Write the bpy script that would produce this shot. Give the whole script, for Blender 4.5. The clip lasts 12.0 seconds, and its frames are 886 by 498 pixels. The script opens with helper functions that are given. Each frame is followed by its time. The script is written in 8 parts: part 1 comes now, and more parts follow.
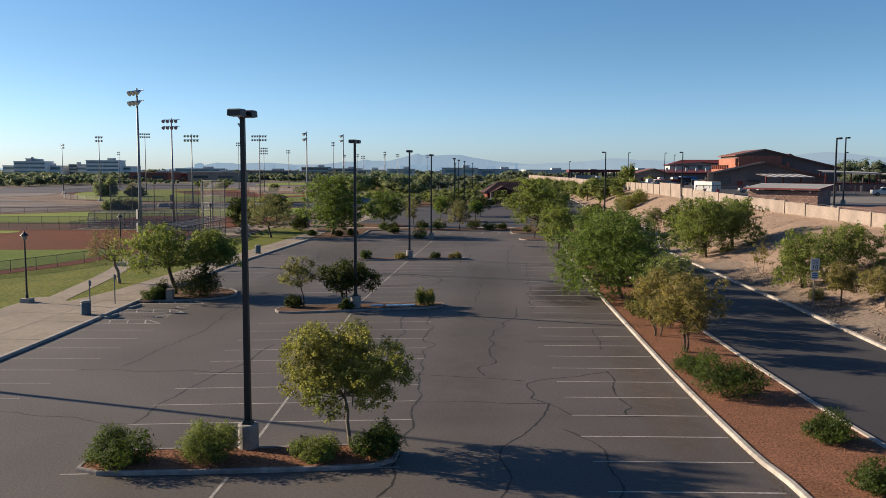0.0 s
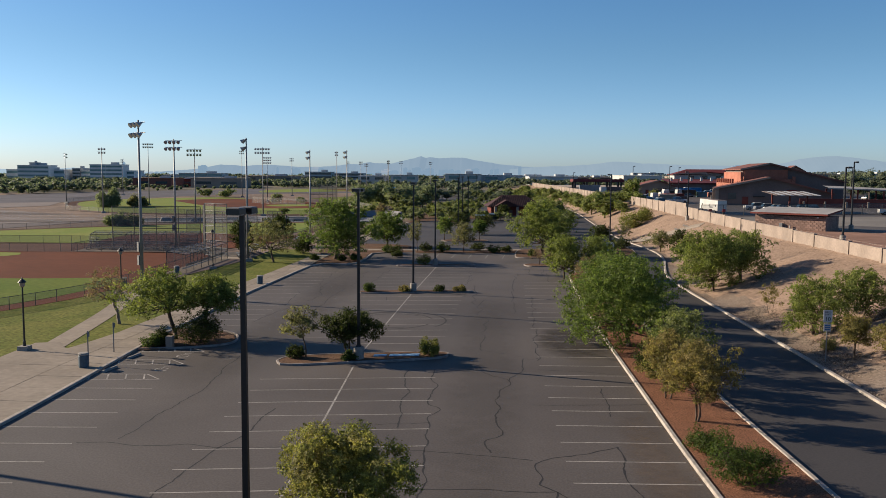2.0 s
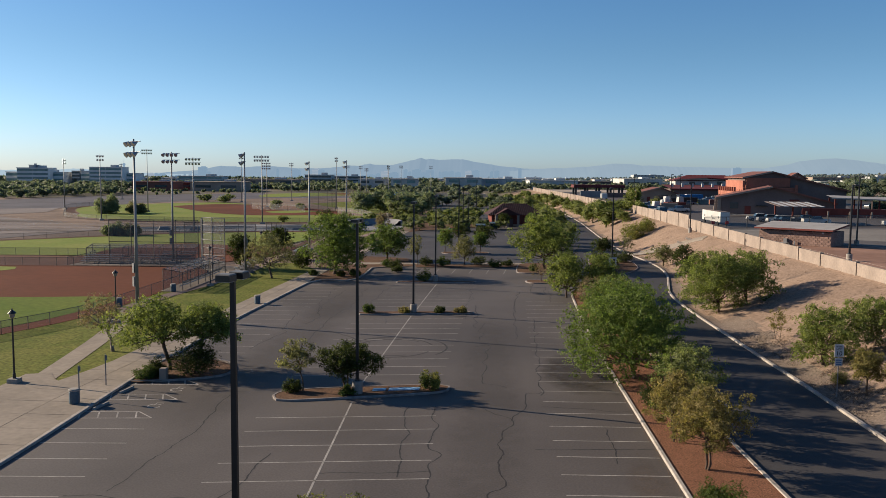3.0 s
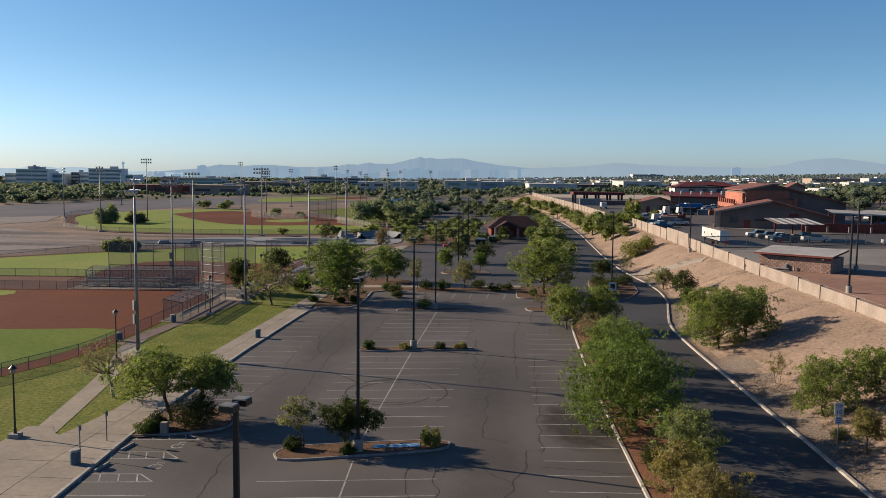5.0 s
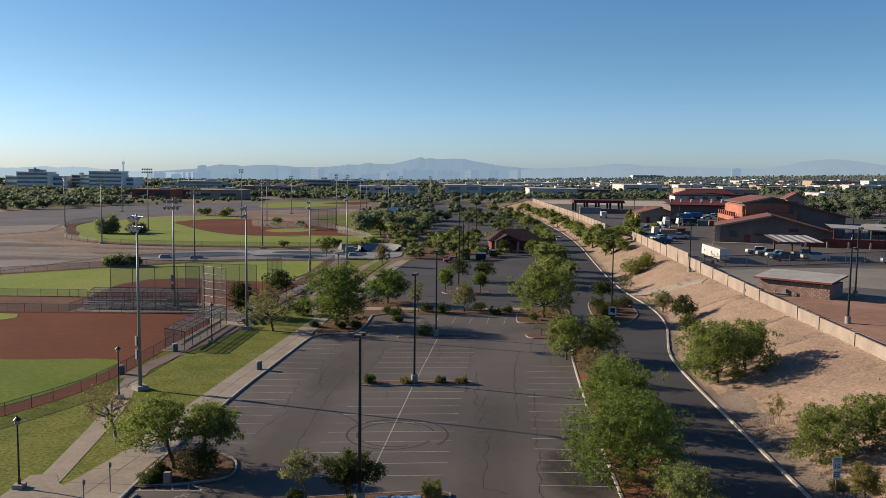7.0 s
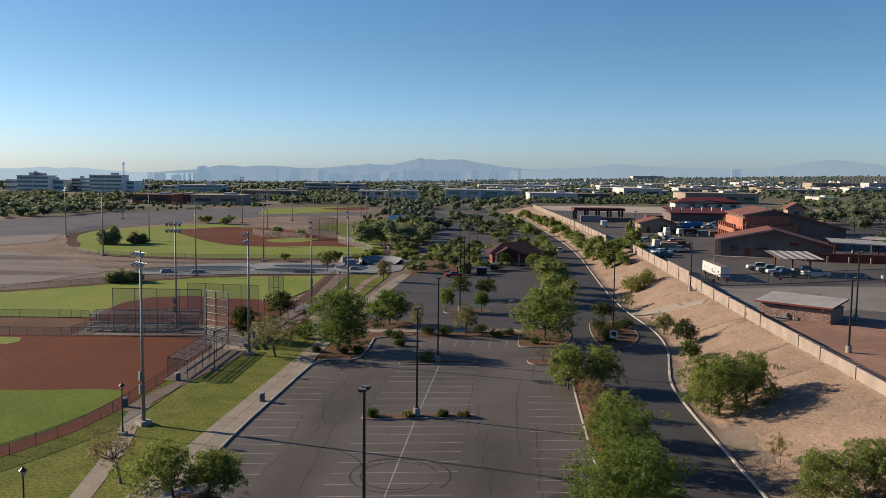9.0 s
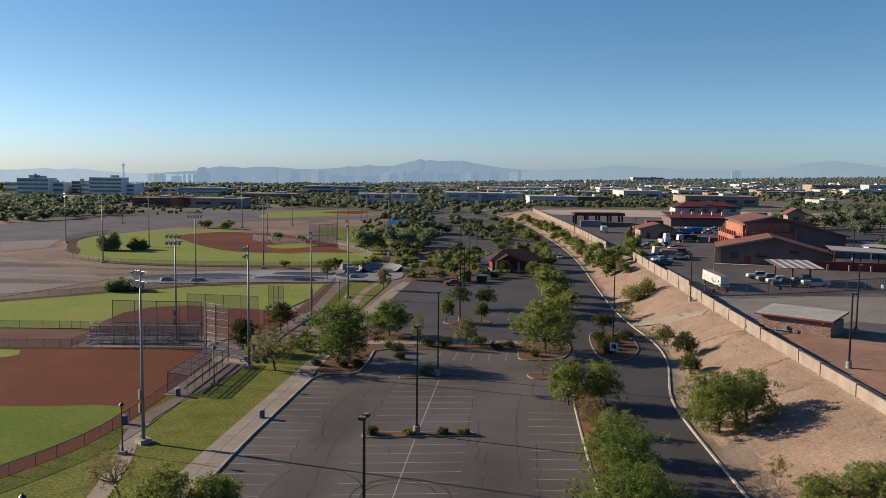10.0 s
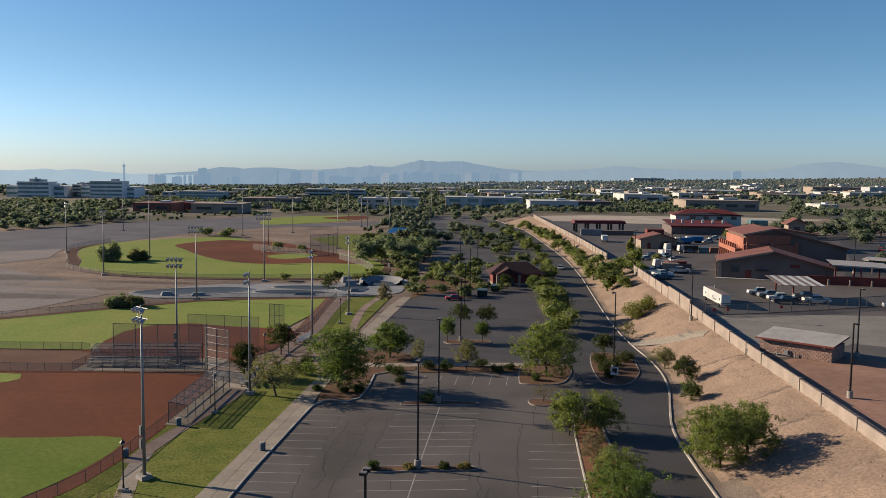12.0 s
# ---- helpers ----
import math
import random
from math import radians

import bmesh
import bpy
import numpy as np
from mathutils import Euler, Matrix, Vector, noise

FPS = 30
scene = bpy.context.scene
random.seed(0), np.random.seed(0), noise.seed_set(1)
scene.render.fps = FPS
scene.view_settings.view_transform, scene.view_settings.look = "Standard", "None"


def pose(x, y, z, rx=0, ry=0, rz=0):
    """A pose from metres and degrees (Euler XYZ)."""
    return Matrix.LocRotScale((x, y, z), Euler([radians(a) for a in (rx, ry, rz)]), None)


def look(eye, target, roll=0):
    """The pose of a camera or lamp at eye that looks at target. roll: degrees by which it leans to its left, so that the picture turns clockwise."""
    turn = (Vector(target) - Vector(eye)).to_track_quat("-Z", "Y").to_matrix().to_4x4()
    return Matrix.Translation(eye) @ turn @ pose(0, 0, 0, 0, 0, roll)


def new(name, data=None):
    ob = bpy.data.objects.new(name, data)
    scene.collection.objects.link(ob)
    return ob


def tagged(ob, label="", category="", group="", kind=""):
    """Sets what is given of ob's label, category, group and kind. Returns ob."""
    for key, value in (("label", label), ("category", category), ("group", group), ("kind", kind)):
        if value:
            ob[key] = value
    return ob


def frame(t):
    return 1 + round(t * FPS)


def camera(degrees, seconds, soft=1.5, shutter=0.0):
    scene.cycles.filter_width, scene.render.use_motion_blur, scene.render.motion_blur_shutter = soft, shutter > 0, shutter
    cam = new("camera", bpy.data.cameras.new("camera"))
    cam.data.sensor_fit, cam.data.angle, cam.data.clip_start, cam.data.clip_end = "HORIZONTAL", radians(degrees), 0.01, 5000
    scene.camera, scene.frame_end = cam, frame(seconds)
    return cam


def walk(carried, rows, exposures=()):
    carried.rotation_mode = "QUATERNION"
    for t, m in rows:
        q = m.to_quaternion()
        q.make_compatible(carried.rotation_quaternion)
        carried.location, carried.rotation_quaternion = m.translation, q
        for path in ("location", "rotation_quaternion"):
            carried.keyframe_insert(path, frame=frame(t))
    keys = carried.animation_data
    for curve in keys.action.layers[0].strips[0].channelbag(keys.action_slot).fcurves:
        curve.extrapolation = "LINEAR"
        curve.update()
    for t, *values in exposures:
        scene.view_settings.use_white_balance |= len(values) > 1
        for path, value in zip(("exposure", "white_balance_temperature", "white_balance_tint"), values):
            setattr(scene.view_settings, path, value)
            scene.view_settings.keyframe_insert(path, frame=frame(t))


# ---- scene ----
cam = camera(55.2, 12.0, soft=0.6)
PATH = [
    (0, (0.507, 0.083, 10.005), (0.383, 2.07, 9.816), 0.2),
    (0.5, (0.514, -0.029, 10.529), (0.387, 1.958, 10.343), 0.3),
    (1, (0.473, -0.046, 11.323), (0.346, 1.941, 11.135), 0.3),
    (1.5, (0.372, 0.486, 12.278), (0.244, 2.474, 12.092), 0.4),
    (2, (0.253, 1.53, 13.229), (0.122, 3.517, 13.045), 0.4),
    (2.5, (0.091, 2.734, 14.173), (-0.04, 4.722, 13.995), 0.4),
    (3, (0.046, 3.264, 15.154), (-0.085, 5.252, 14.973), 0.5),
    (5, (-0.127, 3.581, 19.202), (-0.256, 5.568, 19.017), 0.6),
    (5.5, (-0.208, 3.666, 20.107), (-0.336, 5.653, 19.922), 0.6),
    (6, (-0.281, 3.672, 21.054), (-0.409, 5.659, 20.868), 0.7),
    (6.5, (-0.259, 3.584, 22.045), (-0.388, 5.571, 21.859), 0.7),
    (7, (-0.259, 3.489, 23.014), (-0.388, 5.476, 22.828), 0.7),
    (9, (-0.558, 3.501, 26.695), (-0.687, 5.488, 26.509), 0.7),
    (9.5, (-0.598, 3.685, 27.596), (-0.726, 5.672, 27.41), 0.8),
    (10, (-0.593, 3.709, 28.496), (-0.722, 5.697, 28.312), 0.7),
    (10.5, (-0.629, 3.848, 29.485), (-0.759, 5.835, 29.3), 0.7),
    (11, (-0.589, 3.861, 30.466), (-0.718, 5.848, 30.28), 0.7),
    (11.5, (-0.563, 3.918, 31.435), (-0.694, 5.905, 31.249), 0.7),
    (12, (-0.712, 4.061, 32.194), (-0.842, 6.048, 32.01), 0.7),
]
walk(cam, [(t, look(eye, target, roll)) for t, eye, target, roll in PATH], exposures=[(0.0, 1.24, 5500.0, 6.8), (1.5, 1.14, 5480.0, 6.4), (3.0, 1.12, 5480.0, 6.4), (7.0, 1.1, 5480.0, 6.4), (12.0, 1.02, 5480.0, 6.0)])

# ---- daylight: low morning sun from the left, clear sky ----
SUN_EL, SUN_AZ = 20.5, 15.0  # elevation; the shadows fall to +x, turned this far towards the viewer
world = bpy.data.worlds.new("sky")
scene.world = world
world.use_nodes = True
wn = world.node_tree.nodes
sky = wn.new("ShaderNodeTexSky")
sky.sky_type = "NISHITA"
sky.sun_disc = False
sky.sun_elevation = radians(SUN_EL)
sky.sun_rotation = radians(-(90 - SUN_AZ))
sky.air_density, sky.dust_density, sky.ozone_density = 0.9, 0.42, 2.6
wn["Background"].inputs[1].default_value = 0.046
wl = world.node_tree.links.new
deep = wn.new("ShaderNodeHueSaturation")  # dry desert air: a deeper blue overhead, whitish dust haze low down
deep.inputs["Saturation"].default_value = 1.12
where, split, low, haze, gain = wn.new("ShaderNodeTexCoord"), wn.new("ShaderNodeSeparateXYZ"), wn.new("ShaderNodeMapRange"), wn.new("ShaderNodeMix"), wn.new("ShaderNodeVectorMath")
low.interpolation_type = "SMOOTHSTEP"
low.inputs["From Min"].default_value, low.inputs["From Max"].default_value = 0.15, -0.02
haze.data_type = "RGBA"
haze.inputs[6].default_value, haze.inputs[7].default_value = (1.0, 1.0, 1.0, 1), (1.06, 1.16, 1.5, 1)
gain.operation = "MULTIPLY"
wl(where.outputs["Generated"], split.inputs[0]), wl(split.outputs["Z"], low.inputs["Value"]), wl(low.outputs[0], haze.inputs[0])
wl(sky.outputs[0], deep.inputs["Color"]), wl(deep.outputs[0], gain.inputs[0]), wl(haze.outputs[2], gain.inputs[1])
wl(gain.outputs[0], wn["Background"].inputs[0])
sun = new("sun", bpy.data.lights.new("sun", "SUN"))
sun.data.energy, sun.data.angle, sun.data.color = 5.0, radians(0.55), (1.0, 0.74, 0.47)
away = Vector((math.cos(radians(SUN_EL)) * math.cos(radians(SUN_AZ)), -math.cos(radians(SUN_EL)) * math.sin(radians(SUN_AZ)), -math.sin(radians(SUN_EL))))
sun.matrix_world = look((-60, 60, 60), Vector((-60, 60, 60)) + away)


# ---- materials ----
def surface(name, colour, rough=0.8, metal=0.0, fine=4.0, coarse=0.3, vary=0.25, stain=0.25, bump=0.15, tint=None, spread=0.0, island=False, glow=None, through_light=0.0, spec=0.3):
    """A node material: the colour broken up at two scales, with relief; spread varies it from object to object (or piece to piece)."""
    m = bpy.data.materials.new(name)
    m.use_nodes = True
    nt = m.node_tree
    n, link = nt.nodes, nt.links.new
    p = n["Principled BSDF"]
    p.inputs["Roughness"].default_value, p.inputs["Metallic"].default_value = rough, metal
    p.inputs["Specular IOR Level"].default_value = spec
    co = n.new("ShaderNodeTexCoord")
    small, large = n.new("ShaderNodeTexNoise"), n.new("ShaderNodeTexNoise")
    small.inputs["Scale"].default_value, small.inputs["Detail"].default_value = fine, 5
    large.inputs["Scale"].default_value, large.inputs["Detail"].default_value = coarse, 4
    large.inputs["Distortion"].default_value = 0.6
    for t in (small, large):
        link(co.outputs["Object"], t.inputs["Vector"])
    c = np.array(colour)
    other = np.array(tint) if tint is not None else c * (1 - stain)
    ramp = n.new("ShaderNodeValToRGB")
    ramp.color_ramp.elements[0].position, ramp.color_ramp.elements[1].position = 0.35, 0.68
    ramp.color_ramp.elements[0].color, ramp.color_ramp.elements[1].color = (*other, 1), (*c, 1)
    link(large.outputs["Fac"], ramp.inputs["Fac"])
    shade = n.new("ShaderNodeMapRange")
    shade.inputs["From Min"].default_value, shade.inputs["From Max"].default_value = 0.3, 0.7
    shade.inputs["To Min"].default_value, shade.inputs["To Max"].default_value = 1 - vary, 1 + vary
    link(small.outputs["Fac"], shade.inputs["Value"])
    value = shade.outputs["Result"]
    if spread:
        rnd = n.new("ShaderNodeNewGeometry" if island else "ShaderNodeObjectInfo")
        rng = n.new("ShaderNodeMapRange")
        rng.inputs["To Min"].default_value, rng.inputs["To Max"].default_value = 1 - spread, 1 + spread
        link(rnd.outputs["Random Per Island" if island else "Random"], rng.inputs["Value"])
        mul = n.new("ShaderNodeMath")
        mul.operation = "MULTIPLY"
        link(value, mul.inputs[0]), link(rng.outputs["Result"], mul.inputs[1])
        value = mul.outputs[0]
    mix = n.new("ShaderNodeVectorMath")
    mix.operation = "SCALE"
    link(ramp.outputs["Color"], mix.inputs[0]), link(value, mix.inputs["Scale"])
    link(mix.outputs[0], p.inputs["Base Color"])
    if bump:
        b = n.new("ShaderNodeBump")
        b.inputs["Strength"].default_value, b.inputs["Distance"].default_value = bump, 0.03
        link(small.outputs["Fac"], b.inputs["Height"]), link(b.outputs[0], p.inputs["Normal"])
    if glow:
        p.inputs["Emission Color"].default_value, p.inputs["Emission Strength"].default_value = (*glow, 1), 1.0
    if through_light:
        tr, add = n.new("ShaderNodeBsdfTranslucent"), n.new("ShaderNodeMixShader")
        add.inputs[0].default_value = through_light
        lit = n.new("ShaderNodeVectorMath")  # leaves let more yellow light through than they send back
        lit.operation = "MULTIPLY"
        lit.inputs[1].default_value = (1.7, 1.8, 1.1)
        link(mix.outputs[0], lit.inputs[0]), link(lit.outputs[0], tr.inputs["Color"])
        link(p.outputs[0], add.inputs[1]), link(tr.outputs[0], add.inputs[2])
        link(add.outputs[0], n["Material Output"].inputs["Surface"])
    return m


ASPHALT = surface("asphalt_worn", (0.0945, 0.0825, 0.0755), 0.72, fine=9.0, coarse=0.07, vary=0.17, stain=0.34, bump=0.3, spec=0.22)
ROADTAR = surface("asphalt_road", (0.052, 0.0485, 0.0485), 0.74, fine=9.0, coarse=0.12, vary=0.14, stain=0.22, bump=0.3, spec=0.2)
DARKTAR = surface("crack_sealer", (0.0227, 0.0206, 0.0199), 0.75, vary=0.2)
TYRE_MARK = surface("tyre_rubber_mark", (0.0355, 0.0319, 0.0319), 0.85, fine=2.0, vary=0.4)
PAINT = surface("worn_white_paint", (0.3337, 0.3124, 0.2911), 0.8, fine=6.0, coarse=0.8, vary=0.22, stain=0.35, spec=0.06)
BLUEPAINT = surface("pale_blue_paint", (0.16, 0.3, 0.48), 0.8, fine=6.0, coarse=0.8, vary=0.2)
KERB = surface("kerb_concrete", (0.355, 0.3195, 0.284), 0.9, fine=3.0, coarse=0.4, vary=0.2, stain=0.3, spec=0.06)
ISLKERB = surface("island_kerb_concrete", (0.2556, 0.2272, 0.213), 0.9, fine=3.0, coarse=0.5, vary=0.25, stain=0.3, spec=0.06)
WALKCON = surface("pavement_concrete", (0.2556, 0.2201, 0.181), 0.92, fine=2.5, coarse=0.25, vary=0.1, stain=0.18, spread=0.06, spec=0.06)
PATHCON = surface("path_concrete_tan", (0.2343, 0.1775, 0.1491), 0.92, fine=2.5, coarse=0.2, vary=0.14, stain=0.25, spec=0.06)
CONCRETE = surface("pedestal_concrete", (0.284, 0.2627, 0.2414), 0.9, fine=5.0, coarse=1.0, vary=0.15)
SKATECON = surface("skate_concrete", (0.2219, 0.2219, 0.2307), 0.85, fine=1.0, coarse=0.12, vary=0.1, spec=0.06)
SKATEBLUE = surface("skate_bowl_blue", (0.0213, 0.0355, 0.0532), 0.7, fine=1.0, coarse=0.12, vary=0.15)
GRASS = surface("lawn", (0.08, 0.1, 0.017), 0.95, fine=3.4, coarse=0.3, vary=0.45, tint=(0.128, 0.13, 0.03), bump=0.5, spec=0.06)
# darker copy of the outfield grass: shade seen between blades put into colour
NEARTURF_SHADED = surface("near_turf_shaded", (0.07524, 0.114, 0.01482), 0.95, fine=1.6, coarse=0.07, vary=0.18, tint=(0.1072, 0.1322, 0.02394), bump=0.4, spec=0.06)
FIELDGRASS = surface("outfield_grass", (0.1356, 0.1768, 0.03415), 0.95, fine=1.2, coarse=0.06, vary=0.16, tint=(0.1728, 0.1908, 0.04721), bump=0.4, spec=0.06)
INFIELD = surface("red_infield_clay", (0.1231, 0.04332, 0.02337), 0.95, fine=0.8, coarse=0.045, vary=0.09, tint=(0.08436, 0.03192, 0.01881), bump=0.3, spec=0.06)
TRACK = surface("brown_warning_track", (0.1225, 0.06946, 0.0506), 0.95, fine=1.4, coarse=0.1, vary=0.16, spec=0.06)
DESERT = surface("desert_ground", (0.2177, 0.1617, 0.1262), 0.97, fine=0.7, coarse=0.035, vary=0.24, tint=(0.1201, 0.09325, 0.07823), bump=0.4, spec=0.06)
BANK = surface("raked_sand_bank", (0.2556, 0.186, 0.1384), 0.97, fine=3.2, coarse=0.13, vary=0.26, tint=(0.1988, 0.1455, 0.11), bump=0.9, spec=0.06)
REDROCK = surface("red_landscape_gravel", (0.1917, 0.0959, 0.0568), 0.95, fine=11.0, coarse=0.5, vary=0.5, stain=0.25, bump=1.0, spec=0.06)
BROWNDIRT = surface("planter_soil", (0.1207, 0.0745, 0.0497), 0.95, fine=7.0, coarse=0.5, vary=0.35, bump=0.8, spec=0.06)
LITTER = surface("brown_leaf_litter", (0.15, 0.1, 0.066), 0.95, fine=6.0, coarse=0.5, vary=0.4, bump=0.5, spread=0.35, island=True, spec=0.06)
PINKDIRT = surface("yard_pink_dirt", (0.2556, 0.1562, 0.1172), 0.95, fine=1.0, coarse=0.1, vary=0.12, spec=0.06)
GRAVELGREY = surface("channel_grey_gravel", (0.1968, 0.1717, 0.1633), 0.95, fine=0.8, coarse=0.05, vary=0.14, spec=0.06)
GRAVELDARK = surface("dark_gravel_slope", (0.1176, 0.112, 0.1254), 0.95, fine=0.8, coarse=0.05, vary=0.14, spec=0.06)
VERGE = surface("gravelly_verge", (0.185, 0.15, 0.122), 0.97, fine=6.0, coarse=0.3, vary=0.32, tint=(0.145, 0.112, 0.088), bump=0.9, spec=0.06)
BLOCK = surface("tan_block", (0.2556, 0.2094, 0.1775), 0.92, fine=4.0, coarse=0.4, vary=0.12, spread=0.05)
SHEDBLOCK = surface("split_face_block", (0.2556, 0.1704, 0.142), 0.95, fine=3.0, coarse=0.7, vary=0.35, bump=0.9, spread=0.22)
STUCCO = surface("taupe_stucco", (0.142, 0.11, 0.1029), 0.95, fine=2.0, coarse=0.2, vary=0.08)
ORANGE = surface("salmon_stucco", (0.31, 0.125, 0.085), 0.95, fine=2.0, coarse=0.2, vary=0.1)
REDSTUCCO = surface("brick_red_wall", (0.142, 0.0391, 0.0319), 0.9, fine=2.0, coarse=0.3, vary=0.12)
REDROOF = surface("dark_red_roof", (0.03728, 0.0117, 0.01118), 0.75, fine=1.0, coarse=0.3, vary=0.15, spread=0.1)
BRIGHTREDROOF = surface("red_metal_roof", (0.1065, 0.0185, 0.0177), 0.7, fine=1.0, coarse=0.3, vary=0.1)
BROWNROOF = surface("brown_red_roof", (0.1704, 0.071, 0.0532), 0.75, fine=1.5, coarse=0.2, vary=0.12)
WHITEROOF = surface("pale_roof_sheet", (0.3266, 0.3053, 0.284), 0.6, fine=1.0, coarse=0.3, vary=0.07)
WHITEWALL = surface("off_white_wall", (0.46, 0.455, 0.44), 0.9, fine=0.5, coarse=0.05, vary=0.06)
GREYWALL = surface("grey_wall", (0.42, 0.43, 0.44), 0.9, fine=0.5, coarse=0.05, vary=0.08)
TANWALL = surface("tan_wall", (0.284, 0.2272, 0.1846), 0.9, fine=0.5, coarse=0.05, vary=0.08)
GLASSDARK = surface("dark_glazing", (0.0355, 0.0568, 0.071), 0.12, fine=0.6, coarse=0.1, vary=0.2, bump=0.0, spec=0.6)
GLASSTEAL = surface("teal_glazing", (0.13, 0.215, 0.225), 0.2, 0.0, fine=0.6, coarse=0.1, vary=0.2, bump=0.0, spec=0.6)
POLEDARK = surface("dark_bronze_paint", (0.0114, 0.0106, 0.0114), 0.45, fine=3.0, vary=0.2, bump=0.05, spec=0.5)
LAMPTOP = surface("lamp_housing_top", (0.142, 0.1349, 0.1278), 0.5, fine=3.0, vary=0.25, bump=0.05)
GALV = surface("galvanised_steel", (0.23, 0.23, 0.24), 0.55, 0.35, fine=3.0, coarse=0.3, vary=0.12, bump=0.05)
FENCE = surface("fence_steel", (0.0852, 0.0817, 0.0817), 0.6, 0.3, fine=3.0, vary=0.15, bump=0.0)
ALUM = surface("bleacher_aluminium", (0.2556, 0.2556, 0.2556), 0.5, 0.4, fine=3.0, vary=0.1, bump=0.0)
REFLECTOR = surface("floodlight_reflector", (0.355, 0.3692, 0.3905), 0.3, 0.5, fine=3.0, vary=0.1, bump=0.0)
PALEBARK = surface("pale_bark", (0.2, 0.165, 0.13), 0.95, fine=8.0, coarse=1.0, vary=0.3, bump=0.8)
BARK = surface("bark", (0.0923, 0.0674, 0.0497), 0.95, fine=8.0, coarse=1.0, vary=0.3, bump=0.8)
SIGNWHITE = surface("sign_white", (0.5325, 0.5325, 0.5325), 0.5, vary=0.05, bump=0.0)
SIGNBLUE = surface("sign_blue", (0.0497, 0.142, 0.3195), 0.5, vary=0.08, bump=0.0)
SIGNBLACK = surface("sign_black", (0.0142, 0.0142, 0.0142), 0.6, vary=0.08, bump=0.0)
SIGNRED = surface("sign_red", (0.3195, 0.0284, 0.0284), 0.5, vary=0.08, bump=0.0)
BINBLUE = surface("blue_grey_bin", (0.0639, 0.0994, 0.1349), 0.6, fine=5.0, vary=0.2)
VANWHITE = surface("white_vehicle_paint", (0.5112, 0.5112, 0.497), 0.35, fine=1.0, vary=0.04, bump=0.0, spec=0.5)
CARDARK = surface("dark_car_paint", (0.0213, 0.0213, 0.0249), 0.35, fine=1.0, vary=0.04, bump=0.0, spec=0.5)
RUBBER = surface("tyre_rubber", (0.0142, 0.0142, 0.0142), 0.8, vary=0.1, bump=0.0)
TARP = surface("blue_tarp", (0.0213, 0.1349, 0.355), 0.6, fine=1.0, vary=0.1)


def foliage(name, colour, tint, vary=0.35, passing=0.42):
    return surface(name, colour, 0.6, fine=1.3, coarse=0.55, vary=vary, tint=tint, bump=0.0, spread=0.4, island=True, through_light=passing, spec=0.2)


LEAF = foliage("leaf_green", (0.105, 0.138, 0.03), (0.07, 0.096, 0.021))
LEAFBRIGHT = foliage("leaf_bright", (0.15, 0.17, 0.042), (0.1, 0.12, 0.03))
LEAFOLIVE = foliage("leaf_olive", (0.2, 0.172, 0.053), (0.122, 0.138, 0.031))
LEAFDRY = foliage("leaf_dry", (0.1775, 0.1384, 0.0532), (0.1313, 0.1172, 0.0391))
LEAFDARK = foliage("leaf_dark", (0.044, 0.054, 0.0114), (0.0305, 0.0391, 0.0099))
LEAFPALE = foliage("leaf_pale", (0.1455, 0.1349, 0.0674), (0.11, 0.11, 0.0497))
LEAFBARE = foliage("leaf_sparse_pink", (0.1491, 0.1136, 0.071), (0.1136, 0.0909, 0.0554))
LEAFSHRUB = foliage("leaf_shrub", (0.0674, 0.0923, 0.017), (0.0426, 0.0604, 0.0128))
# growth and shade between the far trees are put into this ground colour
TOWNGROUND = surface("town_ground", (0.1562, 0.1349, 0.1065), 0.97, fine=0.02, coarse=0.004, vary=0.35, tint=(0.0852, 0.0817, 0.0604), bump=0.0, spec=0.06)
LEAFFAR = foliage("leaf_far", (0.122, 0.14, 0.092), (0.084, 0.1, 0.066), passing=0.4)
LEAFLOT = foliage("leaf_lot", (0.15, 0.165, 0.062), (0.105, 0.12, 0.045))
LEAFGUM = foliage("leaf_grey_green", (0.165, 0.185, 0.105), (0.12, 0.14, 0.078))
LEAFROAD = foliage("leaf_roadside", (0.15, 0.168, 0.045), (0.108, 0.124, 0.033))


# greyed leaves with a weak emission that paints haze over the far trees
LEAFHAZED = surface("leaf_distant", (0.1, 0.108, 0.08), 0.9, fine=0.05, coarse=0.004, vary=0.3, tint=(0.055, 0.062, 0.048), bump=0.0, spread=0.4, island=True, glow=(0.0156, 0.0192, 0.0192), spec=0.0)


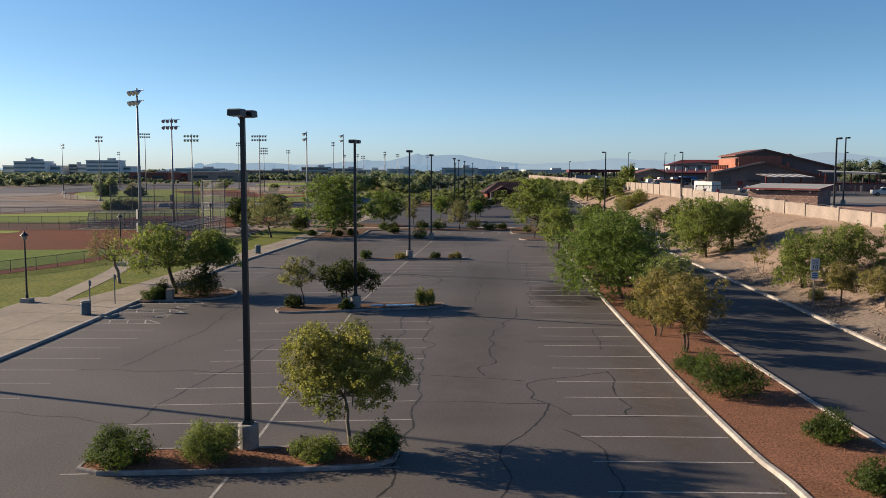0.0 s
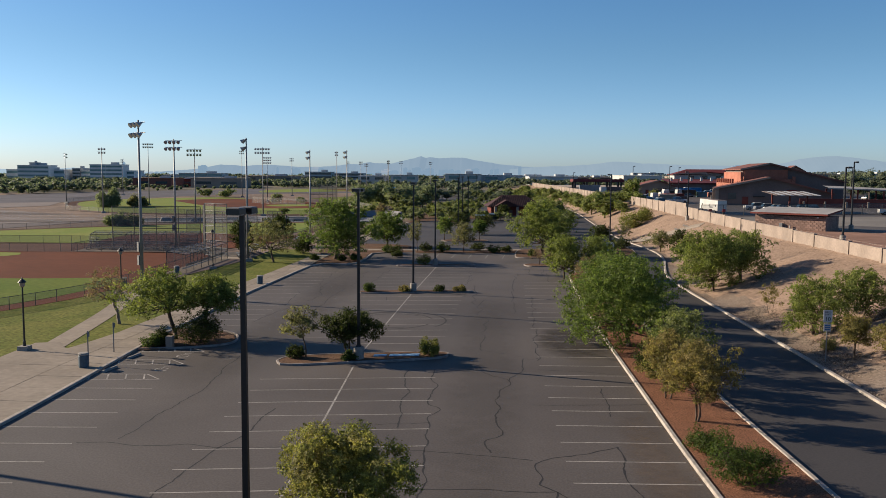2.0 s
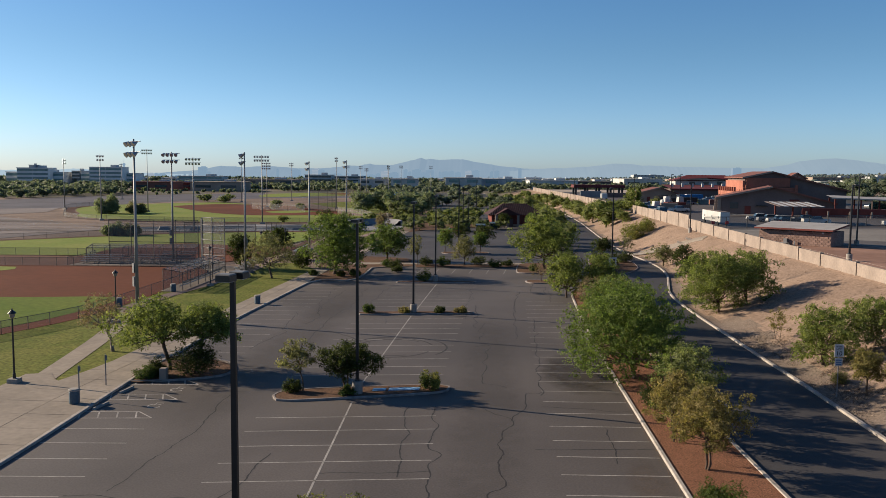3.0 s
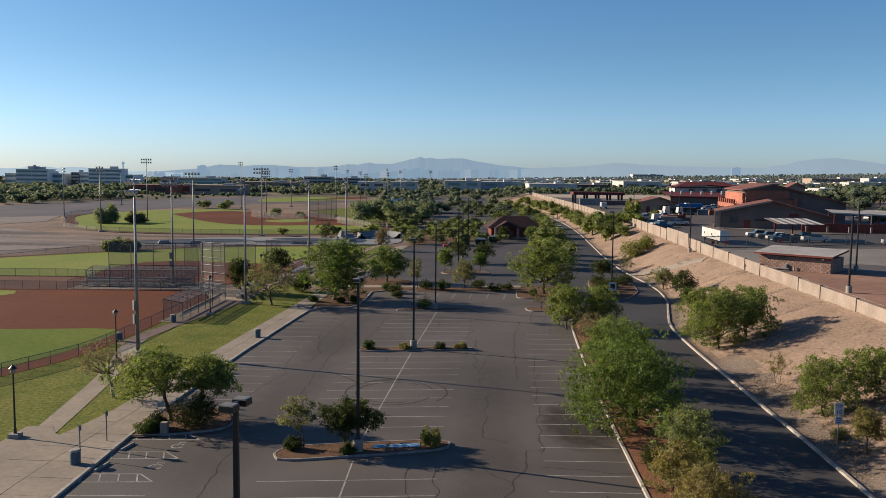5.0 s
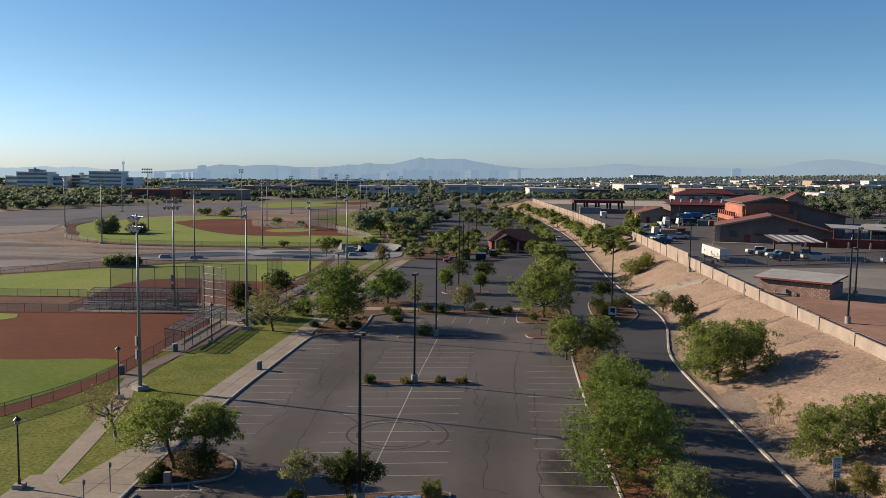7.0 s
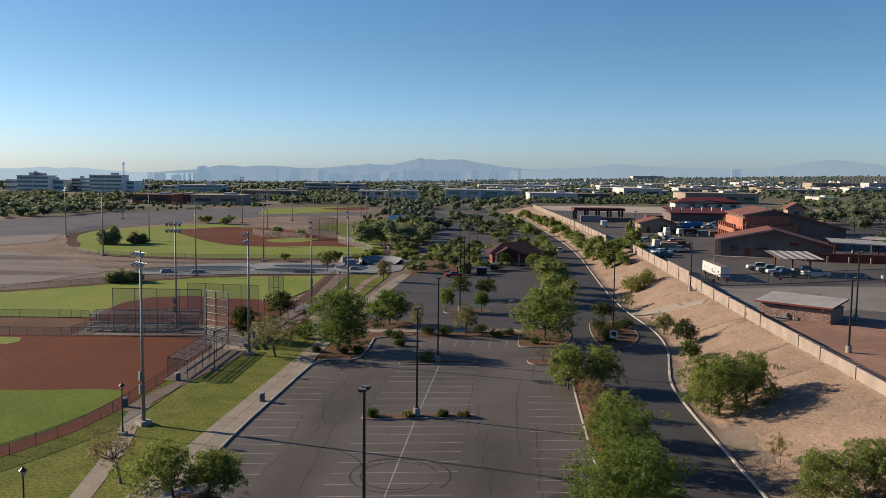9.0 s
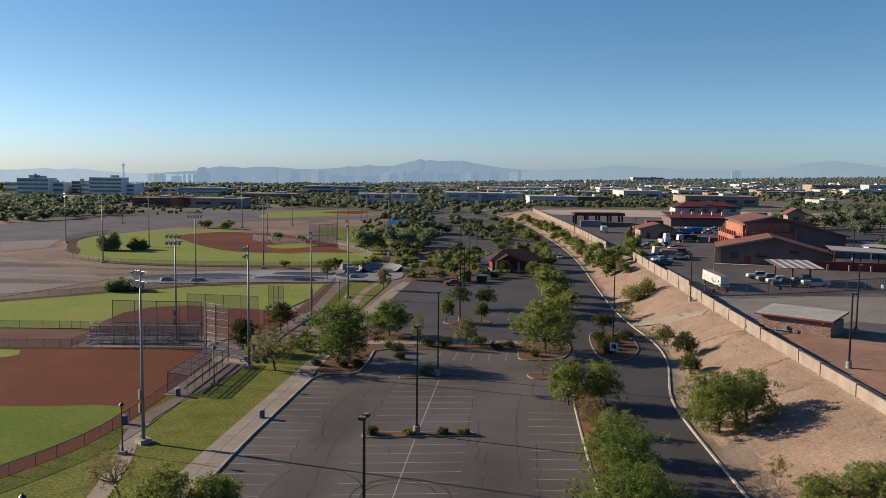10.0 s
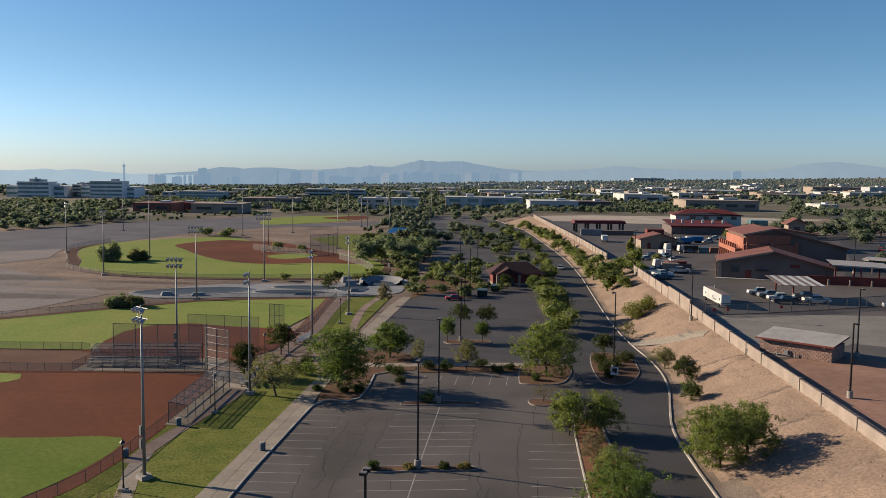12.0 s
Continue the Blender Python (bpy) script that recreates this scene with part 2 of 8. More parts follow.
# ---- geometry helpers ----
class Geo:
    """Collects boxes, tubes, strips and leaves into one mesh."""

    def __init__(self):
        self.v, self.f = [], []

    def add(self, verts, faces):
        o = len(self.v)
        self.v.extend(tuple(map(float, p)) for p in verts)
        self.f.extend(tuple(i + o for i in f) for f in faces)
        return self

    def box(self, x, y, z, sx, sy, sz, turn=0.0, tip=(1.0, 1.0)):
        """A box on z, centred on x and y; tip shrinks its top."""
        c, s = math.cos(radians(turn)), math.sin(radians(turn))
        pts = []
        for k, (tx, ty) in ((0, (1, 1)), (1, tip)):
            for a, b in ((-1, -1), (1, -1), (1, 1), (-1, 1)):
                px, py = a * sx / 2 * tx, b * sy / 2 * ty
                pts.append((x + px * c - py * s, y + px * s + py * c, z + k * sz))
        return self.add(pts, [(3, 2, 1, 0), (4, 5, 6, 7), (0, 1, 5, 4), (1, 2, 6, 5), (2, 3, 7, 6), (3, 0, 4, 7)])

    def tube(self, a, b, ra, rb=None, n=8, caps=True):
        rb = ra if rb is None else rb
        a, b = np.array(a, float), np.array(b, float)
        d = b - a
        d = d / (np.linalg.norm(d) + 1e-9)
        u = np.cross(d, (0.0, 0.0, 1.0) if abs(d[2]) < 0.9 else (1.0, 0.0, 0.0))
        u /= np.linalg.norm(u)
        w = np.cross(d, u)
        ring = [math.cos(2 * math.pi * i / n) * u + math.sin(2 * math.pi * i / n) * w for i in range(n)]
        pts = [a + ra * r for r in ring] + [b + rb * r for r in ring]
        faces = [(i, (i + 1) % n, n + (i + 1) % n, n + i) for i in range(n)]
        if caps:
            faces += [tuple(range(n - 1, -1, -1)), tuple(range(n, 2 * n))]
        return self.add(pts, faces)

    def pipe(self, pts, r, n=6):
        """One bent pipe through the points."""
        pts = [np.array(q, float) for q in pts]
        v, f = [], []
        for i, q in enumerate(pts):
            d = pts[min(i + 1, len(pts) - 1)] - pts[max(i - 1, 0)]
            d = d / (np.linalg.norm(d) + 1e-9)
            u = np.cross(d, (0.0, 0.0, 1.0) if abs(d[2]) < 0.9 else (1.0, 0.0, 0.0))
            u /= np.linalg.norm(u)
            w = np.cross(d, u)
            v += [q + r * (math.cos(2 * math.pi * k / n) * u + math.sin(2 * math.pi * k / n) * w) for k in range(n)]
        for i in range(len(pts) - 1):
            f += [(i * n + k, i * n + (k + 1) % n, (i + 1) * n + (k + 1) % n, (i + 1) * n + k) for k in range(n)]
        f += [tuple(range(n - 1, -1, -1)), tuple(range((len(pts) - 1) * n, len(pts) * n))]
        return self.add(v, f)

    def lathe(self, x, y, profile, n=14):
        """A turned form about the upright through x, y; profile of (radius, z) from below."""
        pts, faces = [], []
        for r, z in profile:
            pts += [(x + r * math.cos(2 * math.pi * i / n), y + r * math.sin(2 * math.pi * i / n), z) for i in range(n)]
        for k in range(len(profile) - 1):
            faces += [(k * n + i, k * n + (i + 1) % n, (k + 1) * n + (i + 1) % n, (k + 1) * n + i) for i in range(n)]
        faces += [tuple(range(n - 1, -1, -1)), tuple(range((len(profile) - 1) * n, len(profile) * n))]
        return self.add(pts, faces)

    def quad(self, *pts):
        return self.add(pts, [tuple(range(len(pts)))])

    def strip(self, line, width, z, drape=None):
        """A flat band along a line of (x, y)."""
        line = [np.array(p, float) for p in line]
        left, right = [], []
        for i, p in enumerate(line):
            d = line[min(i + 1, len(line) - 1)] - line[max(i - 1, 0)]
            d = d / (np.linalg.norm(d) + 1e-9)
            w = width[i] if isinstance(width, (list, tuple)) else width
            nrm = np.array((-d[1], d[0])) * w / 2
            for side, q in ((left, p + nrm), (right, p - nrm)):
                side.append((q[0], q[1], z + (drape(q[0], q[1]) if drape else 0.0)))
        m = len(line)
        return self.add(left + right, [(i, m + i, m + i + 1, i + 1) for i in range(m - 1)])

    def done(self, name, mat, parent=None, label="", smooth=False):
        me = bpy.data.meshes.new(name)
        me.from_pydata(self.v, [], self.f)
        me.materials.append(mat)
        if smooth:
            me.shade_smooth()
        me.update()
        ob = new(name, me)
        if parent is not None:
            ob.parent = parent
        if label:
            ob["label"] = label
        return ob


def thing(name, m, label, category, group="", kind=""):
    """An empty at the base of a thing."""
    ob = new(name)
    ob.matrix_basis = m
    return tagged(ob, label, category, group, kind)


def smooth_line(pts, step=2.0):
    """A Catmull-Rom line through plan points."""
    p = [np.array(q, float) for q in pts]
    p = [2 * p[0] - p[1]] + p + [2 * p[-1] - p[-2]]
    out = []
    for i in range(1, len(p) - 2):
        n = max(1, int(np.linalg.norm(p[i + 1] - p[i]) / step))
        for k in range(n):
            t = k / n
            out.append(0.5 * (2 * p[i] + (p[i + 1] - p[i - 1]) * t + (2 * p[i - 1] - 5 * p[i] + 4 * p[i + 1] - p[i + 2]) * t * t + (3 * p[i] - p[i - 1] - 3 * p[i + 1] + p[i + 2]) * t ** 3))
    out.append(p[-2])
    return [tuple(q) for q in out]


def smooth_ring(pts, step=1.0):
    n = len(pts)
    p = [np.array(q, float) for q in pts]
    out = []
    for i in range(n):
        a, b, c, d = p[i - 1], p[i], p[(i + 1) % n], p[(i + 2) % n]
        k = max(1, int(np.linalg.norm(c - b) / step))
        for j in range(k):
            t = j / k
            out.append(0.5 * (2 * b + (c - a) * t + (2 * a - 5 * b + 4 * c - d) * t * t + (3 * b - a - 3 * c + d) * t ** 3))
    return [tuple(q) for q in out]


def ease(a, b, t):
    t = min(1.0, max(0.0, (t - a) / (b - a)))
    return t * t * (3 - 2 * t)


# ---- the lie of the land: flat lot and fields, a bank up to the yard, and the far plain ----
ROAD_R = [(-60, 22.9), (49, 22.4), (75, 21.9), (98, 21.4), (110, 21.7), (120, 23.3), (130, 25.1), (140, 26.0), (150, 25.8), (162, 24.7), (176, 24.0), (200, 23.9), (235, 24.5), (270, 25.0), (318, 24.0), (377, 20.5), (464, 14.0), (520, 5.0), (620, -12.0)]
WALL = [(-60, 39.5), (60, 39.5), (98, 39.1), (115, 38.75), (130, 38.4), (165, 38.0), (196, 37.7), (246, 37.5), (278, 34.2), (350, 31.0), (450, 25.0), (524, 20.5), (620, 10.0)]
YARD = 4.6


def along(table, y):
    return float(np.interp(y, [p[0] for p in table], [p[1] for p in table]))


def land(x, y):
    a, b = along(ROAD_R, y) + 1.2, along(WALL, y) - 0.6
    z = (YARD - 0.5) * (0.35 * ease(a, b, x) + 0.65 * min(1.0, max(0.0, (x - a) / (b - a)))) + 0.5 * ease(b, b + 1.5, x)
    z *= 1 - ease(540, 760, y)
    d = math.hypot(x, y)
    z += (0.024 * x - 22) * ease(900, 3600, d)
    return z


def flat(name, outline, z, mat, label, kind="structure", category=""):
    g = Geo()
    g.quad(*[(x, y, z) for x, y in outline])
    return tagged(g.done(name, mat), label, category, "", kind)


def kerb(name, line, width, height, mat, label, closed=False, drape=None, z=0.0):
    """A cast kerb with a rounded top along a plan line."""
    pts = [np.array(p, float) for p in line]
    if closed:
        pts.append(pts[0])
    prof = [(-0.5, 0), (-0.5, 0.8), (-0.38, 1), (0.38, 1), (0.5, 0.8), (0.5, 0)]
    v, f, k = [], [], len(prof)
    for i, p in enumerate(pts):
        a = pts[i - 1] if i else (pts[-2] if closed else p)
        b = pts[i + 1] if i + 1 < len(pts) else (pts[1] if closed else p)
        d = (b - a) / (np.linalg.norm(b - a) + 1e-9)
        nrm = np.array((-d[1], d[0]))
        base = z + (drape(*p) if drape else 0.0) - 0.05
        v += [(p[0] + nrm[0] * o * width, p[1] + nrm[1] * o * width, base + h * (height + 0.05)) for o, h in prof]
    for i in range(len(pts) - 1):
        f += [(i * k + j, i * k + j + 1, (i + 1) * k + j + 1, (i + 1) * k + j) for j in range(k - 1)]
    if not closed:
        f += [tuple(range(k)), tuple(range((len(pts) - 1) * k + k - 1, (len(pts) - 1) * k - 1, -1))]
    g = Geo()
    g.add(v, f)
    return tagged(g.done(name, mat), label, "kerb", "", "structure")


def build_ground():
    xs = sorted(set([-4600, -3600, -2800, -2200, -1700, -1300, -1000, -800, -650, -520, -420, -340, -280, -230, -190, -150, -120, -90, -60, -30, -10] + [x * 1.25 for x in range(0, 44)] + [60, 75, 95, 120, 150, 190, 240, 300, 380, 480, 600, 750, 950, 1200, 1500, 1900, 2400, 3000, 3800, 4600]))
    ys = sorted(set([-400, -200, -100] + list(range(-60, 640, 10)) + [680, 720, 780, 850, 950, 1080, 1250, 1450, 1700, 2000, 2400, 2900, 3500, 4200, 4700]))
    g = Geo()
    v = [(x, y, land(x, y) - 0.06 + (0.09 * noise.noise((x * 0.21, y * 0.21, 0)) if 24 < x < 37 and y < 540 else 0.0)) for y in ys for x in xs]
    w = len(xs)
    g.add(v, [(j * w + i, j * w + i + 1, (j + 1) * w + i + 1, (j + 1) * w + i) for j in range(len(ys) - 1) for i in range(w - 1)])
    ob = g.done("ground", DESERT, smooth=True)
    ob.data.materials.append(TOWNGROUND)
    for f in ob.data.polygons:
        if f.center[1] > 560 or (f.center[1] > 430 and f.center[0] < -190) or f.center[0] < -430:
            f.material_index = 1
    tagged(ob, "bare tan desert ground reaching to the horizon", "ground", "", "structure")


build_ground()

# ---- paved ground ----
KERB_L = [(-24.8, -30), (-25.0, 25), (-25.3, 43), (-25.7, 52), (-26.3, 64), (-26.6, 85), (-26.2, 100), (-25.8, 112), (-25.5, 116.2), (-24.6, 118.5)]
KERB_R = [(10.6, -30), (10.2, 20), (9.6, 30), (9.2, 40), (9.0, 52), (8.8, 66), (8.75, 80), (8.9, 95), (9.2, 108), (9.5, 111.5)]
ROAD_L = [(15.6, -30), (14.9, 22), (14.1, 36), (13.5, 48), (13.1, 60), (12.9, 80), (12.95, 100), (12.8, 110)]

kl, kr, rl = smooth_line(KERB_L), smooth_line(KERB_R), smooth_line(ROAD_L)
rr = smooth_line([(x, y) for y, x in ROAD_R], 3.0)
lot = [(x, y) for x, y in kl] + [(-25.4, 150), (-24.8, 160), (-24.5, 180), (-22.6, 213), (-22.6, 330), (-30, 420), (-45, 520), (-60, 600)] + [(x, y) for x, y in reversed(rr)]
flat("parking_lot", lot, 0.0, ASPHALT, "worn grey asphalt car park with sealed cracks", category="car park")
g = Geo()
left = [(13.2, 113), (11.6, 120), (11.3, 147), (11.8, 173), (12.0, 193), (13.5, 229), (14.6, 280), (13.5, 337), (10.5, 390), (5, 450), (-3, 505), (-20, 600)]
lft = smooth_line([(x - 0.0, y) for x, y in ROAD_L] + left[1:], 3.0)
g.quad(*[(x, y, 0.008) for x, y in lft], *[(x, y, 0.008) for x, y in reversed(rr)])
tagged(g.done("road", ROADTAR), "dark asphalt service road beside the car park", "road", "", "structure")

LOTDARK = surface("asphalt_darker", (0.064, 0.0585, 0.0585), 0.74, fine=9.0, coarse=0.09, vary=0.14, stain=0.28, bump=0.3, spec=0.2)
flat("second_lot", [(-24.7, 150), (-24.5, 180), (-22.7, 213), (-22.7, 262), (-30, 420), (-45, 520), (-10, 520), (4, 450), (10, 390), (13, 337), (14.2, 280), (13, 229), (11.6, 193), (11.4, 173), (10.9, 146), (-14, 146)], 0.004, LOTDARK, "darker asphalt of the second car park", category="car park")

# planter between the car park and the road
flat("planter_bed", [(x + 0.1, y) for x, y in kr] + [(11.2, 113.4)] + [(x - 0.1, y) for x, y in reversed(rl)], 0.1, REDROCK, "planting strip covered with red crushed rock", category="gravel bed")
kerb("kerb_lot_side", kr + [(10.2, 113.0), (11.4, 113.6), (12.4, 112.6), (12.8, 110.6)], 0.22, 0.16, KERB, "pale concrete kerb along the planting strip")
kerb("kerb_road_side", rl, 0.24, 0.16, KERB, "pale concrete kerb between road and planting strip")
kerb("kerb_road_bank", rr, 0.3, 0.16, KERB, "pale concrete kerb at the foot of the sand bank")
kerb("kerb_walk", kl + [(-23.2, 118.9), (-21.2, 118.7), (-19.9, 120.4), (-19.6, 127), (-19.8, 134.3), (-17, 137.0)], 0.3, 0.15, KERB, "concrete kerb along the pavement edge")

# sand bank up to the block wall: raked, with footprints, clods and a few rills
def bank_relief(x, y, edge):
    soft = 0.10 * noise.noise((x * 0.35, y * 0.3, 2)) + 0.09 * noise.noise((x * 0.9 + y * 0.35, y * 0.55, 7)) + 0.075 * noise.noise((x * 1.7, y * 1.5, 4))
    rill = sum(0.22 * max(0.0, 1 - abs((y - y0) - 0.35 * (x - 30)) / 0.55) * ease(29, 33, x) for y0 in (63, 78, 86.5, 103, 114.5, 133, 186))
    return (soft - rill) * edge


g = Geo()
ys = sorted(set(list(np.arange(-60, 48, 4.0)) + list(np.arange(48, 200, 0.7)) + list(np.arange(200, 541, 4.0))))
rows, cols = [], 28
for y in ys:
    a, b = along(ROAD_R, y) + 0.2, along(WALL, y) + 0.2
    rows.append([(x, y, land(x, y) + 0.03 + bank_relief(x, y, 0.15 if i in (0, cols) else 1)) for i in range(cols + 1) for x in [a + (b - a) * i / cols]])
g.add([p for r in rows for p in r], [(j * (cols + 1) + i, j * (cols + 1) + i + 1, (j + 1) * (cols + 1) + i + 1, (j + 1) * (cols + 1) + i) for j in range(len(rows) - 1) for i in range(cols)])
bank = g.done("sand_bank", BANK, smooth=True)
bank.data.materials.append(VERGE)
for f in bank.data.polygons:  # a gravelly strip along the kerb
    cx, cy = f.center[0], f.center[1]
    if cx - along(ROAD_R, cy) < (3.4 if 48 < cy < 92 else 1.2) + 2.0 * noise.noise((cx * 0.5, cy * 0.22, 9)):
        f.material_index = 1
tagged(bank, "bare raked sand bank rising to a block wall", "bank", "", "structure")

# pavement on the field side: cast slabs with open joints
GRASS_EDGE = [(-31.6, -30), (-32.0, 54), (-31.4, 59.5), (-30.3, 66), (-29.8, 85), (-29.3, 100), (-28.8, 114), (-28.5, 126), (-28.2, 132)]
flat("pavement_bed", [(x - 0.2, y) for x, y in kl[:-3]] + [(-25.9, 119.0), (-25.9, 132.0)] + [(x, y) for x, y in reversed(smooth_line(GRASS_EDGE))], 0.06, BROWNDIRT, "dirt joints under the concrete pavement", category="pavement")
lawn = [(-28.2, 132), (-28.5, 126), (-28.8, 114), (-29.3, 100), (-29.8, 85), (-30.3, 66), (-31.4, 59.5), (-32.0, 54), (-31.6, -30), (-120, -30), (-120, 60), (-43, 114), (-39.5, 126), (-36.5, 140), (-33, 140)]
flat("lawn", lawn, 0.02, GRASS, "mown green lawn with dry patches beside the pavement", category="lawn")

# ballfields
flat("infield_near", [(-43.4, 98.5), (-42.2, 106), (-42.5, 124), (-45.2, 131.4), (-66, 131.2), (-95, 129), (-150, 124), (-150, 96)], 0.035, INFIELD, "raked red clay infield", category="infield")
flat("outfield_near", smooth_ring([(-150, 98), (-90, 98.6), (-60, 98.4), (-48, 100.2), (-45.2, 99.9), (-44.0, 98.2), (-43.9, 95), (-44.4, 89.5), (-46.6, 81), (-54, 66), (-70, 48), (-100, 30), (-150, 20)], 2.0), 0.05, NEARTURF_SHADED, "green ballfield grass", category="grass")
flat("infield_grass", smooth_ring([(-120, 128.0), (-74, 128.4), (-72.6, 125.5), (-76, 121.5), (-90, 116), (-120, 110)], 2.0), 0.055, FIELDGRASS, "bright green grass diamond", category="grass")
g = Geo()
g.strip(smooth_line([(-43.0, 106), (-42.9, 99), (-43.2, 90), (-45.0, 81), (-52.5, 65), (-68, 46.5), (-100, 27)]), 2.6, 0.04)
tagged(g.done("warning_track", INFIELD), "red clay strip along the outfield fence", "track", "", "structure")
flat("dugout_lane", [(-46.2, 132.6), (-66, 131.2), (-95, 129), (-160, 124), (-160, 141), (-90, 145.3), (-72, 146.2), (-47, 143)], 0.03, TRACK, "dark brown dirt lane between two fields", category="track")
flat("spectator_slab", [(-46.8, 133.6), (-67.5, 131.4), (-67.6, 140), (-49, 142.4), (-45.6, 141)], 0.06, WALKCON, "concrete slab behind the backstop", category="pavement")
flat("infield_middle", [(-73, 145), (-75.5, 154), (-76, 164), (-72, 172), (-64, 175.5), (-54, 173), (-43, 171), (-39.4, 166.5), (-40.5, 150), (-44.8, 140.5), (-60, 142)], 0.04, INFIELD, "red clay infield of the middle diamond", category="infield")
flat("outfield_middle", [(-160, 138), (-125, 160), (-104, 173), (-96, 181), (-87.5, 189), (-72.6, 202), (-60, 207), (-45.5, 210.5), (-43.5, 211), (-42, 186), (-43.5, 170.5), (-55, 171.6), (-64, 174), (-71, 170.6), (-73.6, 163.5), (-73.2, 154.5), (-71.6, 146.8), (-90, 145.6), (-130, 142.4)], 0.05, FIELDGRASS, "bright green outfield of the middle diamond", category="grass")
g = Geo()
g.strip(smooth_line([(-160, 139.5), (-126, 161.5), (-105, 174.5), (-88.5, 190), (-73.4, 203.4), (-60, 208.6), (-44.5, 212.4), (-42.6, 212.2), (-40.6, 186), (-39.4, 168)]), 2.8, 0.045)
tagged(g.done("warning_track_middle", TRACK), "brown dirt strip along the middle field's fence", "track", "", "structure")
flat("skate_park", smooth_ring([(-94, 211), (-85, 227), (-73, 234.5), (-60, 237), (-47, 239), (-41, 250), (-28.4, 252), (-26.6, 238), (-27, 223), (-38, 216), (-47, 213.6), (-65, 210.5), (-81, 206)], 2.0), 0.07, SKATECON, "pale concrete skate park deck", category="skate park")
flat("outfield_far", smooth_ring([(-133, 264), (-114, 250.5), (-97, 247), (-80, 247), (-58, 250), (-43, 257), (-38.8, 268), (-40, 290), (-55, 318), (-90, 345), (-124, 390), (-143, 384), (-163, 354), (-164, 328), (-155, 305), (-143, 284)], 3.0), 0.05, FIELDGRASS, "bright green outfield of the far diamond", category="grass")
flat("infield_far", smooth_ring([(-135, 350), (-124, 374), (-108, 372), (-95, 368), (-72, 336), (-56, 314), (-46, 292), (-63, 290), (-83, 285), (-102, 298), (-124, 329)], 3.0), 0.06, INFIELD, "red clay infield of the far diamond", category="infield")
flat("infield_grass_far", smooth_ring([(-86, 312), (-76, 322), (-68, 316), (-73, 304), (-80, 302)], 2.0), 0.07, FIELDGRASS, "green grass diamond of the far field", category="grass")
g = Geo()
g.strip(smooth_line([(-40, 290), (-36.8, 270), (-41, 255), (-58, 248), (-80, 245), (-97, 245), (-115, 248.5), (-134.5, 262.5), (-145, 283), (-157, 304), (-166.5, 328), (-165, 356)]), 3.4, 0.045)
tagged(g.done("warning_track_far", TRACK), "brown dirt strip along the far field's fence", "track", "", "structure")
flat("outfield_north", smooth_ring([(-136, 484), (-110, 506), (-95, 540), (-97, 593), (-129, 580), (-148, 540)], 4.0), 0.05, FIELDGRASS, "green outfield beyond the wash", category="grass")
flat("infield_north", smooth_ring([(-118, 560), (-95, 545), (-88, 570), (-98, 590)], 4.0), 0.06, INFIELD, "red clay infield beyond the wash", category="infield")
flat("wash_bed", [(-420, 262), (-260, 288), (-188, 309), (-169, 322), (-161, 369), (-151, 416), (-126, 461), (-80, 488), (-60, 500), (-60, 545), (-84, 520), (-118, 494), (-140, 500), (-160, 574), (-200, 506), (-231, 450), (-240, 396), (-420, 352)], 0.0, GRAVELDARK, "dark gravel slope of a dry wash", category="gravel slope")
flat("gravel_flat", [(-108, 180), (-99, 212), (-121, 234), (-160, 262), (-300, 235), (-300, 120), (-165, 144)], 0.0, GRAVELGREY, "pale grey gravel flat beside the outfield", category="gravel")
flat("wash_floor", [(-420, 225), (-170, 255), (-158, 290), (-170, 322), (-188, 308), (-260, 287), (-420, 260)], 0.01, GRAVELGREY, "grey gravel floor of a dry wash", category="gravel")

# second car park beyond the planted strip, bare soil beds
flat("planter_middle", smooth_ring([(-25.6, 119.4), (-21.2, 118.9), (-20.0, 120.6), (-19.8, 127), (-20.0, 134.2), (-17, 137.2), (-13.8, 138.2), (-14.5, 143), (-16, 150), (-25, 152), (-29, 142), (-27.6, 132.5), (-25.8, 132)], 1.0), 0.06, BROWNDIRT, "bare soil planting bed under large trees", category="planting bed")
flat("planter_north", [(-22.7, 214), (-19, 223.6), (-14, 227), (-9.5, 231.4), (-4.5, 236), (-4.5, 256), (-23, 262)], 0.05, BROWNDIRT, "bare soil bed with shrubs at the car park's end", category="planting bed")
flat("cross_walk", [(-25, 139), (-14, 140.5), (4, 143.0), (4, 145.2), (-14, 142.9), (-25, 142)], 0.075, WALKCON, "concrete walk crossing between the car parks", category="pavement")
flat("planter_cross", [(-13, 136.6), (3, 138.8), (4, 142.8), (-13.5, 140.4)], 0.07, BROWNDIRT, "narrow soil bed along the crossing walk", category="planting bed")
flat("lawn_skate", [(-37.2, 168), (-28.7, 166), (-28.3, 190), (-27.7, 217), (-32, 218), (-38.4, 213)], 0.03, GRASS, "green lawn strip near the skate park", category="lawn")
flat("path_skate", smooth_line([(-28.6, 150), (-27.2, 178), (-26.4, 200), (-24.6, 217), (-22.6, 217)]) + [(-24.3, 182), (-24.8, 150)], 0.05, WALKCON, "concrete walk to the skate park", category="pavement")
